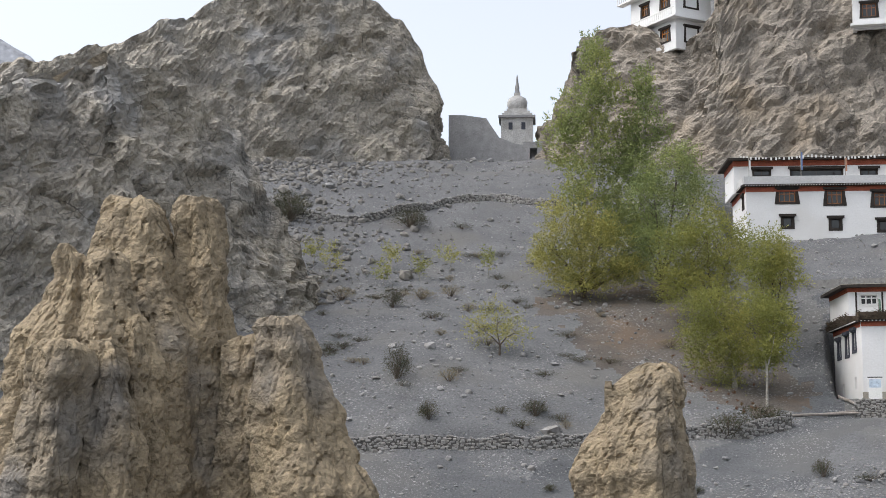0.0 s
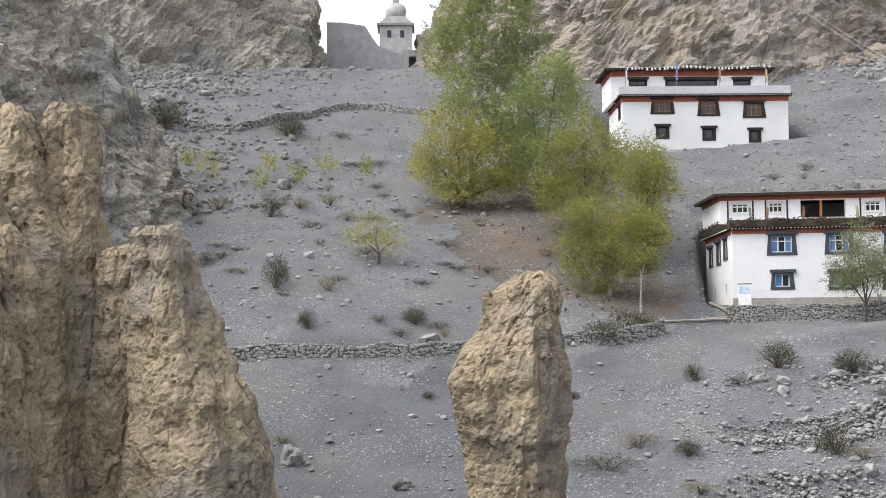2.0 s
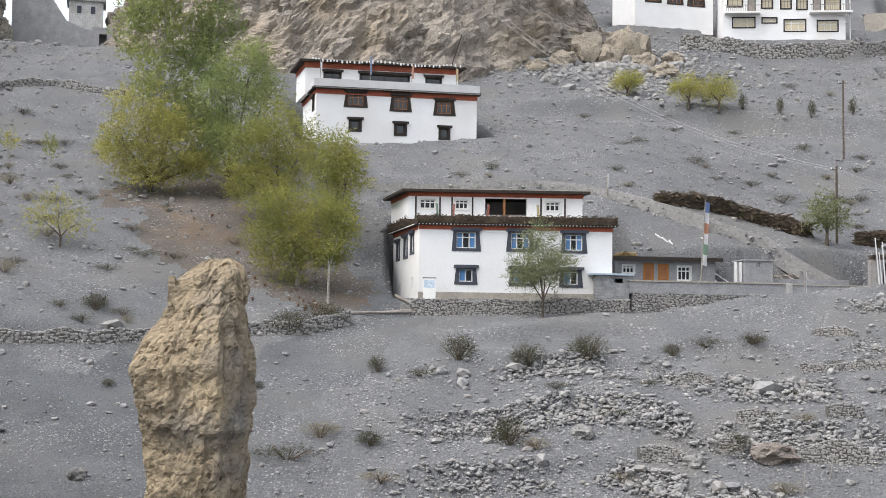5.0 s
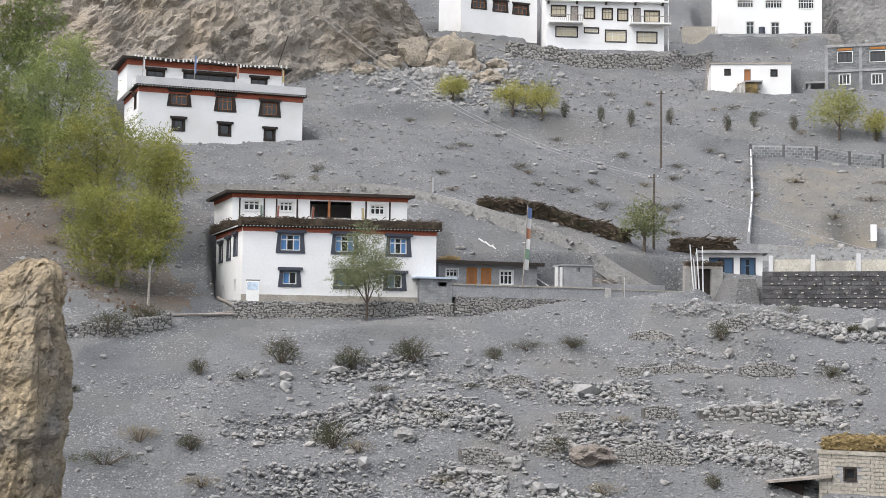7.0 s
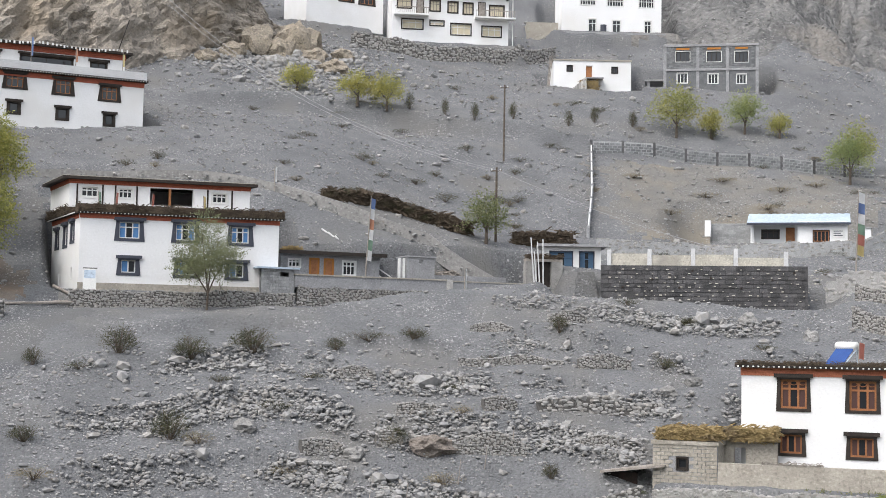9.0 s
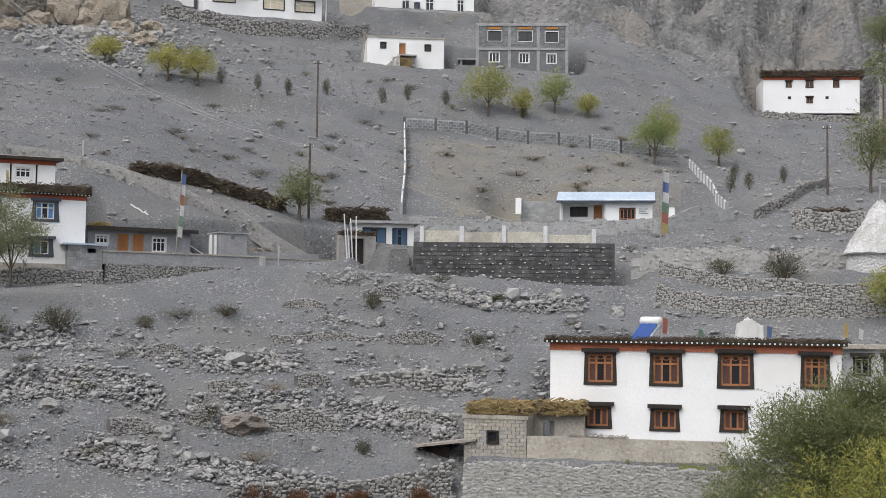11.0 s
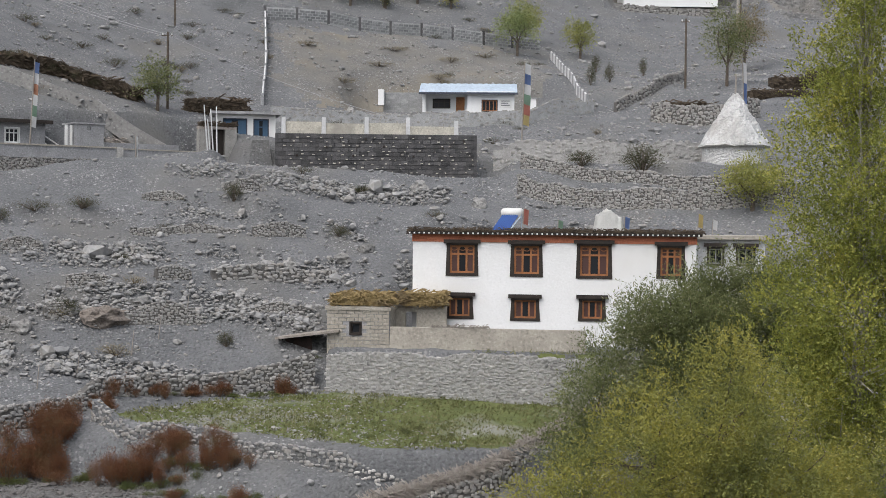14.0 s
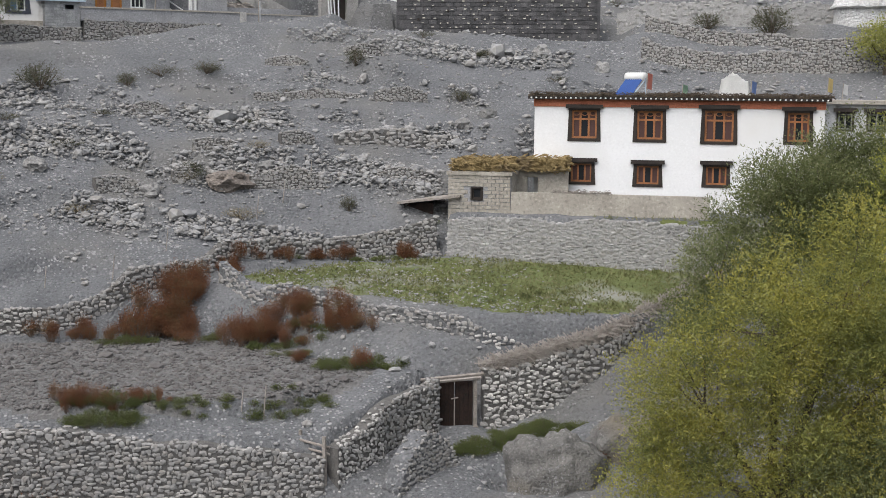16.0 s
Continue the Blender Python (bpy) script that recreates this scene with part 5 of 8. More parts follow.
def top_houses():
    a = thing("white_house", pose(2.7, 176, 40.4, 0, 0, 20), "white house with dark flared windows on the upper terrace", "house", "white village houses")
    q = [(1.45, 3.4, 3.0, 4.5), (4.35, 6.3, 2.9, 4.4), (7.05, 9.2, 2.8, 4.3)]
    shell(a, 10.4, 8, 6.5, q, M_WHITE)
    for w in q:
        window(a, *w, flare=0.15)
    part("band", one(-0.04, 10.44, -0.06, 0, 6.0, 6.5), M_BAND, a)
    b = thing("guest_house", pose(13.2, 173.5, 37.8, 0, 0, 1.2), "large white guest house with rows of windows and long balcony", "house", "white village houses")
    lo = [(1.1, 3.9, 1.45, 2.85), (4.6, 6.5, 2.0, 2.8), (7.2, 9.9, 0.95, 2.55), (11.1, 13.7, 0.9, 2.4)]
    up = [(0.5, 2.45, 4.0, 5.5), (4.55, 6.0, 3.8, 5.35), (6.8, 8.2, 3.7, 5.25), (8.7, 10.1, 3.6, 5.2), (12.0, 14.0, 3.45, 5.05)]
    shell(b, 14.5, 8.5, 8.5, lo + up, M_WHITE)
    for w in lo + up:
        window(b, *w, frame_mat=M_TIMBER if w in up else M_PANEWHITE, flare=0, border=0.14, lintel=False, panes=(3, 2), curtain=M_CREAM, full=True)
    for u, u2 in ((0.2, 4.4), (10.2, 15.2)):
        bal = part("balcony", one(u, u2, -1.1, 0, 3.1, 3.3), M_WHITE, b)
        part("balcony_rail", one(u, u2, -1.1, -1.05, 4.0, 4.08), M_TIMBER, bal)
        k = u + 0.1
        bm = bmesh.new()
        while k < u2:
            slab(bm, k, k + 0.04, -1.1, -1.06, 3.3, 4.0)
            k += 0.25
        part("baluster_row", bm, M_TIMBER, bal)
    for u, v in ((2.95, 3.4), (10.65, 3.3)):
        part("door", one(u, u + 0.95, -0.05, -0.002, v, v + 2.0), M_DARK, b)
        part("door_leaf", one(u + 0.1, u + 0.85, -0.07, -0.05, v, v + 1.9), M_TIMBER, b, "pale brown balcony door")
    for u in (0.1, 3.6, 7.2, 10.8, 14.2):
        part("eaves_bracket", one(u, u + 0.22, -0.55, 0, 5.62, 5.9), M_DARK, b)
    part("eaves", one(-0.2, 15.0, -0.6, 0, 5.9, 6.1), M_WHITE, b)
    part("drainpipe", rod(bmesh.new(), (15.0, -0.2, -0.6), (15.0, -0.2, 8), 0.06), M_PANEWHITE, b)
    c = thing("white_house", pose(36.5, 184.4, 42.3, 0, 0, -4.6), "white house with lattice windows on the upper terrace", "house", "white village houses")
    lo = [(3.5, 4.7, 0.0, 1.9), (6.7, 7.95, 0.0, 1.8), (10.95, 12.05, 0.0, 1.8)]
    up = [(2.35, 4.6, 3.6, 4.75), (5.95, 8.3, 3.5, 4.75), (10.2, 12.4, 3.4, 4.8)]
    shell(c, 13.3, 8, 6.5, lo + up, M_WHITE)
    for w in lo:
        window(c, *w, trim=M_PANEWHITE, frame_mat=M_PANEWHITE, flare=0, border=0.1, lintel=False, panes=(2, 2))
    for w in up:
        window(c, *w, trim=M_PANEWHITE, frame_mat=M_PANEWHITE, flare=0, border=0.1, lintel=False, panes=(6, 2))
    part("terrace_wall", one(0.4, 13.6, -1.5, -1.15, -2.2, -0.25), M_CEMENT, c, "grey block terrace wall")
    part("annexe", one(-4.5, -0.3, 1.0, 4, -1.0, 1.4), M_MUD, c, "mud-walled annexe")
    part("tank", rod(bmesh.new(), (5.5, -0.6, 0), (5.5, -0.6, 0.9), 0.4, n=12), M_SLATE, c, "black water tank")


top_houses()


def right_houses():
    """Two white houses half hidden by the tall poplar."""
    for x, y, z, hd, w, hh in ((112.5, 150, 30.8, -34, 9, 6.5), (77.8, 102.5, 8.2, -34, 9, 6.2)):
        h = thing("white_house", pose(x, y, z, 0, 0, hd), "white house with dark windows and brushwood roof behind the poplar", "house", "white village houses")
        q = [(1.0, 2.6, 3.7, 5.2), (4.2, 5.8, 3.7, 5.2), (1.2, 2.4, 1.0, 2.3), (4.4, 5.6, 1.0, 2.3)]
        shell(h, w, 7, hh, q, M_WHITE, v0=-2.5)
        for a in q:
            window(h, *a, trim=M_SLATE)
        part("band", one(-0.04, w + 0.04, -0.05, 0, hh - 0.4, hh), M_BAND, h, "red ochre band")
        part("brushwood_parapet", brush(-0.3, w + 0.3, -0.4, 0.6, hh + 0.16, hh + 0.8, 61, 0.14), M_THATCH, h, "dark brushwood parapet")


right_houses()


def monastery():
    h = thing("monastery_building", pose(-46.0, 156.9, 45.0, 0, 0, -37.5), "white monastery wing with long balconies perched on the cliff", "building")
    q = [(2.0, 3.6, 0.6, 2.4), (5.6, 7.4, 0.6, 2.4), (2.0, 3.6, 4.6, 6.2), (5.6, 7.4, 4.6, 6.2)]
    shell(h, 8.4, 5, 8.5, q, M_WHITE, v0=-0.4)
    for a in q:
        window(h, *a, frame_mat=M_ORANGE, flare=0.12)
    rm = Matrix(((0, -1, 0, 8.4), (1, 0, 0, 0), (0, 0, 1, 0), (0, 0, 0, 1)))
    for a in ((1.2, 3.2, 0.4, 2.4), (1.2, 3.2, 4.4, 6.3)):
        window(h, *a, frame_mat=M_ORANGE, flare=0.12, xf=rm)
    for v in (3.0, 6.9):
        bal = part("balcony", one(-1.5, 9.2, -0.9, 0, v, v + 0.2), M_WHITE, h)
        part("balcony_rail", one(-1.5, 9.2, -0.9, -0.84, v + 0.95, v + 1.05), M_PANEWHITE, bal)
        bm = bmesh.new()
        for i in range(27):
            slab(bm, -1.4 + i * 0.39, -1.34 + i * 0.39, -0.9, -0.85, v + 0.2, v + 0.95)
        part("baluster_row", bm, M_PANEWHITE, bal)
        part("balcony", one(8.4, 9.2, 0, 5, v, v + 0.2), M_WHITE, h)
    part("band", one(-0.05, 8.45, -0.06, 0, 7.9, 8.5), M_BAND, h)
    part("terrace_wall", one(-5.5, -0.2, 1.0, 4, -1.0, 3.6), M_MUD, h)
    k = thing("monastery_building", pose(-20.6, 154.8, 45.3, 0, 0, 10), "white monastery gallery with dark windows against the cliff", "building")
    q = [(0.8, 2.6, 1.2, 3.0), (4.0, 5.8, 1.2, 3.0)]
    shell(k, 7, 7, 8, q, M_WHITE, v0=0)
    for a in q:
        window(k, *a)
    part("balcony", one(-0.3, 7.3, -1.0, 0, 0.2, 0.45), M_WHITE, k)
    part("balcony", one(-0.3, 7.3, -1.0, 0, 4.1, 4.35), M_WHITE, k)


monastery()


def lathe(bm, prof, n=24):
    rings = [[bm.verts.new((r * math.cos(2 * math.pi * k / n), r * math.sin(2 * math.pi * k / n), z)) for k in range(n)] for r, z in prof]
    for a, b in zip(rings, rings[1:]):
        for k in range(n):
            bm.faces.new((a[k], a[(k + 1) % n], b[(k + 1) % n], b[k]))
    bm.faces.new(rings[0][::-1])
    bm.faces.new(rings[-1])
    return bm


def hill_stupa():
    t = thing("stupa", pose(-63.4, 165.2, 39.0, 0, 0, 20), "weathered grey-white stupa with stepped base and spire on the saddle", "stupa")
    part("plinth", one(-2.0, 2.0, -2.0, 2.0, -4.5, 2.3), M_LIMEPLASTER, t)
    part("cornice", one(-2.3, 2.3, -2.3, 2.3, 2.3, 2.6), M_CEMENT, t)
    for i in range(3):
        part("step", one(-1.9 + 0.3 * i, 1.9 - 0.3 * i, -1.9 + 0.3 * i, 1.9 - 0.3 * i, 2.6 + 0.35 * i, 2.95 + 0.35 * i), M_LIMEPLASTER, t)
    part("dome", lathe(bmesh.new(), [(1.0, 3.6), (1.25, 4.2), (1.3, 4.7), (1.1, 5.2), (0.6, 5.5)]), M_LIMEPLASTER, t, smooth=True)
    part("neck", one(-0.4, 0.4, -0.4, 0.4, 5.45, 5.9), M_LIMEPLASTER, t)
    part("spire", lathe(bmesh.new(), [(0.34, 5.9), (0.26, 6.5), (0.3, 6.55), (0.18, 7.2), (0.12, 7.9), (0.02, 8.4)], 12), M_CEMENT, t, "weathered grey spire")
    # the niches are not recessed; dark panels paint their shade on the plinth
    for s in (-1, 1):
        part("niche", one(s * 0.8 - 0.25, s * 0.8 + 0.25, -2.03, -2.0, 0.8, 1.7), M_SLATE, t)
    w = thing("saddle_wall", pose(-71, 161, 33.0, 0, 0, 14), "old grey rammed-earth wall across the saddle", "wall")
    bm = bmesh.new()
    tops = [(0, 8.9), (2, 8.8), (4.8, 8.3), (5.4, 7.3), (6.4, 5.8), (8.5, 4.9), (12.5, 4.4)]
    for (u0, v0), (u1, v1) in zip(tops, tops[1:]):
        trapezoid(bm, [(u0, -2), (u1, -2), (u1, v1), (u0, v0)], 0, 0.9)
    part("earth_wall", bm, M_CEMENT, w)
    g = part("gate_ruin", pierced(9.6, 12.2, 0, 4.8, -1.5, 0, [(10.4, 11.3, 2.6, 4.0)]), M_CEMENT, w)


hill_stupa()


def chorten():
    t = thing("chorten", pose(50.9, 84.6, 4.2), "whitewashed cone-shaped chorten with a stick on top", "chorten")
    part("drum", lathe(bmesh.new(), [(2.2, -0.6), (2.15, 1.0), (2.35, 1.02), (2.4, 1.15)], 28), M_LIMEPLASTER, t, smooth=False)
    bm = bmesh.new()
    rings = []
    prof = [(2.45, 1.1), (2.15, 1.5), (1.8, 2.1), (1.45, 2.7), (1.1, 3.25), (0.75, 3.8), (0.42, 4.25), (0.1, 4.65)]
    prof = [(np.interp(k / 20, np.linspace(0, 1, len(prof)), [p[0] for p in prof]), np.interp(k / 20, np.linspace(0, 1, len(prof)), [p[1] for p in prof])) for k in range(21)]
    for r, z in prof:
        ring = []
        for k in range(48):
            a = 2 * math.pi * k / 48
            d = 0.1 * noise.fractal((math.cos(a) * 5, math.sin(a) * 5, z * 0.9), 1, 2, 4) + 0.05 * noise.noise((math.cos(a) * 1.5, math.sin(a) * 1.5, z * 4.5))
            ring.append(bm.verts.new(((r + d) * math.cos(a), (r + d) * math.sin(a), z + d)))
        rings.append(ring)
    for a, b in zip(rings, rings[1:]):
        for k in range(48):
            bm.faces.new((a[k], a[(k + 1) % 48], b[(k + 1) % 48], b[k]))
    bm.faces.new(rings[-1])
    part("cone", bm, M_LIMEPLASTER, t)
    part("stick", rod(bmesh.new(), (0, 0, 4.3), (0.05, 0, 6.0), 0.06), M_TIMBER, t)


chorten()


# ---- dry-stone walls and loose stone ----
PHI = (1 + 5 ** 0.5) / 2
ICO_V = np.array([(-1, PHI, 0), (1, PHI, 0), (-1, -PHI, 0), (1, -PHI, 0), (0, -1, PHI), (0, 1, PHI), (0, -1, -PHI), (0, 1, -PHI), (PHI, 0, -1), (PHI, 0, 1), (-PHI, 0, -1), (-PHI, 0, 1)]) / 1.902
ICO_F = np.array([(0, 11, 5), (0, 5, 1), (0, 1, 7), (0, 7, 10), (0, 10, 11), (1, 5, 9), (5, 11, 4), (11, 10, 2), (10, 7, 6), (7, 1, 8), (3, 9, 4), (3, 4, 2), (3, 2, 6), (3, 6, 8), (3, 8, 9), (4, 9, 5), (2, 4, 11), (6, 2, 10), (8, 6, 7), (9, 8, 1)])


def many_stones(name, centres, sizes, yaw, mat, rng, parent=None):
    """Angular stones as one mesh; sizes are half extents."""
    n = len(centres)
    v = ICO_V[None] * (1 + rng.uniform(-0.3, 0.3, (n, 12, 1)))
    v = np.sign(v) * np.abs(v) ** 0.8 * sizes[:, None, :]
    c, s = np.cos(yaw)[:, None], np.sin(yaw)[:, None]
    x, y = v[..., 0] * c - v[..., 1] * s, v[..., 0] * s + v[..., 1] * c
    v = np.stack([x, y, v[..., 2]], -1) + centres[:, None, :]
    f = (ICO_F[None] + 12 * np.arange(n)[:, None, None]).reshape(-1, 3)
    return mesh_from(name, v.reshape(-1, 3), f, mat, False, parent)


STONE_MESHES = []
for k in range(6):
    rk = np.random.RandomState(70 + k)
    vv = ICO_V * (1 + rk.uniform(-0.28, 0.28, (12, 1)))
    vv = vv * (0.82 / np.max(np.abs(vv * [1, 1, 1.25]), axis=1, keepdims=True)) ** 0.45 + rk.uniform(-0.07, 0.07, (12, 3))
    me = bpy.data.meshes.new("stone")
    me.from_pydata([tuple(p) for p in vv], [], [tuple(int(i) for i in f) for f in ICO_F])
    me.materials.append(M_STONE)
    STONE_MESHES.append(me)

BEDDED = [me.copy() for me in STONE_MESHES]
for me in BEDDED:
    me.materials[0] = M_FADEDSTONE


def dry_wall(name, path, height, thick, size, label, seed, pieces=0, mat=M_WALLSTONES, core=M_GAP, kind="structure", tops=None, lower=0.4, heights=None, bedded=False, bare=0.0):
    """A rubble wall along a plan path; heights may vary from point to point. The side towards the lookout is faced with stones."""
    rng = np.random.RandomState(seed)
    size *= 0.8
    p = np.array(path, float)
    run = np.concatenate([[0], np.cumsum(np.hypot(*np.diff(p, axis=0).T))])
    n = max(4, int(run[-1] / 0.5))
    ss = np.linspace(0, run[-1], n)
    x, y = np.interp(ss, run, p[:, 0]), np.interp(ss, run, p[:, 1])
    tx, ty = np.gradient(x), np.gradient(y)
    ln = np.hypot(tx, ty)
    nx, ny = ty / ln, -tx / ln
    flip = np.where(nx * x + ny * y > 0, -1.0, 1.0)
    nx, ny = nx * flip, ny * flip
    zf = land(x + nx * (thick / 2 + 0.15), y + ny * (thick / 2 + 0.15), False)
    zb = zf - lower
    h = np.full(n, height) if heights is None else np.interp(ss, run, heights)
    zt = (zf + h if tops is None else np.interp(ss, run, tops)) + 0.14 * wave(ss * 0.7, ss * 0, seed) + 0.06 * wave(ss * 2.3, ss * 0, seed)
    t = new(name)
    tagged(t, label, "stone wall", kind=kind)
    V = np.stack([np.stack([x + nx * k * thick / 2, y + ny * k * thick / 2, z], -1) for k, z in ((1, zb), (0.8, zt), (-0.8, zt), (-1, zb))], 1).reshape(-1, 3)
    a = np.arange(n - 1) * 4
    F = np.concatenate([np.stack([a + k, a + k + 4, a + k + 5, a + k + 1], -1) for k in range(3)])
    F = np.concatenate([F, [[0, 1, 2, 3], [4 * n - 1, 4 * n - 2, 4 * n - 3, 4 * n - 4]]])
    mesh_from("wall_core", V, F, core, False, t)
    cs, sz = [], []
    d = 0.0
    rows = int(np.max(zt - zb) / (size * 0.72)) + 1
    for r in range(rows):
        s = rng.uniform(0, size)
        while s < run[-1]:
            l = size * rng.uniform(0.35, 1.45)
            i = s / run[-1] * (n - 1)
            q = lambda arr: float(np.interp(i, np.arange(n), arr))
            z = q(zb) + (r + 0.5) * size * 0.72 + rng.uniform(-0.34, 0.34) * size
            if z < q(zt) + 0.25 * size and rng.random_sample() > bare:
                k = thick / 2 * (1 - 0.2 * (z - q(zb)) / max(0.2, q(zt) - q(zb)))
                cs.append((q(x) + q(nx) * k, q(y) + q(ny) * k, z))
                sz.append((l * 0.56, size * rng.uniform(0.15, 0.4), size * rng.uniform(0.26, 0.54)))
            s += l * 1.02
    for _ in range(int(run[-1] / size * 1.6)):
        i = rng.uniform(0, n - 1)
        q = lambda arr: float(np.interp(i, np.arange(n), arr))
        k = rng.uniform(-0.8, 0.8) * thick / 2
        cs.append((q(x) + q(nx) * k, q(y) + q(ny) * k, q(zt) + 0.02))
        sz.append((size * rng.uniform(0.3, 0.6), size * rng.uniform(0.3, 0.5), size * rng.uniform(0.15, 0.32)))
    cs, sz = np.array(cs), np.array(sz)
    if bedded:
        sz = sz * np.array([1.05, 0.62, 0.95])
    yaw = np.array([math.atan2(np.interp(c, np.arange(n), ty), np.interp(c, np.arange(n), tx)) for c in np.interp(cs[:, 0] * 0, [0, 1], [n / 2, n / 2])])
    near = np.argmin(np.hypot(cs[:, 0:1] - x[None], cs[:, 1:2] - y[None]), axis=1)
    yaw = np.arctan2(ty[near], tx[near]) + rng.uniform(-0.35, 0.35, len(cs))
    order = np.argsort(np.hypot(cs[:, 0], cs[:, 1]))
    own = order[:pieces]
    for i in own:
        o = new("stone", (BEDDED if bedded else STONE_MESHES)[int(rng.randint(6))])
        o.parent = t
        o.location, o.scale, o.rotation_euler = cs[i], sz[i] * 1.05, (rng.uniform(-0.3, 0.3), rng.uniform(-0.35, 0.35), yaw[i])
    rest = order[pieces:]
    if len(rest):
        st = many_stones("stones", cs[rest], sz[rest], yaw[rest], mat, rng, t)
        st["kind"] = "stuff"
    return t


# retaining wall under the sapling slope
dry_wall("retaining_wall_slope", [(-47, 73.2), (-43.4, 75.7), (-37.2, 78.4), (-29.7, 81.8), (-26.7, 83.6), (-22.0, 87.4), (-19.0, 88.7), (-16.8, 90.8)], 0.9, 0.7, 0.29, "long dry-stone retaining wall across the grey slope", 1)
dry_wall("terrace_wall_high", [(-68.5, 113.3), (-63.8, 114.0), (-60.3, 116.2), (-58.6, 120.0), (-56.3, 127.6), (-52.5, 130.6), (-46, 130.5)], 0.8, 0.6, 0.4, "ruined dry-stone terrace edge high on the slope", 2)
# terrace under the lower house
T2 = along(-13.1, 97.1, 9, [(-0.6, -1.7), (6, -1.7), (14.2, -1.4)])
dry_wall("house_terrace_wall", T2, 1.1, 0.6, 0.24, "rough stone terrace wall under the white house", 3, heights=[1.0, 1.1, 0.9])
# courtyard in front of the grey annexe
CY = along(1.15, 99.0, 16.1, [(0.2, 0), (6, 0), (11.5, 0), (11.7, 0.4), (15, 0.6), (18.0, 1.2)])
dry_wall("courtyard_wall_base", CY, 1.2, 0.5, 0.24, "rubble footing of the courtyard wall", 4, heights=[1.3, 1.1, 1.0, 0.8, 0.6, 0.5])
# field walls
dry_wall("field_wall_lower", [(-7, 51.6), (-1.2, 51.0), (1.4, 51.0), (5.4, 50.7), (8.9, 50.6)], 2.2, 0.9, 0.27, "thick dry-stone field wall of rounded grey stones", 5, pieces=300, tops=[-12.05, -12.0, -12.45, -13.0, -13.4], lower=0.6)
dry_wall("field_wall_gate", [(9.2, 50.4), (10.6, 51.6), (12.2, 53.4), (14.15, 54.75)], 1.6, 0.7, 0.27, "dry-stone wall leading up to the wooden gate", 6, pieces=200, tops=[-13.3, -12.6, -12.0, -11.6])
dry_wall("field_wall_brush", [(16.3, 55.2), (18.4, 55.0), (21.6, 55.2), (25.0, 57.2), (28.2, 60.0), (31, 62)], 1.7, 0.8, 0.3, "dry-stone wall with brushwood laid along its top", 7, pieces=250, tops=[-11.6, -11.1, -10.4, -9.6, -9.0, -8.8])
dry_wall("field_bank_stones", [(7.0, 66.4), (7.9, 64.4), (10.5, 62.9), (13.5, 60.0), (16.9, 57.3), (20.0, 56.0), (22.2, 55.8)], 1.0, 0.5, 0.28, "low stone facing of the field bank", 8, pieces=120, heights=[0.9, 0.8, 0.7, 0.75, 0.65, 0.6, 0.5], bare=0.3, core=M_GROUND)
dry_wall("field_wall_far", [(-12, 64.4), (-3, 64.6), (-0.5, 64.8), (2.2, 65.4), (4.6, 66.6), (6.9, 67.9), (9.6, 69.4), (12.2, 70.4), (15.5, 71.2), (18.4, 71.2)], 1.2, 0.6, 0.3, "curving dry-stone wall behind the fields", 9, pieces=200, heights=[1.2, 1.2, 1.2, 1.2, 1.0, 0.9, 1.0, 1.1, 1.4, 1.9])
NW = [(-3.5, -4.95), (2.0, -4.95), (4.6, -4.95), (9.6, -4.95), (14, -4.95)]
dry_wall("retaining_wall_house", along(24.3, 73.1, -28, NW), 2.0, 0.6, 0.27, "tall stone retaining wall below the house court", 10, pieces=300, tops=[-6.7, -6.7, -6.65, -6.65, -6.65], bedded=True, core=M_BEDMORTAR, mat=M_PALEWALL)
dry_wall("gate_side_heap", [(11.2, 49.6), (11.8, 50.1), (12.7, 50.9), (13.6, 51.5), (14.2, 51.7)], 1.2, 1.0, 0.24, "heaped stones below the gate", 12, core=M_GROUND, heights=[0.1, 1.2, 1.8, 0.9, 0.1], lower=0.8)
# walls of the upper plots
dry_wall("plot_wall_long", [(38.4, 97.0), (41.0, 94.8), (44.8, 90.4), (48.0, 88.2), (53, 87)], 1.5, 0.5, 0.4, "mud-mortared plot wall with pale plaster patches", 13, bare=0.5, core=M_BEDMORTAR, bedded=True, mat=M_PALEWALL)
dry_wall("terrace_wall_chorten", [(38.5, 91.8), (42, 87.6), (45.8, 84.2), (48.6, 82.0), (53, 80)], 0.9, 0.9, 0.27, "broken stone terrace below the chorten", 14)
dry_wall("terrace_wall_mid", [(37, 88.6), (40.6, 84.0), (45, 80.5), (51, 77)], 1.3, 1.0, 0.25, "broad rubble terrace wall behind the roof", 15)
dry_wall("plot_wall_lower", [(26.2, 116.2), (34, 115.4), (40, 112.8), (46, 110.6), (53.6, 112.4)], 1.25, 0.4, 0.3, "long grey stone plot wall", 16, core=M_BLOCK, bedded=True, bare=0.7)
dry_wall("upper_terrace_stones", [(8, 169.2), (14, 169.6), (22, 170.4), (29, 173), (34, 177)], 1.8, 1.0, 0.5, "dark stone terrace under the guest house", 17)
dry_wall("ring_wall_round", [(55.2, 104.5), (55.9, 101.5), (57.2, 99.8), (59.3, 98.8), (62, 99.6)], 1.6, 0.5, 0.4, "curved stone pen wall", 18)
dry_wall("plot_wall_right", [(54.9, 110.7), (57, 112), (59.6, 113.3), (64, 118), (68, 122.4)], 0.9, 0.4, 0.4, "tumbled stone wall climbing the slope", 19)
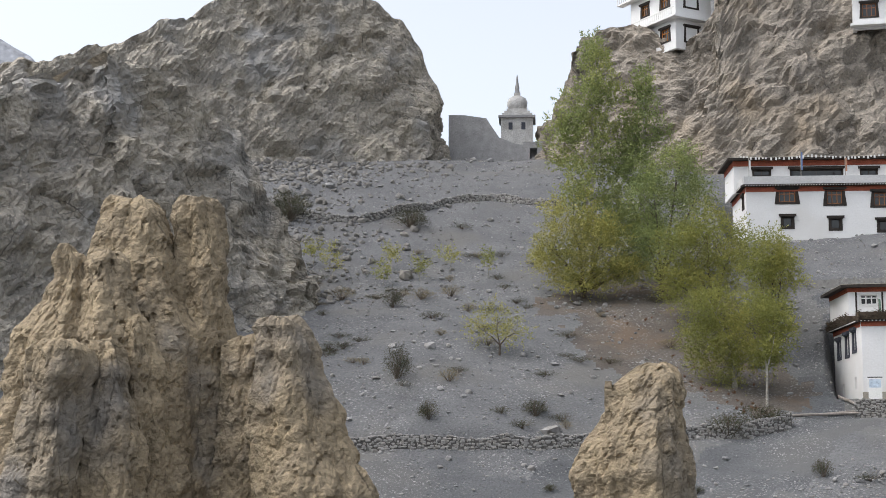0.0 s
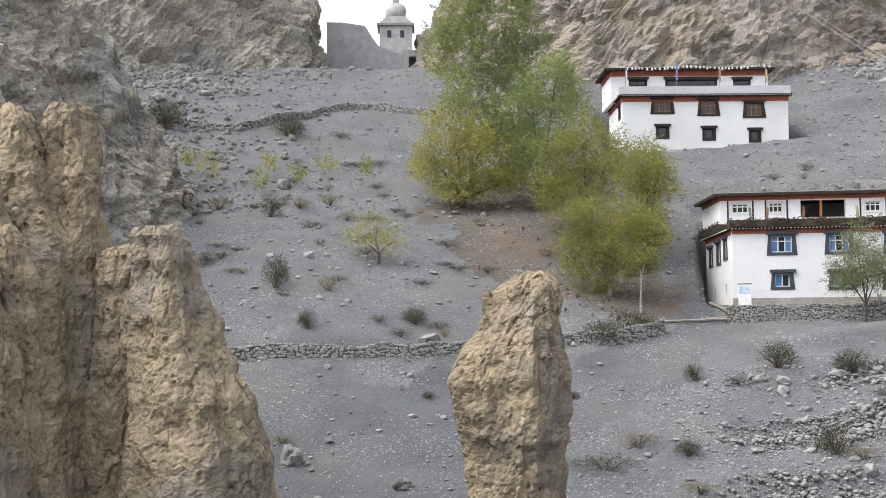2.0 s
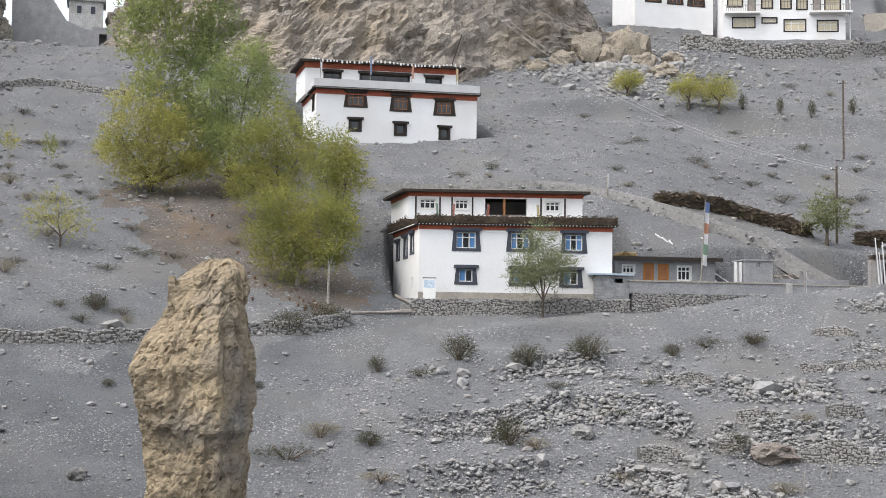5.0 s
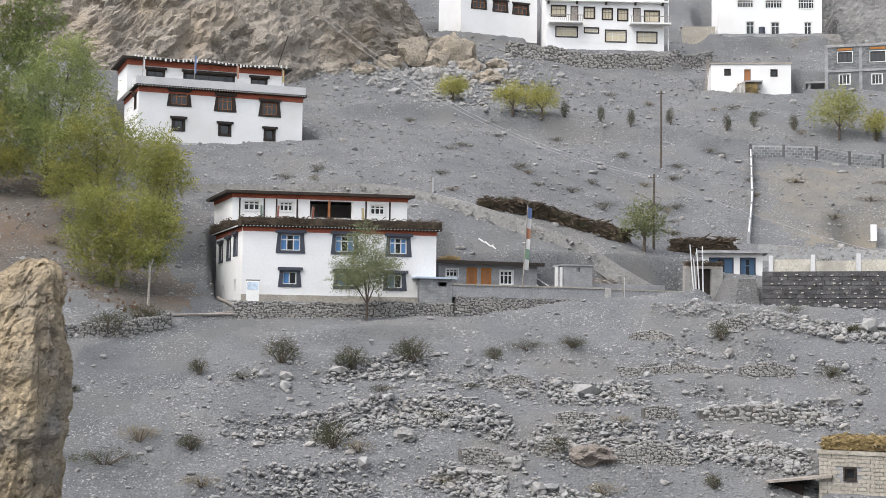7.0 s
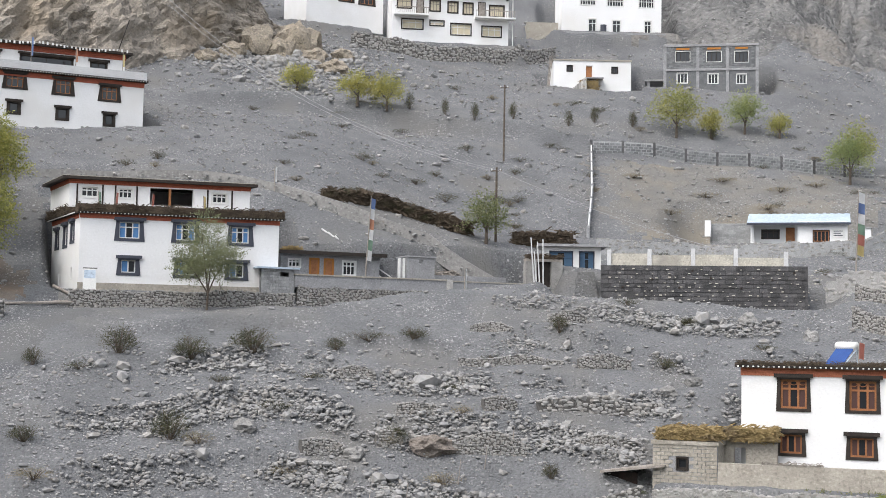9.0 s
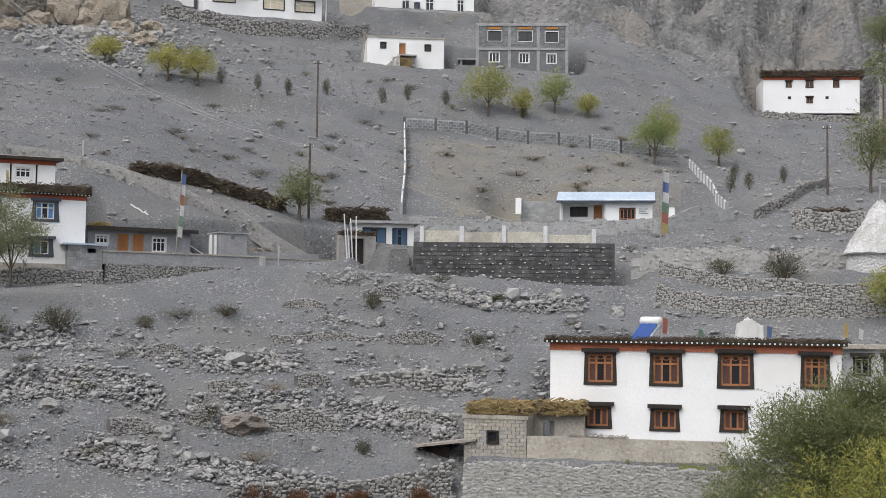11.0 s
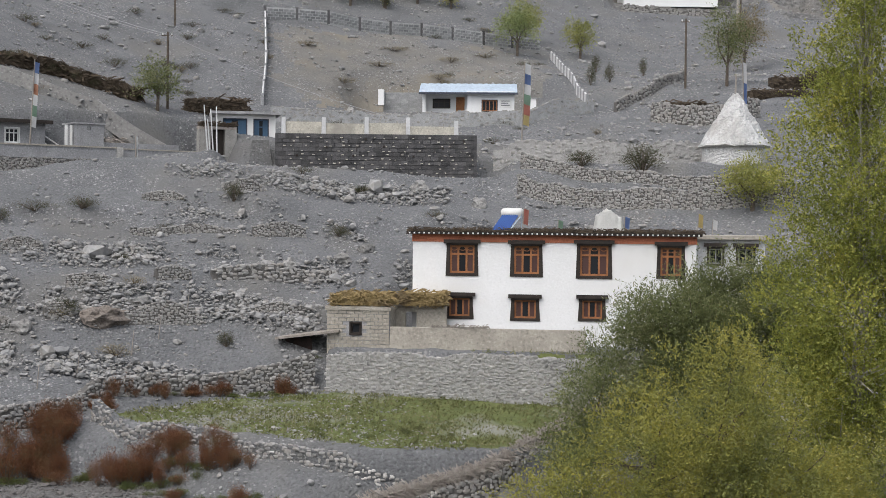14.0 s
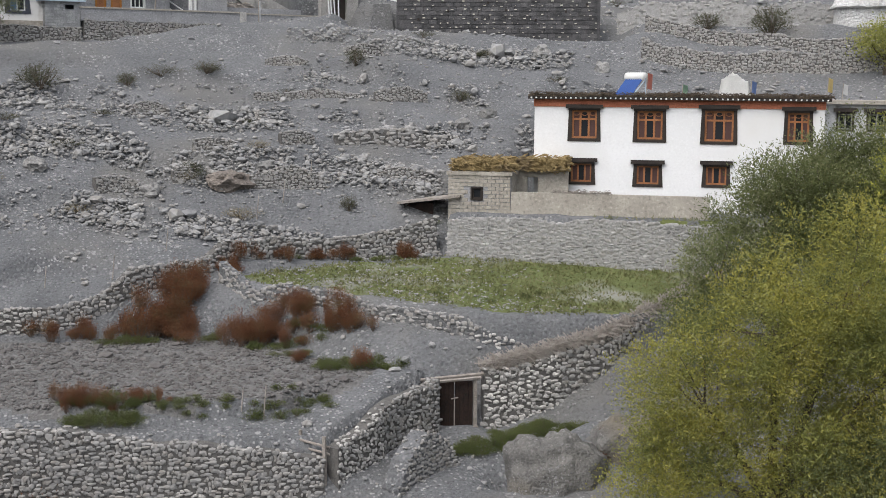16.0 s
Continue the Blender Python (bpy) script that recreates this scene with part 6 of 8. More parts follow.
dry_wall("farhouse_terrace", along(85.3, 169.8, -18.8, [(-0.5, -1.4), (6, -1.6), (13.5, -1.2)]), 1.0, 0.6, 0.5, "stone footing below the far white house", 20)


# stretches of field terraces that still stand
for i, (path, h) in enumerate([
        ([(1.4, 74.9), (2.5, 75.2), (3.7, 75.2)], 1.16),
        ([(9.4, 75.9), (11.4, 75.8), (13.4, 75.8)], 1.26),
        ([(6.7, 78.5), (7.8, 78.3), (9.0, 78.4)], 0.91),
        ([(11.5, 79.2), (12.4, 79.3), (13.4, 79.6)], 0.85),
        ([(14.7, 79.9), (18.3, 80.0), (22.0, 80.0)], 1.11),
        ([(16.3, 76.4), (17.7, 76.3), (19.1, 76.2)], 0.91),
        ([(10.9, 85.4), (14.1, 85.3), (17.2, 84.9)], 0.67),
        ([(18.0, 84.4), (19.6, 84.5), (21.2, 84.7)], 0.92),
        ([(12.2, 90.1), (13.6, 89.9), (14.8, 89.4)], 0.79),
        ([(17.2, 89.9), (18.4, 89.7), (19.6, 90.0)], 0.79),
        ([(3.8, 82.8), (4.8, 82.9), (5.8, 82.8)], 0.96),
        ([(5.4, 76.2), (6.1, 76.3), (6.8, 76.3)], 1.03),
        ([(9.8, 82.5), (10.7, 82.6), (11.6, 82.8)], 0.48),
]):
    dry_wall("terrace_face", path, h, 0.7, 0.21 if i != 4 else 0.38, "standing stretch of a dry-stone field terrace", 100 + i, heights=[h * 0.55, h, h * 0.6])


def panel_fence(path, height, bay, label, group, mat=M_BLOCK, post=M_DARKSTONE):
    """A block fence with posts, bay by bay, stepping with the ground."""
    p = np.array(path, float)
    run = np.concatenate([[0], np.cumsum(np.hypot(*np.diff(p, axis=0).T))])
    n = int(run[-1] / bay)
    f = new("block_fence")
    tagged(f, label, "fence", group)
    pts = [(float(np.interp(run[-1] * i / n, run, p[:, 0])), float(np.interp(run[-1] * i / n, run, p[:, 1]))) for i in range(n + 1)]
    zs = [ground_at(*q) for q in pts]
    for i in range(n):
        (x0, y0), (x1, y1) = pts[i], pts[i + 1]
        bm = bmesh.new()
        d = Vector((x1 - x0, y1 - y0, 0))
        s = Vector((-d.y, d.x, 0)).normalized() * 0.1
        s *= 0.6
        for k0, k1 in ((-0.4, height),):
            q = []
            for x, y, z in ((x0, y0, zs[i]), (x1, y1, zs[i + 1])):
                for k, o in ((k0, -1), (k1, -1), (k1, 1), (k0, 1)):
                    q.append(bm.verts.new((x + s.x * o, y + s.y * o, z + k)))
            for a in range(4):
                b = (a + 1) % 4
                bm.faces.new((q[a], q[b], q[4 + b], q[4 + a]))
            bm.faces.new(q[:4])
            bm.faces.new(q[4:][::-1])
        part("fence_panel", bm, mat, f)
        for c in range(6 if mat is M_BLOCK else 0):
            for v in range(4):
                k = (c + 0.5 * (v % 2)) / 6
                if k + 0.15 < 1:
                    e = Vector((x0 + d.x * k, y0 + d.y * k, zs[i] + (zs[i + 1] - zs[i]) * k + 0.06 + 0.27 * v))
                    bk = one(0.04, d.length / 6 - 0.04, -0.1, -0.04, 0, 0.21)
                    bk.transform(Matrix.Translation(e) @ Matrix.Rotation(math.atan2(d.y, d.x), 4, "Z"))
                    part("block", bk, M_DARKBLOCK, f)
        bm = bmesh.new()
        rod(bm, (x0, y0, zs[i] - 0.4), (x0, y0, zs[i] + height + 0.12), 0.17, n=4)
        part("fence_post", bm, post, f)
    return f


panel_fence([(31.4, 142.3), (45.2, 140.9), (54.3, 138.6), (60, 139)], 1.25, 3.0, "grey concrete block boundary fence with dark posts", "boundary fences")
panel_fence([(26.6, 121.4), (28.6, 129), (31.4, 142.3)], 0.9, 3.0, "pale boundary fence climbing the slope", "boundary fences", M_PARAPET, M_CEMENT)
panel_fence([(54.2, 114.8), (56.6, 123), (59.8, 135.5)], 0.9, 1.6, "white-capped boundary fence climbing the slope", "boundary fences", M_PARAPET, M_CEMENT)

# ---- loose stones over the slope ----
rs = np.random.RandomState(3)
N = 300000
azs, rrs = rs.uniform(-40, 36, N), 44 + 150 * rs.random_sample(N) ** 0.8
sx, sy = rrs * np.sin(np.radians(azs)), rrs * np.cos(np.radians(azs))
clump = 0.5 + 0.5 * rough_noise(sx / 7, sy / 7, 3, 50)
dens = 0.13 + 0.75 * np.clip(clump - 0.25, 0, 1) * ease(-16, 2, azs) * ease(60, 70, rrs) * (1 - 0.75 * ease(92, 104, rrs))
step_ = (rrs + 2.2 * wave(azs / 5, rrs / 30, 7)) / 5.6
step_ = step_ - np.floor(step_)
bare_ = np.clip(0.22 + 0.95 * ease(0.3, 0.75, step_) + 0.35 * wave(azs / 3, rrs / 4, 63), 0.12, 1)
dens = dens + 0.46 * bare_ * ease(60, 66, rrs) * (1 - ease(78, 92, rrs)) * ease(-12, -5, azs)
# swept ground: below the white house, beside the curved field wall, left of the terraces
swept = ease(84, 88, rrs + 2 * wave(azs / 2, rrs / 5, 64)) * (1 - ease(97, 99, rrs)) * (1 - ease(8, 11, azs)) * ease(-14, -12, azs)
swept = np.maximum(swept, ease(62, 64, rrs) * (1 - ease(68.5, 71.5, rrs + 1.2 * wave(azs / 2, rrs / 5, 65))) * (1 - ease(7, 9, azs)) * ease(-7, -5, azs))
ok = rs.random_sample(N) < dens * (1 - 0.88 * swept)
free = (in_polygon(sx, sy, UPPER_FIELD) > 0.3) & (in_polygon(sx, sy, LOWER_FIELD) > 0.5)
for poly, *_ in PADS[4:]:
    free &= in_polygon(sx, sy, poly) > 0.4
ok &= free
sx, sy, rr_, az_ = sx[ok], sy[ok], rrs[ok], azs[ok]
half = 0.042 * np.exp(rs.normal(0, 0.6, len(sx))) * (0.8 + rr_ / 230)
sz_ = np.stack([half * rs.uniform(0.8, 1.5, len(half)), half * rs.uniform(0.8, 1.4, len(half)), half * rs.uniform(0.5, 1.0, len(half))], 1)
loose = many_stones("scattered_stones", np.stack([sx, sy, land(sx, sy) + half * 0.25], 1), sz_, rs.uniform(0, 6.28, len(sx)), M_STONES, rs)
tagged(loose, "countless loose grey and buff stones scattered over the slope", "stones", kind="stuff")

# rows of tumbled stone along the old terraces
N = 300000
azs, rrs = rs.uniform(-9, 27, N), rs.uniform(66, 97, N)
sx, sy = rrs * np.sin(np.radians(azs)), rrs * np.cos(np.radians(azs))
q = (rrs + 2.2 * wave(azs / 5, rrs / 30, 7)) / 5.6
saw = q - np.floor(q)
lip = ease(0.45, 0.74, saw) * (1 - ease(0.97, 1.0, saw))
patch = 0.5 + 0.5 * wave(azs / 1.9, np.floor(q) * 3.7, 61) + 0.25 * wave(azs / 0.5, rrs, 62)
ok = (rs.random_sample(N) < 0.46 * lip * ease(0.22, 0.62, patch) * ease(-9, -3, azs) * ease(69, 71.5, rrs) * (1 - (1 - ease(8, 11, azs)) * ease(84, 88, rrs)))
for poly, *_ in PADS:
    ok &= in_polygon(sx, sy, poly) > 0.5
sx, sy = sx[ok], sy[ok]
half = 0.056 * np.exp(rs.normal(0, 0.5, len(sx)))
sz_ = np.stack([half * rs.uniform(0.9, 1.5, len(half)), half * rs.uniform(0.8, 1.3, len(half)), half * rs.uniform(0.6, 1.0, len(half))], 1)
rows_ = many_stones("terrace_rubble", np.stack([sx, sy, land(sx, sy) + half * 0.5 + rs.uniform(0, 0.22, len(sx))], 1), sz_, rs.uniform(0, 6.28, len(sx)), M_STONES, rs)
tagged(rows_, "tumbled rubble rows along the ruined field terraces", "stones", kind="stuff")


def boulder(x, y, w, d, h, seed, mat=M_BOULDER, label="large weathered boulder half sunk in the scree"):
    bm = bmesh.new()
    bmesh.ops.create_icosphere(bm, subdivisions=3, radius=1)
    for v in bm.verts:
        k = 1 + 0.42 * crumble(v.co * 1.0 + Vector((seed * 3.1, 0, 0)), 0.7, 4)
        v.co = Vector((v.co.x * w * k, v.co.y * d * k, v.co.z * h * k))
    o = part("boulder", bm, mat)
    o.location = (x, y, ground_at(x, y) + 0.25 * h)
    return tagged(o, label, "boulder", "boulders on the slope")


for i, (x, y, w, h) in enumerate([(-2.7, 163.5, 2.2, 2.4), (1.6, 164.8, 2.6, 2.8), (-0.4, 163.0, 1.6, 1.7), (5.6, 158, 1.6, 1.0), (-8.2, 158, 1.4, 0.9), (3.6, 161.5, 1.4, 1.1), (-5.6, 161.0, 1.5, 1.2), (6.8, 163, 1.3, 1.0)]):
    boulder(x, y, w, w * 0.9, h, i, M_FALLROCK, "tan boulder in the rockfall below the terrace")
M_OUTCROP = material("brown_earthy_rock", (0.15, 0.13, 0.115), (0.22, 0.19, 0.165), 0.8, 1.0, 0.8, 0.12, cracks=0.8)
boulder(8.4, 76.1, 1.3, 1.0, 0.55, 77, M_OUTCROP, "brown earthy outcrop among the terraces")
for i, (x, y, w, h) in enumerate([(4.2, 74.9, 0.55, 0.45), (-1.4, 76.0, 0.6, 0.5), (17.6, 80.6, 0.5, 0.4), (19.4, 81.0, 0.6, 0.45), (22.6, 81.0, 0.5, 0.4), (30.6, 90.8, 0.6, 0.5), (24.5, 82.5, 0.55, 0.4), (6.6, 76.4, 0.5, 0.4), (-31.6, 67.2, 0.6, 0.7), (-25.2, 66.2, 0.5, 0.4), (10.4, 76.9, 0.6, 0.4), (33.6, 87.5, 0.5, 0.5)]):
    boulder(x, y, w, w * 0.85, h, 20 + i)

# broken blocks on the ramp between the crags
rt = np.random.RandomState(29)
ta, tr = np.radians(rt.uniform(-33, -23.6, 5200)), rt.uniform(112, 158, 5200)
keep = rt.random_sample(5200) < np.clip(0.75 * ease(-25, -31.5, np.degrees(ta)) + 0.35 * ease(146, 156, tr), 0.06, 1)
ta, tr = ta[keep], tr[keep]
half = 0.11 * np.exp(rt.normal(0, 0.62, len(ta)))
tx_, ty_ = tr * np.sin(ta), tr * np.cos(ta)
M_TALUS = island_material("talus_blocks", [(0.13, 0.128, 0.125), (0.18, 0.173, 0.162), (0.24, 0.225, 0.20), (0.20, 0.20, 0.20)])
talus = many_stones("talus_blocks", np.stack([tx_, ty_, land(tx_, ty_) + half * 0.3], 1), np.stack([half * 1.4, half, half * 0.95], 1), rt.uniform(0, 6, len(ta)), M_TALUS, rt)
tagged(talus, "broken grey-brown blocks fallen below the crags", "stones", kind="stuff")

M_EARTHBANK = material("eroded_earth", (0.12, 0.116, 0.11), (0.185, 0.178, 0.166), 1.2, 1.0, 0.9, 0.1, stain=(0.17, 0.15, 0.12), pebbles=0.06)


def earth_bank(x, y, z, w, d, h, seed, label):
    """A rain-worn hump of earth with a runnelled face."""
    bm = bmesh.new()
    bmesh.ops.create_icosphere(bm, subdivisions=5, radius=1)
    for v in bm.verts:
        p = v.co.copy()
        k = 1 + 0.22 * noise.fractal((p.x * 1.6 + seed, p.y * 1.6, p.z * 0.8), 1.0, 2.0, 5) - 0.1 * max(0.0, noise.noise((p.x * 5 + seed, p.y * 5, p.z * 0.9)))
        v.co = Vector((p.x * w * k, p.y * d * k, math.copysign(abs(p.z) ** 0.7, p.z) * h * k))
    o = part("earth_bank", bm, M_EARTHBANK, smooth=True)
    o.location = (x, y, z)
    return tagged(o, label, "earth bank")


earth_bank(17.3, 48.9, -14.8, 2.1, 1.4, 2.1, 3.0, "eroded grey earth bank beside the gate path")
earth_bank(20.6, 50.0, -14.2, 2.0, 1.3, 1.9, 8.0, "eroded grey earth bank under the willow")

# rockfall below the guest house, clods on the lower field
rk2 = np.random.RandomState(19)
bx, by = rk2.normal(0.5, 6.0, 2600), rk2.normal(161, 5.5, 2600)
half = 0.13 * np.exp(rk2.normal(0, 0.6, 2600))
fall = many_stones("rockfall_stones", np.stack([bx, by, land(bx, by) + half * 0.3], 1), np.stack([half * 1.3, half, half * 0.9], 1), rk2.uniform(0, 6, 2600), M_STONES, rk2)
tagged(fall, "fallen pale rock fragments below the guest house", "stones", kind="stuff")
bx, by = rk2.uniform(-12, 13, 9000), rk2.uniform(52, 65, 9000)
keep = in_polygon(bx, by, LOWER_FIELD) < -0.3
bx, by = bx[keep], by[keep]
half = 0.045 * np.exp(rk2.normal(0, 0.45, len(bx)))
clods = many_stones("soil_clods", np.stack([bx, by, land(bx, by) + half * 0.2], 1), np.stack([half * 1.3, half, half * 0.7], 1), rk2.uniform(0, 6, len(bx)), M_CLODS, rk2)
tagged(clods, "dark clods of ploughed earth on the lower field", "soil", kind="stuff")


# ---- the courtyard, the grey annexe and the gate house ----
def courtyard():
    m = pose(1.15, 99.0, 3.2, 0, 0, 16.1)
    w = thing("courtyard_wall", m, "grey cement-plastered courtyard wall on a rubble footing", "wall")
    part("wall_body", one(0.0, 11.6, -0.2, 0.2, 0.9, 1.72), M_CEMENT, w)
    part("wall_body", one(11.6, 18.1, 0.3, 0.7, 0.2, 1.7), M_CEMENT, w)
    part("coping", one(-0.05, 11.7, -0.27, 0.27, 1.72, 1.82), M_MUD, w)
    part("coping", one(11.65, 18.1, 0.25, 0.75, 1.7, 1.78), M_MUD, w)
    part("pier", one(11.3, 11.75, -0.3, 0.3, -0.2, 1.82), M_STONE, w)
    part("inner_wall", one(11.0, 17.5, 3.0, 3.3, 1.0, 2.3), M_CEMENT, w)
    hut = thing("block_hut", m @ pose(-2.7, -0.1, 0), "small grey cement-block hut with flat tin roof", "hut")
    block_course_wall("block_hut", None, 0.35, 2.7, 0, 0.25, -0.3, 2.1, [(1.7, 2.3, 1.6, 1.9)], M_BLOCK, 0.4, 0.2, "", "", parent=hut)
    part("side_wall", pierced(-2.4, 0, -0.3, 2.1, 0, 0.2, [(-1.3, -0.5, 0, 1.7)]), M_CEMENT, hut).matrix_local = pose(0.35, 0, 0, 0, 0, -90)
    part("side_wall", one(2.5, 2.7, 0.25, 2.4, -0.3, 2.1), M_CEMENT, hut)
    part("back_wall", one(0.35, 2.5, 2.2, 2.4, -0.3, 2.1), M_CEMENT, hut)
    part("roof", one(0.0, 3.0, -0.25, 2.7, 2.1, 2.22), M_METAL, hut, "flat tin roof")
    a = thing("grey_annexe", m @ pose(0.2, 4.0, 0), "low grey annexe with orange double door and barred windows", "house")
    q = [(0.5, 1.5, 2.45, 3.15), (2.1, 2.9, 1.6, 3.25), (3.2, 4.0, 1.6, 3.25), (4.6, 5.7, 2.0, 3.15)]
    part("front_wall", pierced(0, 7.5, 0, 3.5, 0, 0.3, q), M_CEMENT, a)
    part("side_wall", one(7.2, 7.5, 0.3, 4.5, 0, 3.5), M_CEMENT, a)
    part("side_wall", one(0, 0.3, 0.3, 4.5, 0, 3.5), M_CEMENT, a)
    part("back_wall", one(0.3, 7.2, 4.2, 4.5, 0, 3.5), M_CEMENT, a)
    part("roof", one(-0.3, 7.9, -0.5, 4.8, 3.5, 3.68), M_MUD, a)
    part("roof_edge", one(-0.3, 7.9, -0.55, -0.5, 3.44, 3.7), M_DARK, a)
    for k in (0, 3):
        window(a, *q[k], trim=M_PANEWHITE, frame_mat=M_PANEWHITE, flare=0, border=0.08, lintel=False, panes=(3, 2))
    for k in (1, 2):
        d = part("door", one(q[k][0], q[k][1], 0.05, 0.12, 1.6, 3.25), M_ORANGE, a, "orange painted door")
        part("door_panel", one(q[k][0] + 0.15, q[k][1] - 0.15, 0.02, 0.05, 1.75, 3.1), M_WOOD, d)
    part("roof_stones", brush(0.2, 1.5, 0, 1.2, 3.68, 3.95, 71, 0.1), M_STRAW, a)["kind"] = "stuff"
    o = thing("outhouse", m @ pose(8.1, 1.0, 1.3), "square cement outhouse with open white doorway", "outhouse")
    part("body", pierced(0.6, 2.75, 0, 2.1, 0, 0.2, [(1.5, 1.8, 1.7, 1.95)]), M_CEMENT, o)
    part("body_side", one(2.55, 2.75, 0.2, 2, 0, 2.1), M_CEMENT, o)
    part("body_side", one(0.6, 0.8, 0.2, 2, 0, 2.1), M_CEMENT, o)
    part("roof", one(0.5, 2.85, -0.1, 2.1, 2.1, 2.2), M_CEMENT, o)
    for u in (0.0, 0.35):
        part("door_post", one(u, u + 0.14, 0.1, 0.25, 0, 2.0), M_PANEWHITE, o)
    wood = thing("woodpile", m @ pose(11.2, 5.0, 2.3), "stacked firewood behind the courtyard wall", "firewood")
    part("brushwood", brush(0, 4.2, 0, 1.2, -0.6, 0.35, 72, 0.16), M_TIMBER, wood)
    heap = thing("woodpile", pose(18.6, 113.2, ground_at(18.6, 113.2), 0, 0, -5), "dark stacked brushwood on the slope", "firewood")
    part("brushwood", brush(0, 5.0, 0, 1.0, -0.2, 1.0, 73, 0.2), M_THATCH, heap)


    for x, y, turn, run, h, lab in ((57.6, 107.2, -12, 4.6, 1.1, "dark stacked brushwood beside the stone pen"), (64.5, 104.5, -4, 6.5, 1.0, "dark brushwood fence behind the chorten"), (69.0, 108.6, -10, 7.0, 1.1, "dark brushwood heap on the slope"), (74.5, 111.5, -20, 6.0, 1.2, "long stack of dark brushwood")):
        heap = thing("woodpile", pose(x, y, ground_at(x, y), 0, 0, turn), lab, "firewood", "brushwood stacks")
        part("brushwood", brush(0, run, 0, 1.1, -0.6, h, int(x), 0.2), M_THATCH, heap)


courtyard()


def gate_house():
    m = pose(18.2, 103.6, 4.1, 0, 0, 6)
    t = thing("gateway", m, "stone gateway with dark doorway beside the blue-windowed kiosk", "gate")
    part("pier", one(-0.1, 0.75, 0, 0.7, -0.8, 2.5), M_STONE, t)
    part("pier", one(1.85, 2.7, 0, 0.7, -0.8, 2.5), M_STONE, t)
    part("lintel", one(-0.1, 2.7, 0, 0.7, 2.5, 2.7), M_TIMBER, t)
    # a near-black slab closes the opening and paints the doorway's shade
    part("door", one(0.75, 1.85, 0.4, 0.5, -0.6, 2.5), M_DARK, t, "dark slab painted as the shade of the open doorway")
    part("brush_top", brush(-0.1, 2.7, 0, 0.7, 2.7, 3.0, 81, 0.1), M_THATCH, t)
    k = thing("kiosk", pose(19.6, 106.2, 5.6, 0, 0, -8), "white flat-roofed kiosk with blue framed windows", "kiosk")
    q = [(0.7, 2.5, 0.5, 2.0), (2.95, 4.1, 0.2, 2.0)]
    part("front_wall", pierced(0.3, 4.6, -0.8, 2.3, 0, 0.2, q), M_WHITE, k)
    part("side_wall", one(4.4, 4.6, 0.2, 2.5, -0.8, 2.3), M_WHITE, k)
    part("side_wall", one(0.3, 0.5, 0.2, 2.5, -0.8, 2.3), M_WHITE, k)
    part("back_wall", one(0.5, 4.4, 2.3, 2.5, -0.8, 2.3), M_WHITE, k)
    part("roof", one(-0.2, 5.0, -0.5, 2.8, 2.3, 2.5), M_CEMENT, k)
    for a in q:
        window(k, *a, trim=M_SLATE, frame_mat=M_KIOSK, curtain=M_KIOSK, flare=0, border=0.08, lintel=False)
    pl = thing("pole_bundle", pose(18.6, 102.6, 4.0), "bundle of peeled white poles leaning at the gateway", "poles")
    rnd = random.Random(6)
    for i in range(4):
        part("pole", rod(bmesh.new(), (0.1 + 0.18 * i, 0, -1.0), (-0.35 + 0.32 * i + rnd.uniform(-0.1, 0.1), 0.3, rnd.uniform(2.8, 4.6)), 0.065, 0.04), M_PARAPET, pl)


gate_house()


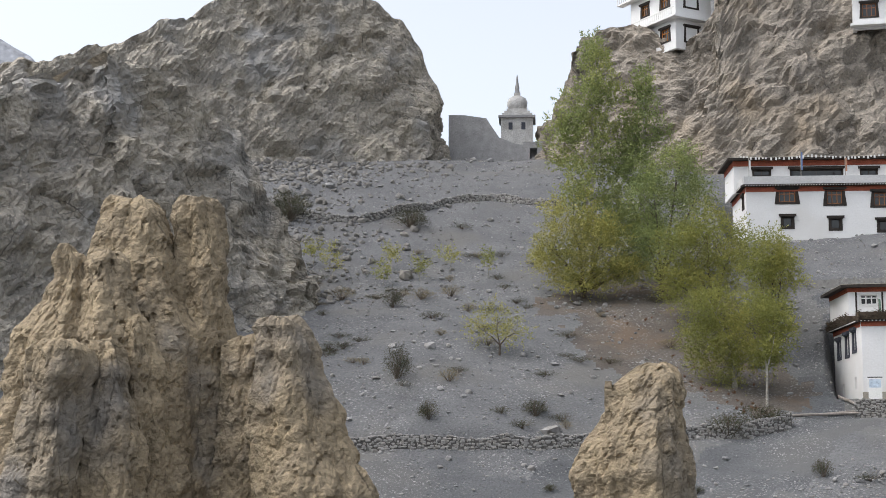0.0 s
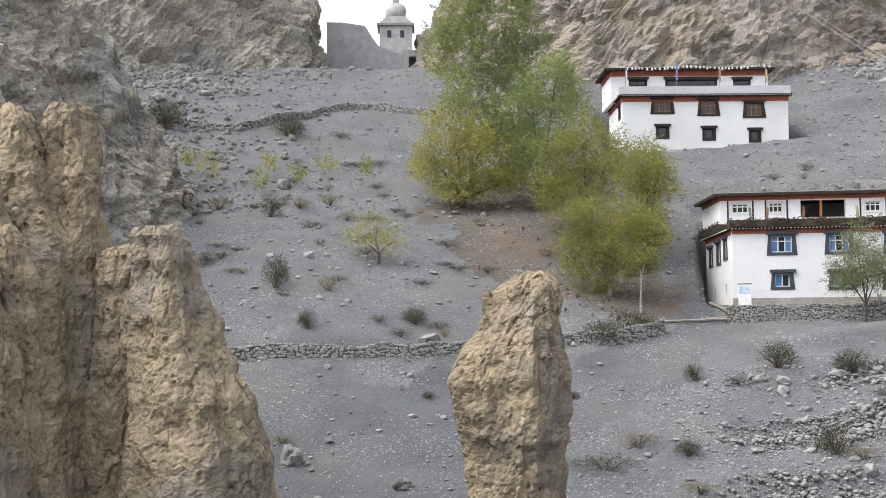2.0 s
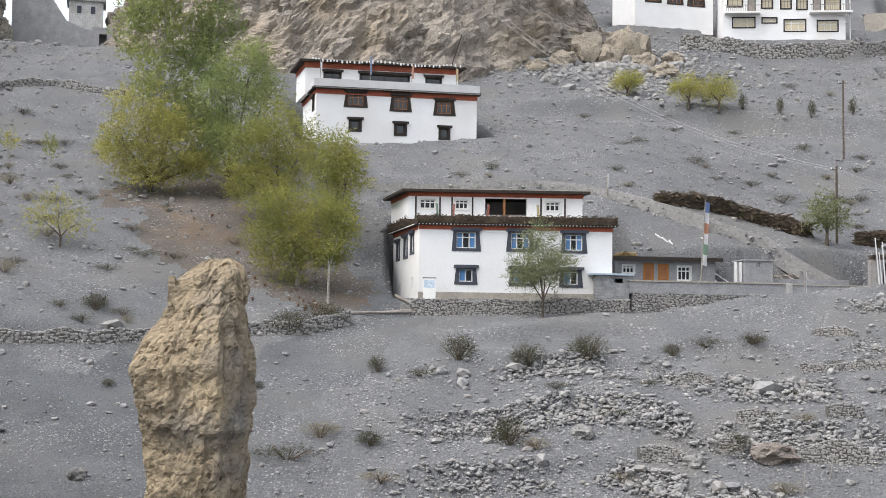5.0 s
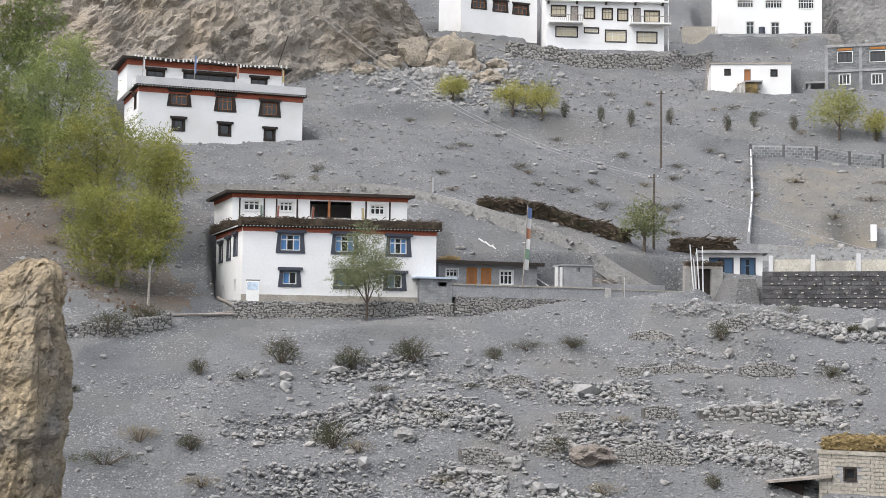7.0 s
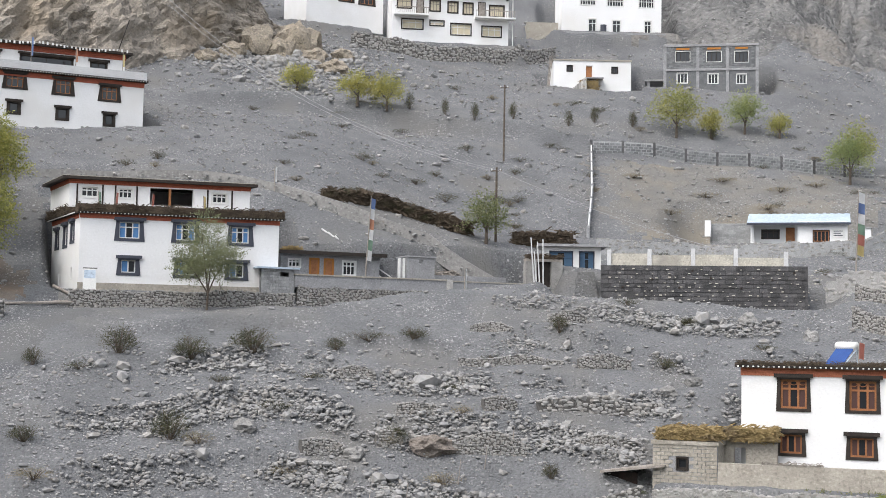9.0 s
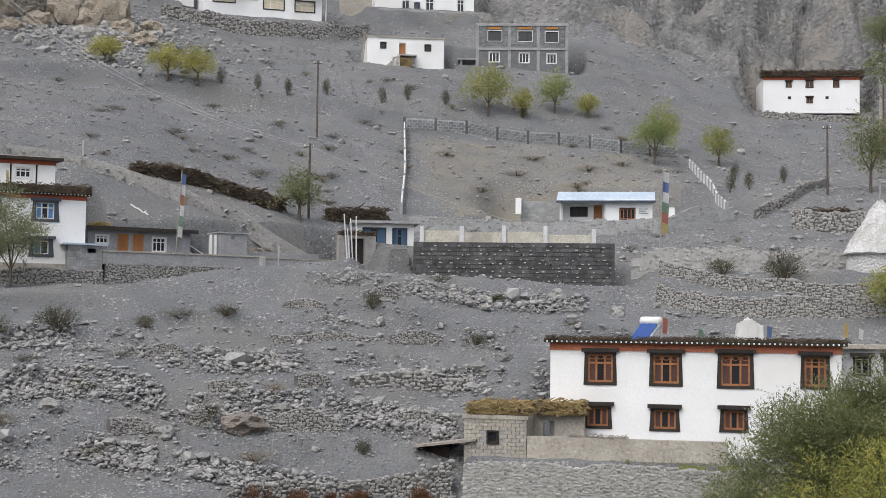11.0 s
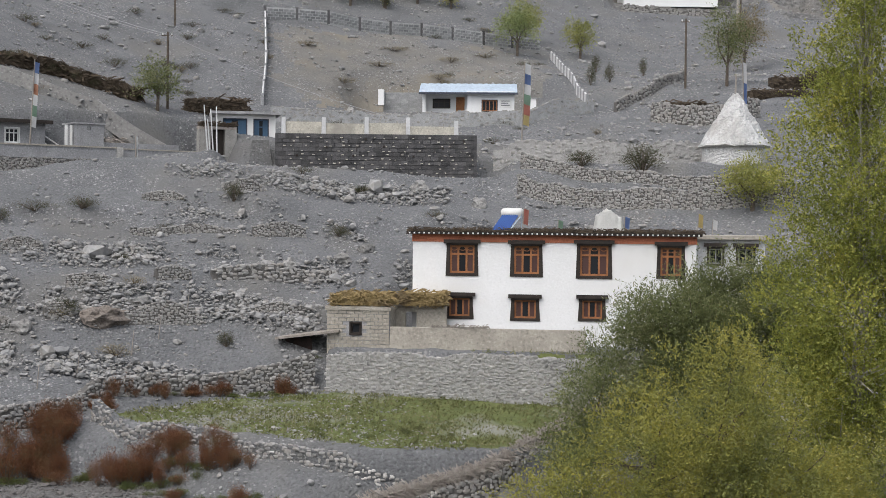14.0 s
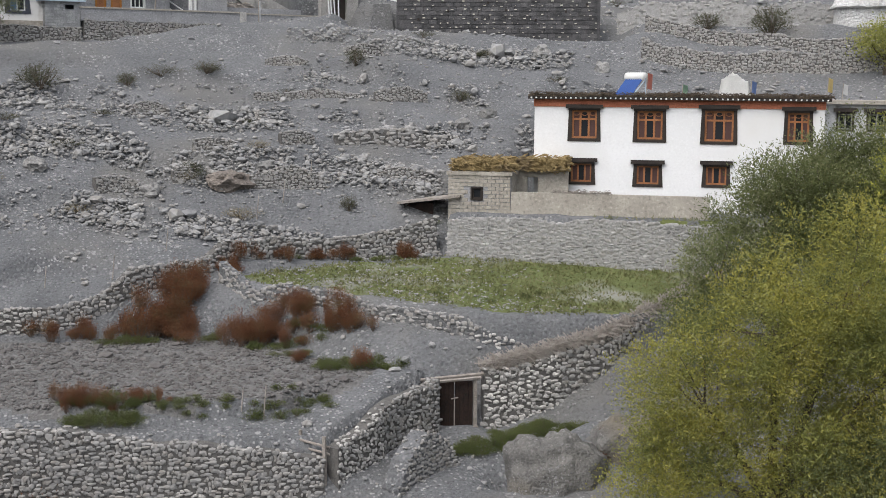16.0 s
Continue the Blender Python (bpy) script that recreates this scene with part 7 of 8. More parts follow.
def dark_wall():
    m = pose(22.95, 100.4, 4.4, 0, 0, -17.9)
    w = thing("dark_stone_wall", m, "dark dressed-stone yard wall with white mortar spots", "wall")
    part("wall_core", one(0, 14.4, 0.03, 0.6, -1.7, 1.85), M_DARKSTONE, w)
    rnd = random.Random(9)
    bm0 = one(0, 0.58, 0, 0.06, 0, 0.275)
    me = bpy.data.meshes.new("stone")
    bm0.to_mesh(me)
    bm0.free()
    me.materials.append(M_DARKSTONE)
    for r in range(10):
        for c in range(24):
            o = new("stone", me)
            o.parent = w
            o.location = (c * 0.585 + (0.2 if r % 2 else 0), -0.03 + rnd.uniform(-0.015, 0.015), -1.25 + r * 0.305)
            o.scale = (rnd.uniform(0.85, 0.98), 1, 1)
    bm = bmesh.new()
    for r in range(10):
        u = 0.2
        while u < 14.2:
            u += rnd.uniform(0.35, 1.5)
            v = -1.2 + r * 0.305 + rnd.uniform(-0.05, 0.05)
            slab(bm, u, u + rnd.uniform(0.06, 0.2), -0.065, -0.02, v, v + rnd.uniform(0.04, 0.09))
    part("mortar_spots", bm, M_RUINPLASTER, w, "spots of pale mortar")["kind"] = "stuff"
    # no holes are cut: small black blocks paint the shade of weep holes
    bm = bmesh.new()
    for u, v in ((1.5, 0.2), (3.6, 0.8), (5.5, 0.2), (7.7, 0.9), (9.8, 0.2), (11.9, 0.8), (13.4, 1.3), (6.4, 1.4)):
        slab(bm, u, u + 0.14, -0.07, -0.02, v, v + 0.16)
    part("weep_holes", bm, M_DARK, w, "dark blocks painted as the shade in weep holes")
    r = thing("ruined_wall", m @ pose(0, 1.6, 0), "roofless pale plastered wall stubs behind the dark wall", "wall")
    for u0, u1, h in ((0.6, 3.2, 2.85), (3.5, 6.3, 2.75), (6.6, 9.3, 2.8), (9.6, 12.8, 2.6)):
        part("wall_stub", one(u0, u1, 0, 0.3, 1.0, h - 0.05), M_RUINPLASTER, r)
    for u, h in ((0.3, 2.9), (3.2, 2.95), (6.3, 3.0), (9.3, 3.0), (12.8, 2.8)):
        part("pier", one(u, u + 0.34, -0.12, 0.4, 1.0, h + 0.18, 0.03), M_PARAPET, r)
    bank = thing("mud_bank", pose(21.2, 101.6, 4.2, 0, 0, -10), "eroded mud corner of the yard wall", "wall")
    part("bank_body", one(0, 1.9, 0, 1.6, -1.0, 1.6, 0.35), M_GROUND, bank)


dark_wall()


# ---- the wooden gate of the fields ----
def field_gate():
    g = thing("wooden_gate", pose(14.2, 54.9, -13.75, 0, 0, -2), "dark plank double gate under a timber lintel", "gate")
    part("lintel", rod(bmesh.new(), (-0.55, 0.1, 2.0), (2.05, 0.1, 2.16), 0.08, n=6), M_TIMBER, g)
    part("lintel", rod(bmesh.new(), (-0.3, -0.1, 1.92), (1.9, -0.1, 2.05), 0.07, n=6), M_TIMBER, g)
    part("post", one(-0.05, 0.07, -0.05, 0.1, -0.2, 1.95), M_TIMBER, g)
    part("post", one(1.62, 1.76, -0.05, 0.1, -0.1, 2.05), M_TIMBER, g)
    for i in range(2):
        leaf = part("gate_leaf", one(0.08 + i * 0.78, 0.82 + i * 0.78, 0.06, 0.1, 0.05, 1.9), M_BLACKWOOD, g, "dark weathered plank leaf")
        for k in range(4):
            part("plank", one(0.1 + i * 0.78 + k * 0.18, 0.265 + i * 0.78 + k * 0.18, 0.03, 0.06, 0.05, 1.9), M_BLACKWOOD, leaf)
    part("latch", rod(bmesh.new(), (0.83, 0.0, 0.1), (0.83, 0.0, 1.2), 0.025), M_TIMBER, g)
    part("latch", rod(bmesh.new(), (0.7, 0.0, 1.2), (0.98, 0.0, 1.24), 0.03), M_TIMBER, g)
    part("threshold", one(-0.1, 1.8, -0.15, 0.15, -0.05, 0.05), M_TIMBER, g)
    # brushwood along the wall beside it
    b = thing("brushwood_coping", Matrix.Identity(4), "grey dry brushwood laid along the stone wall", "brushwood")
    rnd = random.Random(15)
    path = [(16.3, 55.2, -11.5), (18.4, 55.0, -11.0), (21.6, 55.2, -10.3), (25.0, 57.2, -9.5), (28.2, 60.0, -8.9), (31, 62, -8.7)]
    for (x0, y0, z0), (x1, y1, z1) in zip(path, path[1:]):
        bm = bmesh.new()
        for _ in range(420):
            k = rnd.random()
            p = Vector((x0 + (x1 - x0) * k, y0 + (y1 - y0) * k, z0 + (z1 - z0) * k + rnd.uniform(0.0, 0.3)))
            d = Vector((rnd.uniform(-0.7, 0.7), -rnd.uniform(0.1, 0.8), rnd.uniform(-0.6, 0.15)))
            rod(bm, p - d * 0.5, p + d * 0.6, 0.028, 0.01, n=3)
        part("brushwood", bm, M_TIMBER, b)["kind"] = "stuff"
    f = thing("pole_fence", pose(8.4, 50.9, -13.4), "short timber pole fence at the wall end", "fence")
    part("post", rod(bmesh.new(), (0.55, -0.5, -1.6), (0.5, -0.5, 0.7), 0.08), M_TIMBER, f)
    part("post", rod(bmesh.new(), (-0.2, 0.5, -0.5), (-0.2, 0.5, 0.75), 0.07), M_TIMBER, f)
    for z in (0.1, 0.35):
        part("rail", rod(bmesh.new(), (-0.45, 0.4, z + 0.12), (0.75, -0.4, z - 0.1), 0.05), M_TIMBER, f)
    for i, (x, y, h) in enumerate([(7.0, 52.6, 1.3), (6.2, 52.8, 0.9), (2.0, 67.0, 1.2), (4.6, 69.2, 1.1), (9.5, 73.6, 1.3), (6.6, 71.2, 1.0), (12.6, 75.6, 1.4), (-1.0, 66.4, 1.0), (11.0, 74.6, 1.2)]):
        s = thing("fence_stake", pose(x, y, ground_at(x, y), 4 * (i % 3) - 4, 5, 0), "thin weathered fence stake", "stake", "fence stakes")
        part("stake_rod", rod(bmesh.new(), (0, 0, -0.2), (0, 0, h), 0.03, 0.02), M_TIMBER, s)


field_gate()


def utility_pole(x, y, h, r=0.11, z=None, arm=True):
    p = thing("utility_pole", pose(x, y, ground_at(x, y) if z is None else z), "thin dark utility pole with a small crossarm", "pole", "utility poles")
    part("shaft", rod(bmesh.new(), (0, 0, -0.4), (0, 0, h), r, r * 0.75), M_BROWNBARK, p)
    if arm:
        part("crossarm", rod(bmesh.new(), (-0.5, 0, h - 0.3), (0.4, 0, h - 0.25), 0.05), M_BROWNBARK, p)
        for u in (-0.4, 0.3):
            part("insulator", rod(bmesh.new(), (u, 0, h - 0.27), (u, 0, h - 0.1), 0.05), M_PANEWHITE, p)
    return p


utility_pole(17.2, 112.7, 6.0)
utility_pole(62.9, 113.0, 6.2)
utility_pole(21.6, 137.2, 7.5, 0.1)
utility_pole(88.4, 146, 7.0, 0.12, arm=False)


def wire(a, b, sag, label="thin sagging overhead cable"):
    bm = bmesh.new()
    a, b = Vector(a), Vector(b)
    rings = []
    for i in range(17):
        p = a.lerp(b, i / 16) - Vector((0, 0, sag * 4 * (i / 16) * (1 - i / 16)))
        rings.append([bm.verts.new(p + Vector(o)) for o in ((0.02, 0, -0.012), (-0.02, 0, -0.012), (0, 0, 0.022))])
    for p, q in zip(rings, rings[1:]):
        for k in range(3):
            bm.faces.new((p[k], p[(k + 1) % 3], q[(k + 1) % 3], q[k]))
    tagged(part("overhead_cable", bm, M_CEMENT), label, "cable", "overhead cables")


TOP_A = (17.2, 112.7, ground_at(17.2, 112.7) + 5.8)
wire((-12, 150, 36), TOP_A, 2.5)
wire((-12, 150, 35.4), (17.4, 112.7, TOP_A[2] - 0.2), 2.5)
wire(TOP_A, (48, 97.5, 4.8), 1.5)
wire((62.9, 113.0, ground_at(62.9, 113) + 5.9), (80, 100, 12), 1.0)
wire((62.9, 113.0, ground_at(62.9, 113) + 5.6), (80, 100, 11.4), 1.0)

flag_pole(6.1, 101.2, 7.4, ["blue", "white", "orange", "white", "green", "white"], 0.3, 3.4, 3)
flag_pole(39.9, 95.6, 7.4, ["white", "blue", "white", "green", "red", "yellow"], 0.5, 4.3, 2)
flag_pole(52.9, 86.6, 7.0, ["white", "blue", "white"], 0.3, 4.4, -2)
flag_pole(-0.4, 112.0, 2.0, ["white"], 0.15)
flag_pole(13.2, 100.6, 2.6, ["white"], 0.1, 3.2)
for u, c in ((1.2, "green"), (2.2, "red"), (4.6, "red"), (8.2, "yellow")):
    q = pose(-13.1, 97.1, 3.6, 0, 0, 9) @ Vector((u, 0.6, 5.1))
    flag_pole(q.x, q.y, 1.5, [c], 0.13, q.z, 4 if c == "red" else -3, c + " prayer flag on the brushwood parapet", 0.03)


def notice():
    q = pose(-13.1, 97.1, 3.6, 0, 0, 9) @ Vector((0.7, -1.2, 0))
    s = thing("notice_board", pose(q.x, q.y, q.z - 0.1, -8, 0, 6), "white leaning notice board with faded blue picture", "sign")
    part("board", one(-0.42, 0.42, -0.03, 0.03, 0.0, 1.4), M_PANEWHITE, s)
    part("picture", one(-0.36, 0.36, -0.036, -0.031, 0.75, 1.3), M_METAL, s, "faded blue picture area")
    part("board_edge", one(-0.46, 0.46, -0.04, 0.04, 1.4, 1.46), M_DARK, s)
    for i, (p0, p1) in enumerate((((-17.6, 92.6, 3.4), (-13.0, 95.2, 3.5)), ((-15.4, 95.0, 3.6), (-12.6, 95.6, 3.6)), ((-14.6, 96.4, 3.75), (-12.2, 95.4, 3.75)))):
        l = thing("log", Matrix.Identity(4), "fallen pale log lying on the slope", "log", "loose logs")
        part("log_body", rod(bmesh.new(), (p0[0], p0[1], ground_at(p0[0], p0[1]) + 0.2), (p1[0], p1[1], ground_at(p1[0], p1[1]) + 0.3), 0.1, 0.07), M_TIMBER, l)
    for i in range(3):
        l = thing("log", Matrix.Identity(4), "long peeled pole lying by the road", "log", "loose logs")
        x0, y0, x1, y1 = 3.2 + i * 0.5, 107.6 - i * 0.25, 9.6 - i, 106.2
        part("log_body", rod(bmesh.new(), (x0, y0, ground_at(x0, y0) + 0.15), (x1, y1, ground_at(x1, y1) + 0.2), 0.07, 0.05), M_PANEWHITE, l)


notice()


# ---- the dirt road above the lower house ----
def road():
    pts = np.array([(-30, 113.5), (-20.1, 113.9), (-12.9, 114.7), (-5.9, 114.8), (-1.4, 113.8), (2.0, 112.4), (5.0, 111.2), (9.3, 110.2), (13.4, 109.3), (17.5, 108.4)], float)
    run = np.concatenate([[0], np.cumsum(np.hypot(*np.diff(pts, axis=0).T))])
    ss = np.linspace(0, run[-1], 90)
    x, y = np.interp(ss, run, pts[:, 0]), np.interp(ss, run, pts[:, 1])
    for _ in range(6):
        x[1:-1], y[1:-1] = (x[:-2] + x[2:]) / 2, (y[:-2] + y[2:]) / 2
    tx, ty = np.gradient(x), np.gradient(y)
    l = np.hypot(tx, ty)
    nx, ny = ty / l, -tx / l
    zc = land(x, y, False)
    zc = np.convolve(np.pad(zc, 6, mode="edge"), np.ones(13) / 13, "valid")
    V = np.stack([np.stack([x + nx * k, y + ny * k, zc + h], -1) for k, h in ((1.4, -1.4), (1.2, 0.2), (-1.2, 0.3), (-1.6, -0.2))], 1).reshape(-1, 3)
    a = np.arange(len(x) - 1) * 4
    F = np.concatenate([np.stack([a + k, a + k + 4, a + k + 5, a + k + 1], -1) for k in range(3)])
    tagged(mesh_from("road", V, F, M_ROAD, False), "pale dirt road cut across the slope", "road", kind="structure")
    rng = np.random.RandomState(8)
    i = rng.uniform(0, len(x) - 1, 500)
    q = lambda arr: np.interp(i, np.arange(len(x)), arr)
    k = 1.3 + rng.uniform(0.0, 0.25, 500)
    h = 0.065 * np.exp(rng.normal(0, 0.4, 500))
    c = np.stack([q(x) + q(nx) * k, q(y) + q(ny) * k, q(zc) - rng.uniform(0.0, 1.2, 500)], 1)
    st = many_stones("road_edge_stones", c, np.stack([h * 1.3, h, h * 0.8], 1), rng.uniform(0, 6, 500), M_STONES, rng)
    tagged(st, "stone edging along the downhill side of the road", "stones", kind="stuff")


road()


# ruin stub on the pillar
ruin = thing("ruin_stub", pose(-17.3, 56.6, 0.6, 0, 0, 10), "stub of an old stone wall clinging to the pillar", "ruin")
part("wall_stub", pierced(-0.6, 0.35, 0, 1.9, 0, 0.4, [(-0.35, -0.05, 0.75, 1.15)]), M_ROCK, ruin)
part("wall_stub", one(-0.62, -0.3, -0.02, 0.42, 1.9, 2.3, 0.05), M_ROCK, ruin)


# ---- plants ----
def leaf_mesh(name, base, way, length, per, leaf, wide, mat, rng, parent, droop=0.25):
    """Leaves set along thin shoots: base and way n x 3, one shoot each."""
    n = len(base)
    k = (np.arange(per) + 0.7) / per
    L = length * rng.uniform(0.6, 1.3, n)
    p = base[:, None] + way[:, None] * (L[:, None] * k)[..., None]
    p[..., 2] -= droop * (L[:, None] * k ** 2)
    p = p + rng.normal(0, 0.22 * leaf, p.shape)
    d = way[:, None] * 0.7 + rng.normal(0, 0.65, p.shape)
    d /= np.linalg.norm(d, axis=-1)[..., None]
    s = np.cross(d, rng.normal(0, 1, p.shape))
    s /= np.linalg.norm(s, axis=-1)[..., None] + 1e-9
    sc = rng.uniform(0.7, 1.3, p.shape[:2])[..., None]
    a, b, c, e = p, p + d * leaf * 0.45 * sc + s * wide * sc * 0.5, p + d * leaf * sc, p + d * leaf * 0.45 * sc - s * wide * sc * 0.5
    V = np.stack([a, b, c, e], 2).reshape(-1, 3)
    F = np.arange(len(V)).reshape(-1, 4)
    ob = mesh_from(name, V, F, mat, False, parent)
    return ob


def shoots(blobs, count, rng, up=0.35, inner=0.5):
    """Starting points and directions of shoots over a crown made of ellipsoids: x, y, z, rx, ry, rz."""
    B = np.array(blobs, float)
    wgt = (B[:, 3] * B[:, 5]) ** 1.0
    i = rng.choice(len(B), count, p=wgt / wgt.sum())
    d = rng.normal(0, 1, (count, 3))
    d /= np.linalg.norm(d, axis=1)[:, None]
    lump = 1 + 0.45 * wave(d[:, 0] * 2.3 + i * 5.1, d[:, 2] * 2.3 + d[:, 1] * 1.7, 90)
    rad = (inner + (1 - inner) * rng.random_sample(count) ** 0.6) * lump
    p = B[i, :3] + d * B[i, 3:] * rad[:, None]
    w = d * np.array([1, 1, 0.6]) + np.array([0, 0, up]) + rng.normal(0, 0.3, (count, 3))
    w /= np.linalg.norm(w, axis=1)[:, None]
    return p, w


def limbs(bm, root, blobs, r0, rng, fork=0.35):
    root = Vector(root)
    for b in blobs:
        c = Vector(b[:3])
        mid = root.lerp(c, 0.5) + Vector((rng.uniform(-0.2, 0.2), rng.uniform(-0.2, 0.2), 0.15 * (c - root).length * fork))
        rod(bm, root, mid, r0, r0 * 0.6, 7)
        rod(bm, mid, c, r0 * 0.6, r0 * 0.25, 6)
        for _ in range(5):
            e = c + Vector((rng.uniform(-0.8, 0.8) * b[3], rng.uniform(-0.8, 0.8) * b[4], rng.uniform(-0.2, 0.85) * b[5]))
            rod(bm, c.lerp(mid, rng.uniform(0, 0.6)), e, r0 * 0.25, r0 * 0.06, 4)


def tree(name, label, category, root, blobs, count, per, length, leaf, wide, mat, seed, trunk=0.2, bark=M_BARK, up=0.35, inner=0.5, group="", stem=None):
    rng = np.random.RandomState(seed)
    x, y = root
    z = ground_at(x, y)
    t = thing(name, pose(x, y, z), label, category, group)
    loc = [(b[0] - x, b[1] - y, b[2] - z, *b[3:]) for b in blobs]
    tufts = []
    for b in loc:
        tufts.append((*b[:3], 0.5 * b[3], 0.5 * b[4], 0.5 * b[5]))
        for _ in range(20):
            d = rng.normal(0, 1, 3)
            d /= np.linalg.norm(d)
            k, s = rng.uniform(0.55, 1.0), rng.uniform(0.14, 0.36)
            tufts.append((b[0] + d[0] * b[3] * k, b[1] + d[1] * b[4] * k, b[2] + d[2] * b[5] * k, b[3] * s, b[4] * s, b[5] * s * 1.25))
    bm = bmesh.new()
    top = stem if stem else 0.45 * min(b[2] for b in loc)
    top = max(0.4, top)
    rod(bm, (0, 0, -0.3), (0.05, 0, top), trunk * 1.25, trunk * 0.85, 9)
    part("trunk", bm, bark, t)
    bm = bmesh.new()
    limbs(bm, (0.05, 0, top * 0.97), loc, trunk * 0.7, rng)
    part("branchwork", bm, bark, t)["kind"] = "stuff"
    p, w = shoots(tufts, count, rng, up, inner)
    cr = leaf_mesh("crown", p, w, length, per, leaf, wide, mat, rng, t)
    return t


GROVE = "grove beside the white houses"
# big grove: two tall poplars behind, willows in front
tree("poplar", "tall green poplar with yellowing top", "tree", (-36.6, 112.5), [(-36.3, 112.5, 33.0, 1.6, 1.5, 2.6), (-36.5, 112.5, 29.4, 2.5, 2.3, 2.9), (-37.2, 112.5, 25.2, 3.2, 2.9, 3.1), (-36.2, 112.5, 21.5, 3.5, 3.0, 2.8)], 3400, 6, 0.7, 0.2, 0.12, L_TALLPOPLAR, 1, 0.22, up=0.9, group=GROVE)
tree("poplar", "tall dark green poplar in the grove", "tree", (-32.6, 114.0), [(-32.4, 114.0, 30.4, 1.2, 1.1, 2.0), (-32.4, 114.0, 27.0, 2.0, 1.9, 2.7), (-32.9, 114.0, 22.8, 3.0, 2.7, 2.9), (-34.2, 114.0, 18.9, 2.9, 2.6, 2.9)], 3000, 6, 0.7, 0.2, 0.12, L_GREEN, 2, 0.22, up=0.9, group=GROVE)
tree("willow", "yellow-green willow with drooping rounded crown", "tree", (-36.0, 108.5), [(-36.7, 107.5, 18.4, 2.3, 2.1, 2.2), (-38.4, 107.5, 16.2, 1.8, 1.6, 1.7), (-34.3, 107.5, 16.4, 2.3, 2.1, 1.9), (-37.2, 107.5, 14.8, 2.2, 1.9, 1.3), (-34.0, 107.5, 14.2, 1.8, 1.6, 1.3), (-35.8, 107.2, 13.4, 2.4, 1.8, 1.0), (-32.4, 108.5, 14.0, 1.8, 1.6, 1.4)], 3600, 8, 0.9, 0.17, 0.075, L_YELLOW, 3, 0.22, M_BROWNBARK, group=GROVE)
tree("willow", "green willow with rounded crown in the grove", "tree", (-30.2, 110.5), [(-28.4, 109.5, 22.2, 2.2, 2.0, 2.1), (-30.4, 109.5, 20.3, 2.4, 2.2, 2.0), (-27.0, 109.5, 19.9, 1.9, 1.8, 1.8), (-31.2, 109.5, 17.0, 2.3, 2.0, 2.0), (-28.8, 109.5, 16.8, 2.4, 2.0, 2.2), (-32.0, 109.5, 14.8, 1.7, 1.6, 1.2)], 3400, 8, 0.9, 0.17, 0.075, L_GREEN, 4, 0.22, M_BROWNBARK, group=GROVE)
tree("willow", "broad yellow-green willow above the white house", "tree", (-24.6, 104.5), [(-24.9, 104.0, 16.1, 2.6, 2.4, 1.8), (-26.4, 104.0, 14.7, 2.3, 2.1, 1.9), (-23.1, 104.0, 14.7, 2.0, 1.8, 2.0), (-25.2, 104.0, 12.1, 2.5, 2.3, 1.9), (-27.4, 104.0, 12.6, 1.4, 1.3, 1.8)], 3400, 8, 0.9, 0.165, 0.07, L_WILLOW, 5, 0.22, M_BROWNBARK, group=GROVE)
tree("willow", "upright yellow-green willow beside the white house", "tree", (-19.6, 101.4), [(-19.5, 101.0, 14.2, 1.6, 1.4, 1.5), (-18.9, 101.0, 12.6, 1.5, 1.4, 1.5), (-20.5, 101.0, 12.4, 1.5, 1.4, 1.7), (-19.7, 101.0, 10.4, 1.5, 1.4, 1.5)], 1900, 8, 0.8, 0.165, 0.07, L_WILLOW, 16, 0.16, M_BROWNBARK, group=GROVE)
tree("willow", "lower willow with slender pale trunks", "tree", (-21.4, 96.4), [(-22.7, 96.0, 9.8, 1.8, 1.6, 1.5), (-23.4, 96.0, 7.5, 1.5, 1.4, 1.7), (-22.3, 96.0, 5.8, 1.6, 1.5, 1.5), (-20.2, 96.0, 8.7, 1.7, 1.6, 1.8), (-19.5, 96.0, 6.8, 1.5, 1.4, 1.4), (-21.2, 96.0, 7.4, 1.5, 1.4, 1.6)], 3200, 8, 0.8, 0.155, 0.065, L_WILLOW, 6, 0.16, group=GROVE, stem=1.2)
tree("willow", "slender willow with a bare pale stem", "tree", (-18.9, 94.6), [(-18.4, 95.6, 8.4, 1.2, 1.1, 1.6), (-18.8, 95.2, 6.8, 0.9, 0.9, 1.0)], 650, 7, 0.8, 0.17, 0.075, L_WILLOW, 7, 0.08, group=GROVE, stem=2.4)
# small trees on the sapling slope
tree("sapling", "pale olive shrub-like willow on the slope", "tree", (-37.3, 93.6), [(-37.4, 93.5, 9.3, 1.6, 1.5, 1.2), (-38.5, 93.5, 8.5, 1.2, 1.2, 1.0), (-36.0, 93.5, 8.3, 1.2, 1.2, 0.9)], 420, 6, 0.8, 0.16, 0.06, L_YELLOW, 8, 0.08, M_BROWNBARK)
tree("willow", "grey-green willow before the white house", "tree", (-4.5, 94.2), [(-4.6, 94.2, 6.2, 1.8, 1.6, 1.5), (-3.4, 94.2, 5.4, 1.3, 1.3, 1.1), (-5.8, 94.2, 5.3, 1.3, 1.2, 1.1), (-5.0, 94.2, 7.6, 1.2, 1.2, 0.9), (-4.6, 94.2, 4.9, 1.5, 1.3, 0.8)], 3000, 6, 0.6, 0.12, 0.05, L_HOUSEWILLOW, 9, 0.08, M_BROWNBARK)
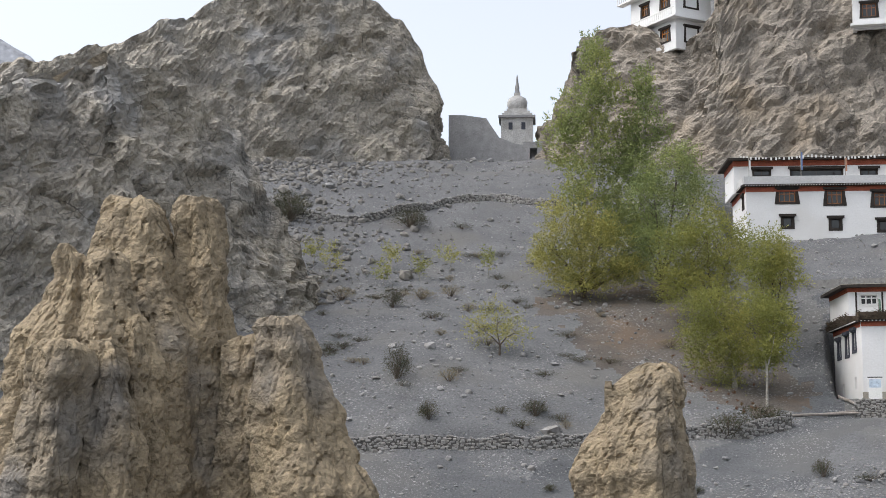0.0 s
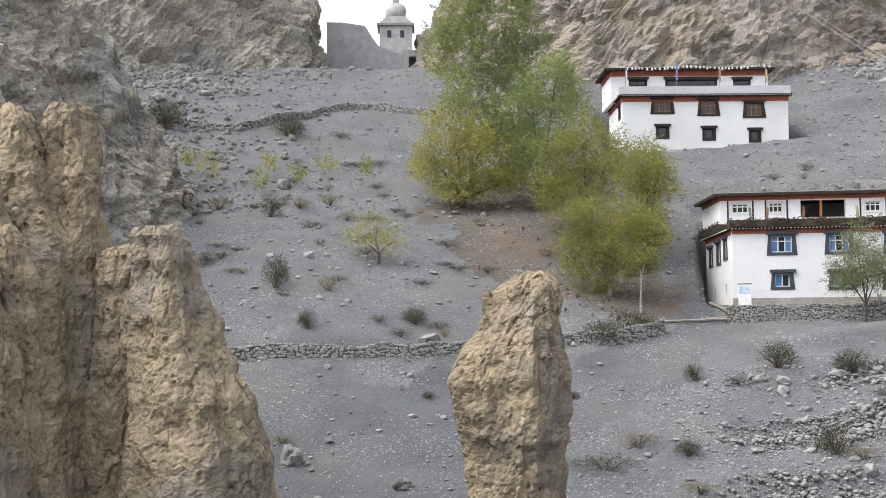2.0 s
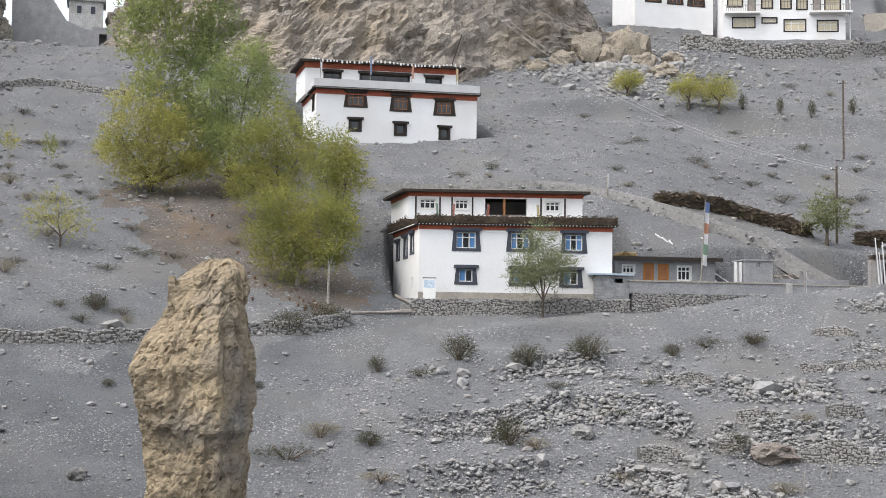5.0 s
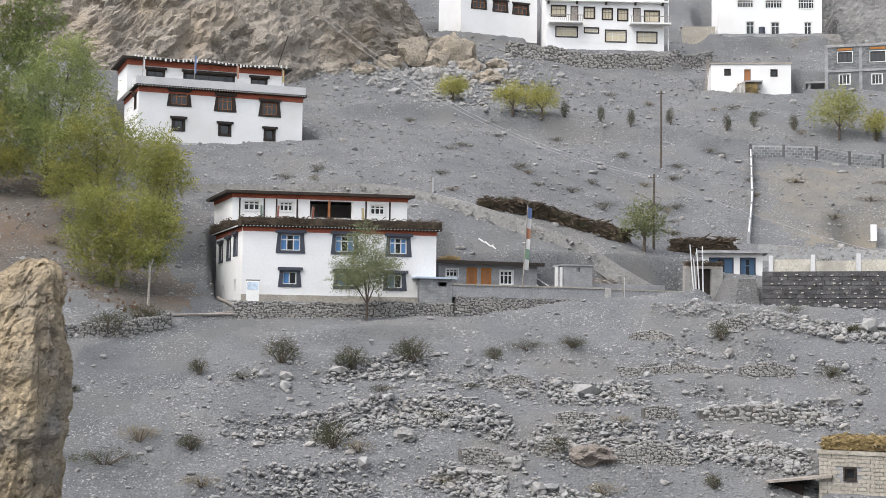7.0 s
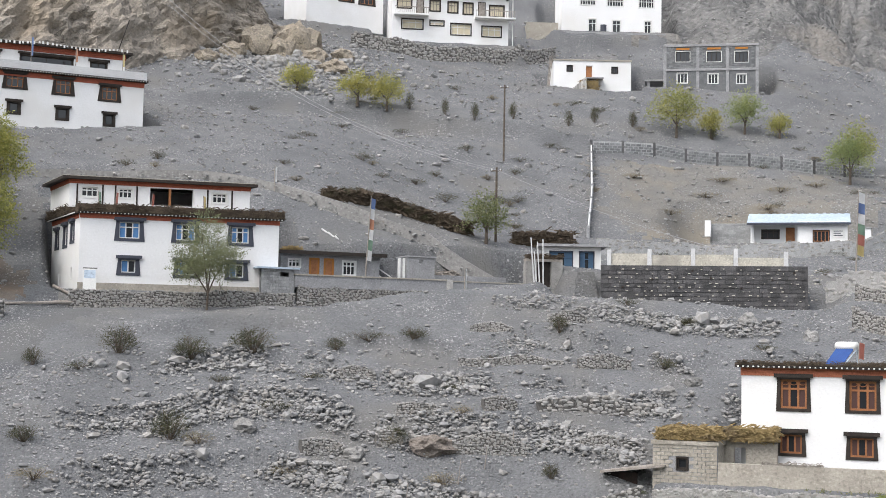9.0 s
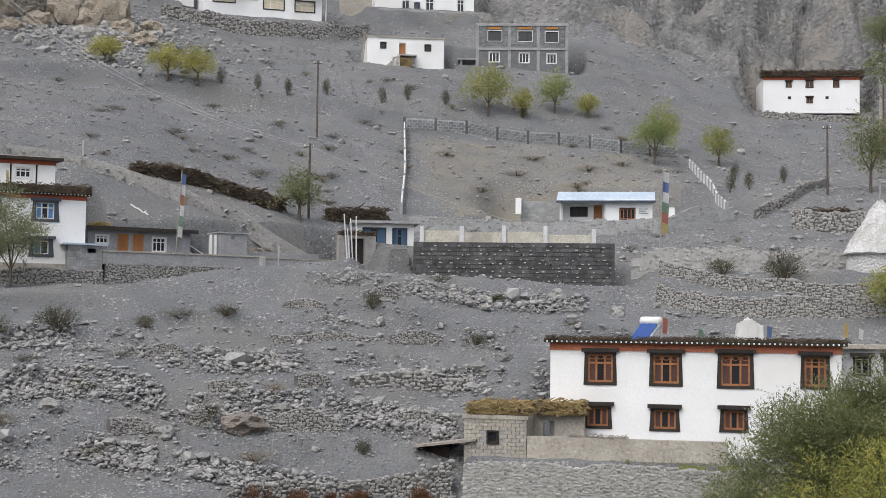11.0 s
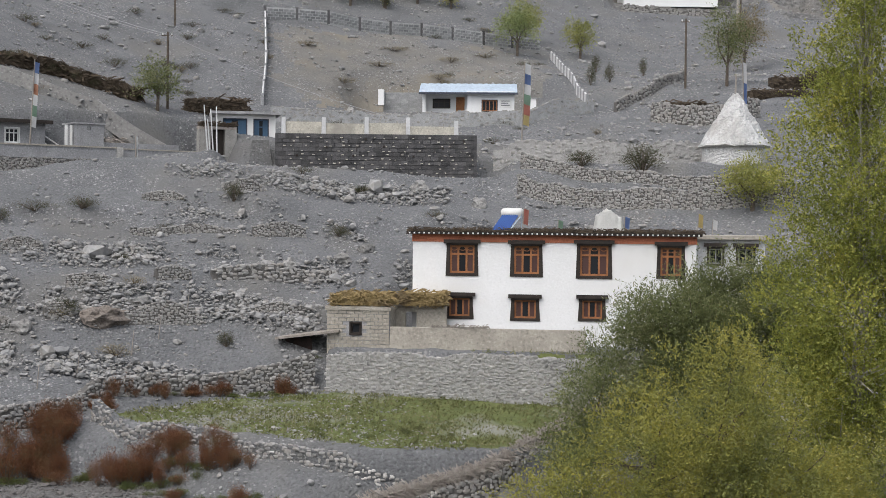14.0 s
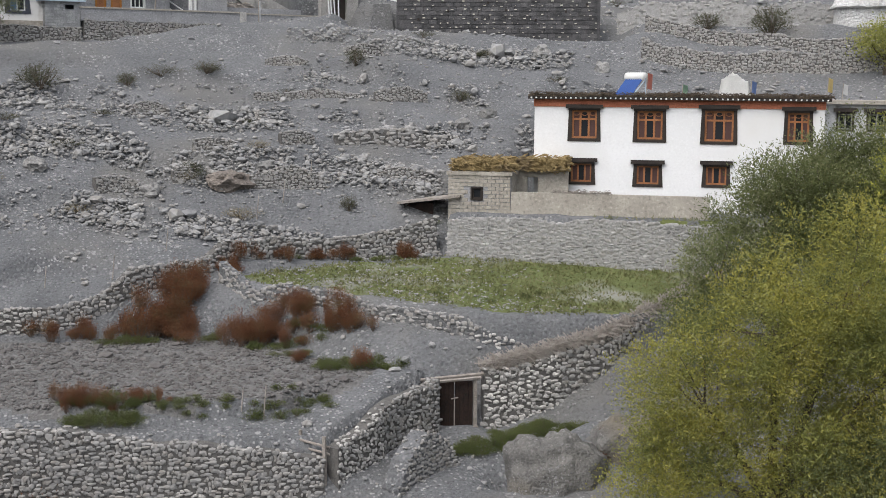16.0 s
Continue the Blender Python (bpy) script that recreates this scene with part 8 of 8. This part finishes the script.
for i, (x, y, h, w) in enumerate([(-58.7, 105.0, 2.3, 0.7), (-56.2, 103.7, 2.9, 0.8), (-53.1, 108.4, 2.0, 0.7), (-48.6, 110.6, 2.3, 0.8), (-52.1, 104.9, 1.8, 0.7), (-44.9, 110.1, 2.4, 0.7), (-50.0, 107.5, 2.0, 0.6)]):
    z = ground_at(x, y)
    tree("sapling", "thin yellow autumn sapling on the slope", "tree", (x, y), [(x, y, z + h * 0.65, w, w, h * 0.4)], 90, 6, 0.6, 0.17, 0.07, L_YELLOW if i < 4 else L_WILLOW, 20 + i, 0.03, up=0.9, group="saplings on the slope")
# trees far up the village
for i, (x, y, w, h, m, lab) in enumerate([
        (41.7, 147.3, 2.9, 5.6, L_WILLOW, "round yellow-green tree below the block house"), (49.7, 148.8, 1.9, 4.6, L_GREEN, "small round green tree below the block house"),
        (55.9, 135.2, 2.2, 5.4, L_GREEN, "rounded green tree at the fence corner"), (59.2, 141, 1.7, 5.2, L_WILLOW, "yellow-green tree behind the fence"), (64.0, 137.5, 1.5, 4.6, L_WILLOW, "small yellow-green tree on the bare slope"),
        (10.7, 146.2, 1.8, 3.6, L_YELLOW, "low yellow shrub tree on the terrace"),
        (7.7, 146.3, 1.8, 3.3, L_YELLOW, "low yellow shrub tree on the terrace"), (65.6, 110.5, 2.2, 7.4, L_GREY, "half-bare grey-green willow by the stone pen"),
        (78, 128, 2.4, 7.0, L_DRY, "half-bare brown tree on the slope"), (45.4, 147.0, 1.0, 3.2, L_YELLOW, "thin yellow tree below the block house"), (53.5, 148.5, 1.0, 2.6, L_YELLOW, "pale yellow shrub on the slope"),
        (16.2, 111.2, 1.6, 4.0, L_GREY, "grey-green bushy willow beside the road"), (1.5, 149.5, 1.5, 2.6, L_YELLOW, "yellow shrub below the rockfall"), (104.0, 172, 2.8, 6.5, L_GREY, "pale green tree behind the far house"), (48.0, 77.6, 2.2, 3.4, L_WILLOW, "round willow bush behind the roof")]):
    z = ground_at(x, y)
    bl = [(x, y, z + h * 0.62, w * 0.8, w * 0.8, h * 0.36), (x - w * 0.45, y, z + h * 0.52, w * 0.6, w * 0.6, h * 0.25), (x + w * 0.45, y, z + h * 0.56, w * 0.6, w * 0.6, h * 0.26)]
    tree("tree", lab, "tree", (x, y), bl, int(430 * w), 6, 0.8, 0.16, 0.075, m, 40 + i, 0.13, M_BROWNBARK, stem=h * 0.25)
tree("poplar", "bare white-stemmed young poplar beside the far house", "tree", (86.8, 144), [(86.8, 144, ground_at(86.8, 144) + 9.5, 1.4, 1.4, 2.2)], 160, 6, 0.7, 0.26, 0.14, L_GREY, 60, 0.16, stem=7.5)

# foreground: tall poplar and willows at the field's edge
rp = np.random.RandomState(23)


def spindle(x, y, low, high, wide, n):
    """Overlapping tufts of a tall narrow crown, slimmer towards the top."""
    out = []
    for k in range(n):
        f = (k + rp.uniform(0.1, 0.9)) / n
        w = wide * (0.55 + 0.75 * math.sin(math.pi * min(1, 0.25 + 0.75 * f))) * rp.uniform(0.6, 1.0) * (1.15 - 0.75 * f)
        out.append((x + rp.uniform(-0.5, 0.5) * wide * (1.1 - f), y + rp.uniform(-0.5, 0.5) * wide * (1.1 - f), low + (high - low) * f, w, w, 1.5 + 0.5 * w))
    return out


tree("poplar", "very tall poplar with green and golden leaves", "tree", (32.6, 45.0), spindle(32.5, 45.0, -10.0, 11.5, 3.6, 26), 21000, 8, 0.7, 0.092, 0.068, L_POPLAR, 11, 0.24, up=1.0, inner=0.3, stem=5.5)
tree("poplar", "slim poplar with yellowing leaves and pale trunk", "tree", (34.2, 43.0), spindle(34.8, 43.0, -7.0, 7.5, 2.2, 13), 8200, 8, 0.7, 0.095, 0.07, L_POPLAR, 12, 0.22, up=1.0, inner=0.3, stem=6.0)
tree("willow", "grey-green willow with feathery upright shoots", "tree", (28.6, 52.8), [(27.8, 53.0, -5.5, 2.1, 2.0, 2.0), (30.4, 52.4, -4.4, 2.5, 2.4, 2.2), (33.2, 51.2, -4.6, 2.5, 2.4, 2.5), (29.2, 52.2, -8.0, 2.9, 2.4, 2.2), (25.8, 53.4, -7.6, 1.8, 1.7, 1.7), (24.8, 53.4, -9.3, 1.5, 1.5, 1.3), (31.4, 52.2, -3.3, 2.2, 2.1, 1.8), (28.6, 52.8, -4.2, 1.5, 1.5, 1.5)], 20500, 8, 1.0, 0.13, 0.042, L_GREY, 13, 0.26, M_BROWNBARK, up=0.75, inner=0.55)
tree("willow", "large yellow-green willow at the field edge", "tree", (22.6, 42.4), [(22.6, 42.6, -7.8, 3.0, 2.6, 2.4), (20.2, 43.2, -10.2, 2.4, 2.2, 2.2), (24.8, 41.4, -6.6, 2.6, 2.4, 2.6), (23.0, 42.0, -11.4, 3.2, 2.6, 2.4), (26.8, 40.6, -8.6, 3.0, 2.6, 3.0), (19.6, 43.4, -12.8, 1.9, 1.8, 1.6), (26.0, 40.6, -12.2, 3.2, 2.6, 2.4)], 24000, 9, 0.9, 0.105, 0.04, L_FIELDWILLOW, 14, 0.28, M_BROWNBARK, up=0.5, inner=0.6)
tree("willow", "silver-leaved willow bush low by the path", "tree", (26.4, 39.0), [(26.2, 39.6, -12.2, 2.4, 2.0, 2.0), (24.0, 40.6, -13.2, 1.8, 1.6, 1.5)], 5200, 7, 0.8, 0.10, 0.038, L_GREY, 15, 0.16, M_BROWNBARK, up=0.6)


def bush(mat, seed, name, label, category, spread=1.0, count=240, leaf=0.085, group="", up=0.8, shoot=0.22, slim=0.5):
    """A unit bush, about one metre high."""
    rng = np.random.RandomState(seed)
    t = thing(name, Matrix.Identity(4), label, category, group)
    bm = bmesh.new()
    for _ in range(14):
        a = rng.uniform(0, 6.28)
        q = rng.uniform(0.1, 0.5) * spread
        rod(bm, (0, 0, -0.1), (q * math.cos(a), q * math.sin(a), rng.uniform(0.5, 0.9)), 0.02, 0.006, 4)
    part("woody_base", bm, M_BROWNBARK, t)["kind"] = "stuff"
    p, w = shoots([(0, 0, 0.42, 0.5 * spread, 0.5 * spread, 0.42), (0.25 * spread, 0.1, 0.35, 0.35 * spread, 0.35 * spread, 0.3)], count, rng, up, 0.2)
    p[:, 2] = np.abs(p[:, 2])
    leaf_mesh("foliage", p, w, shoot, 5, leaf, leaf * slim, mat, rng, t, 0.1)
    return t


BUSHES = {
    "dark": bush(L_BUSH, 1, "bush", "dark thorny bush on the stony slope", "bush", 1.0, 750, 0.042, group="bushes on the slope", slim=0.4),
    "dry": bush(L_DRY, 2, "dry_shrub", "dry straw-coloured shrub on the scree", "shrub", 1.2, 520, 0.042, group="dry shrubs", slim=0.35),
    "low": bush(L_BUSH, 3, "cushion_bush", "low cushion of grey-green thorn", "bush", 1.6, 420, 0.045, group="cushion bushes"),
    "red": bush(L_RED, 4, "russet_weed", "russet dry weeds along the field wall", "weeds", 1.1, 420, 0.085, group="russet weeds", up=4.0, shoot=0.6, slim=0.25),
    "green": bush(L_WEED, 5, "weed", "green weeds at the foot of the wall", "weeds", 1.4, 420, 0.06, group="green weeds"),
}
used = set()


def plant(kind, x, y, h, w=None, turn=None):
    w = h if w is None else w
    m = pose(x, y, ground_at(x, y) - 0.03, 0, 0, (x * 37 + y * 91) % 360 if turn is None else turn) @ Matrix.Diagonal((w, w, h, 1))
    if kind not in used:
        used.add(kind)
        BUSHES[kind].matrix_world = m
        return BUSHES[kind]
    src = BUSHES[kind]
    o = copy_thing(src, Matrix.Identity(4))
    o.matrix_basis = m
    return o


for x, y, h, w in [(-36.8, 80.6, 1.3, 1.1), (-31.4, 84.9, 1.2, 1.6), (-56.0, 118.4, 2.0, 3.0), (-40.8, 84.4, 2.4, 1.6), (-48.3, 99, 1.8, 1.4), (-27.7, 77.2, 0.5, 0.7), (-20.0, 88.2, 1.7, 2.4), (-13.4, 82.2, 1.1, 1.0), (-8.8, 83.2, 1.7, 1.9), (-4.8, 83.4, 1.5, 1.8), (-1.3, 85.0, 1.6, 2.2), (3.6, 86.3, 0.9, 1.2), (-5.2, 74.8, 1.7, 1.6), (-12.3, 73.4, 0.9, 1.4), (6.4, 76.3, 1.1, 1.2), (17.6, 88.3, 1.2, 1.1), (23.4, 84.7, 0.8, 1.1), (45.1, 86.8, 2.2, 2.6), (42.2, 90.2, 1.2, 2.0), (14.4, 74.0, 0.9, 0.9), (-19.8, 79.2, 0.5, 0.7), (-65.5, 112.6, 3.0, 3.6), (26.5, 90.6, 0.6, 1.0), (-18.4, 90.6, 1.6, 2.6)]:
    plant("dark", x, y, h, w)
for x, y, h, w in [(5.7, 88.4, 0.7, 1.6), (8.6, 88.2, 0.6, 1.2), (-16.2, 71.5, 0.9, 2.4), (-0.0, 78.4, 0.5, 1.2), (7.3, 127.3, 0.8, 1.2), (14.4, 123.8, 0.9, 1.4), (12.0, 126.1, 0.6, 1.3), (-10.0, 119.2, 0.7, 0.9), (0.3, 119, 0.5, 1.0), (-10.8, 81.5, 0.5, 0.9), (8.4, 88.1, 0.9, 1.1), (23.2, 93.4, 0.6, 1.0), (18.0, 137.7, 0.7, 1.0), (22.2, 133.8, 0.7, 1.0), (34.1, 150.1, 0.7, 1.2), (31.7, 153.1, 0.6, 1.0), (21.3, 126.7, 0.7, 1.1), (12.8, 114.4, 0.7, 1.2), (19.0, 126.6, 0.6, 1.0), (-46, 116, 0.6, 1.2), (-52, 121, 0.6, 1.4), (-40, 104, 0.5, 1.1), (-34, 99, 0.6, 1.2), (-30, 96, 0.5, 1.1), (-44, 97, 0.6, 1.3), (-47, 91, 0.5, 1.2), (-26, 90, 0.5, 0.9), (-33, 91, 0.5, 1.0), (-38, 88, 0.5, 1.0), (30, 86, 0.5, 0.9), (-3, 80, 0.5, 0.9), (2, 82, 0.4, 0.9), (10, 82, 0.5, 0.8), (13, 86, 0.5, 0.9)]:
    plant("low", x, y, h, w)
for x, y, h, w in [(-11.2, 70.2, 0.7, 1.6), (-15.0, 73.8, 1.0, 1.8), (-3.8, 74.3, 0.8, 1.2), (8.7, 73.5, 0.8, 1.4), (6.1, 76.2, 0.7, 1.0), (-32.8, 68.6, 0.6, 1.0), (-37.8, 86, 1.0, 1.2), (-45.8, 104.5, 1.1, 1.5), (-47.4, 102.4, 1.0, 1.6), (-42.6, 100.5, 0.8, 1.2), (-53.6, 100.6, 1.2, 1.6), (10.2, 78.2, 0.6, 1.0), (0.6, 73.2, 0.6, 1.2), (-24, 102, 0.8, 1.6), (-27, 101, 0.8, 1.4), (36, 129, 0.6, 2.0), (40, 131, 0.6, 2.4), (45, 128, 0.6, 2.0), (48, 133, 0.6, 2.2), (34, 135, 0.5, 2.0), (52, 134, 0.6, 1.8), (43, 136, 0.5, 2.4)]:
    plant("dry", x, y, h, w)
# small thorn cushions strewn over the upper slope and the sapling slope
rc_ = random.Random(47)
for k in range(120):
    a, r = (radians(rc_.uniform(-9, 27)), rc_.uniform(104, 158)) if k < 75 else (radians(rc_.uniform(-30, -15)), rc_.uniform(88, 128))
    x, y = r * math.sin(a), r * math.cos(a)
    if all(in_polygon(np.array([x]), np.array([y]), q[0])[0] > 1.5 for q in PADS):
        plant("low" if k % 3 else "dry", x, y, rc_.uniform(0.35, 0.65), rc_.uniform(0.6, 1.2))
# pollard stumps on the upper terrace
for i, (x, y) in enumerate([(45.5, 146.8), (19.8, 145.4), (16.8, 146.3), (23.9, 145.8), (29.8, 146.1), (32.8, 147.1), (37.0, 147.4), (58.0, 122.2), (60.6, 123.5), (62.5, 130.5), (66.5, 128), (13.2, 147)]):
    plant("dark", x, y, 2.0, 0.8)
rw = random.Random(31)
for x, y, n, sx_, sy_, h in [(3.8, 63.9, 22, 1.3, 1.0, 1.35), (5.2, 65.2, 18, 1.0, 1.2, 1.2), (8.4, 62.2, 20, 1.3, 1.0, 1.2), (10.4, 61.4, 16, 1.3, 0.9, 1.0), (11.8, 60.4, 10, 0.8, 0.8, 1.0), (7.2, 67.4, 8, 0.7, 0.3, 0.9), (9.4, 68.8, 10, 1.4, 0.3, 0.7), (12.6, 69.9, 10, 1.6, 0.2, 0.7), (16.8, 70.6, 7, 0.8, 0.2, 0.9), (0.6, 64.0, 12, 1.3, 0.4, 0.9), (9.3, 58.6, 4, 0.5, 0.5, 0.7), (11.6, 57.0, 4, 0.5, 0.4, 0.8), (0.9, 53.2, 16, 1.4, 0.6, 0.75), (-1.6, 49.7, 14, 0.9, 0.4, 2.5), (3.2, 53.0, 6, 0.8, 0.3, 0.5), (18.8, 49.2, 10, 0.8, 0.5, 0.5), (-21.4, 93.8, 16, 2.6, 1.4, 0.28), (-24.6, 98.0, 14, 2.6, 2.4, 0.25), (-19.0, 92.8, 8, 1.2, 1.0, 0.3), (-30.0, 104.0, 10, 3.0, 2.0, 0.25)]:
    for _ in range(n):
        plant("red", x + rw.gauss(0, 0.6) * sx_, y + rw.gauss(0, 0.6) * sy_, h * rw.uniform(0.4, 1.05), h * rw.uniform(0.4, 0.75))
for x, y, n, sx_, sy_, h in [(4.0, 62.8, 10, 2.6, 0.3, 0.5), (9.0, 60.2, 16, 1.8, 1.2, 0.4), (12.4, 69.6, 14, 4.0, 0.25, 0.3), (11.2, 57.4, 14, 1.3, 0.8, 0.4), (12.6, 56.6, 8, 1.0, 0.7, 0.5), (5.0, 52.8, 26, 3.4, 0.25, 0.32), (8.6, 53.6, 10, 1.2, 0.5, 0.3), (1.2, 52.6, 8, 1.2, 0.6, 0.6), (18.6, 52.6, 10, 1.2, 0.6, 0.5), (15.8, 52.4, 34, 1.5, 0.7, 0.42), (18.6, 53.2, 20, 1.6, 0.5, 0.35), (1.4, 52.9, 14, 1.8, 0.6, 0.4), (16.8, 53.6, 10, 1.4, 0.4, 0.3), (22.0, 72.2, 10, 6.0, 0.6, 0.3), (18.8, 60.0, 8, 3.5, 1.0, 0.3)]:
    for _ in range(n):
        plant("green", x + rw.uniform(-1, 1) * sx_, y + rw.uniform(-1, 1) * sy_, h * rw.uniform(0.6, 1.2), h * rw.uniform(0.8, 1.5))
# thorn hedge along the road: stacked dead brushwood with a few live bushes
hx = [(3.4, 111.9), (6.3, 112.4), (9.5, 113.4), (12.9, 113.2), (14.8, 112.6)]
for k, (a, b) in enumerate(zip(hx, hx[1:])):
    run = math.hypot(b[0] - a[0], b[1] - a[1])
    hedge = thing("brushwood_hedge", pose(a[0], a[1], ground_at(*a), 0, -math.degrees(math.atan2(ground_at(*b) - ground_at(*a), run)), math.degrees(math.atan2(b[1] - a[1], b[0] - a[0]))), "dark stacked thorn hedge along the dirt road", "hedge", "thorn hedge")
    part("brushwood", brush(-0.2, run + 0.2, -0.5, 0.5, -0.5, 0.75 + 0.15 * (k % 2), 90 + k, 0.24), M_THATCH, hedge)
    for f in (0.2, 0.6, 0.9):
        plant("dark", a[0] + (b[0] - a[0]) * f, a[1] + (b[1] - a[1]) * f + rw.uniform(-0.4, 0.3), rw.uniform(0.8, 1.4), rw.uniform(0.9, 1.5))

# small pale stones lying in the grass of the upper field
rp2 = np.random.RandomState(33)
bx, by = rp2.uniform(9, 26, 5200), rp2.uniform(57, 69, 5200)
keep = (in_polygon(bx, by, UPPER_FIELD) < -0.4) & (rp2.random_sample(5200) < np.clip(0.5 + 0.7 * rough_noise(bx / 3.5, by / 1.8, 3, 46), 0.02, 1) * (1 - ease(17, 25, bx)))
bx, by = bx[keep], by[keep]
half = 0.03 * np.exp(rp2.normal(0, 0.4, len(bx)))
pale_st = many_stones("field_stones", np.stack([bx, by, land(bx, by) + half * 0.4], 1), np.stack([half * 1.5, half * 1.2, half * 0.7], 1), rp2.uniform(0, 6, len(bx)), M_STONES, rp2)
tagged(pale_st, "small pale stones lying in the field grass", "stones", kind="stuff")

# short grass on the upper field
rg = np.random.RandomState(12)
gx, gy = rg.uniform(7, 37, 60000), rg.uniform(55, 75, 60000)
inside = (in_polygon(gx, gy, UPPER_FIELD) < -0.1) & (rg.random_sample(60000) < 0.08 + 0.6 * (0.5 + 0.5 * rough_noise(gx / 1.6, gy / 1.6, 3, 44)))
gx, gy = gx[inside], gy[inside]
gp = np.stack([gx, gy, land(gx, gy)], 1)
gw = rg.normal(0, 0.45, gp.shape) + np.array([0, 0, 1.0])
gw /= np.linalg.norm(gw, axis=1)[:, None]
M_GRASS = island_material("grass_blades", [(0.095, 0.105, 0.042), (0.13, 0.138, 0.056), (0.17, 0.168, 0.075), (0.27, 0.26, 0.16)], 0.9, 1.6, 0.15)
tagged(leaf_mesh("field_grass", gp, gw, 0.06, 2, 0.16, 0.05, M_GRASS, rg, None), "short grazed green grass on the field", "grass", kind="stuff")
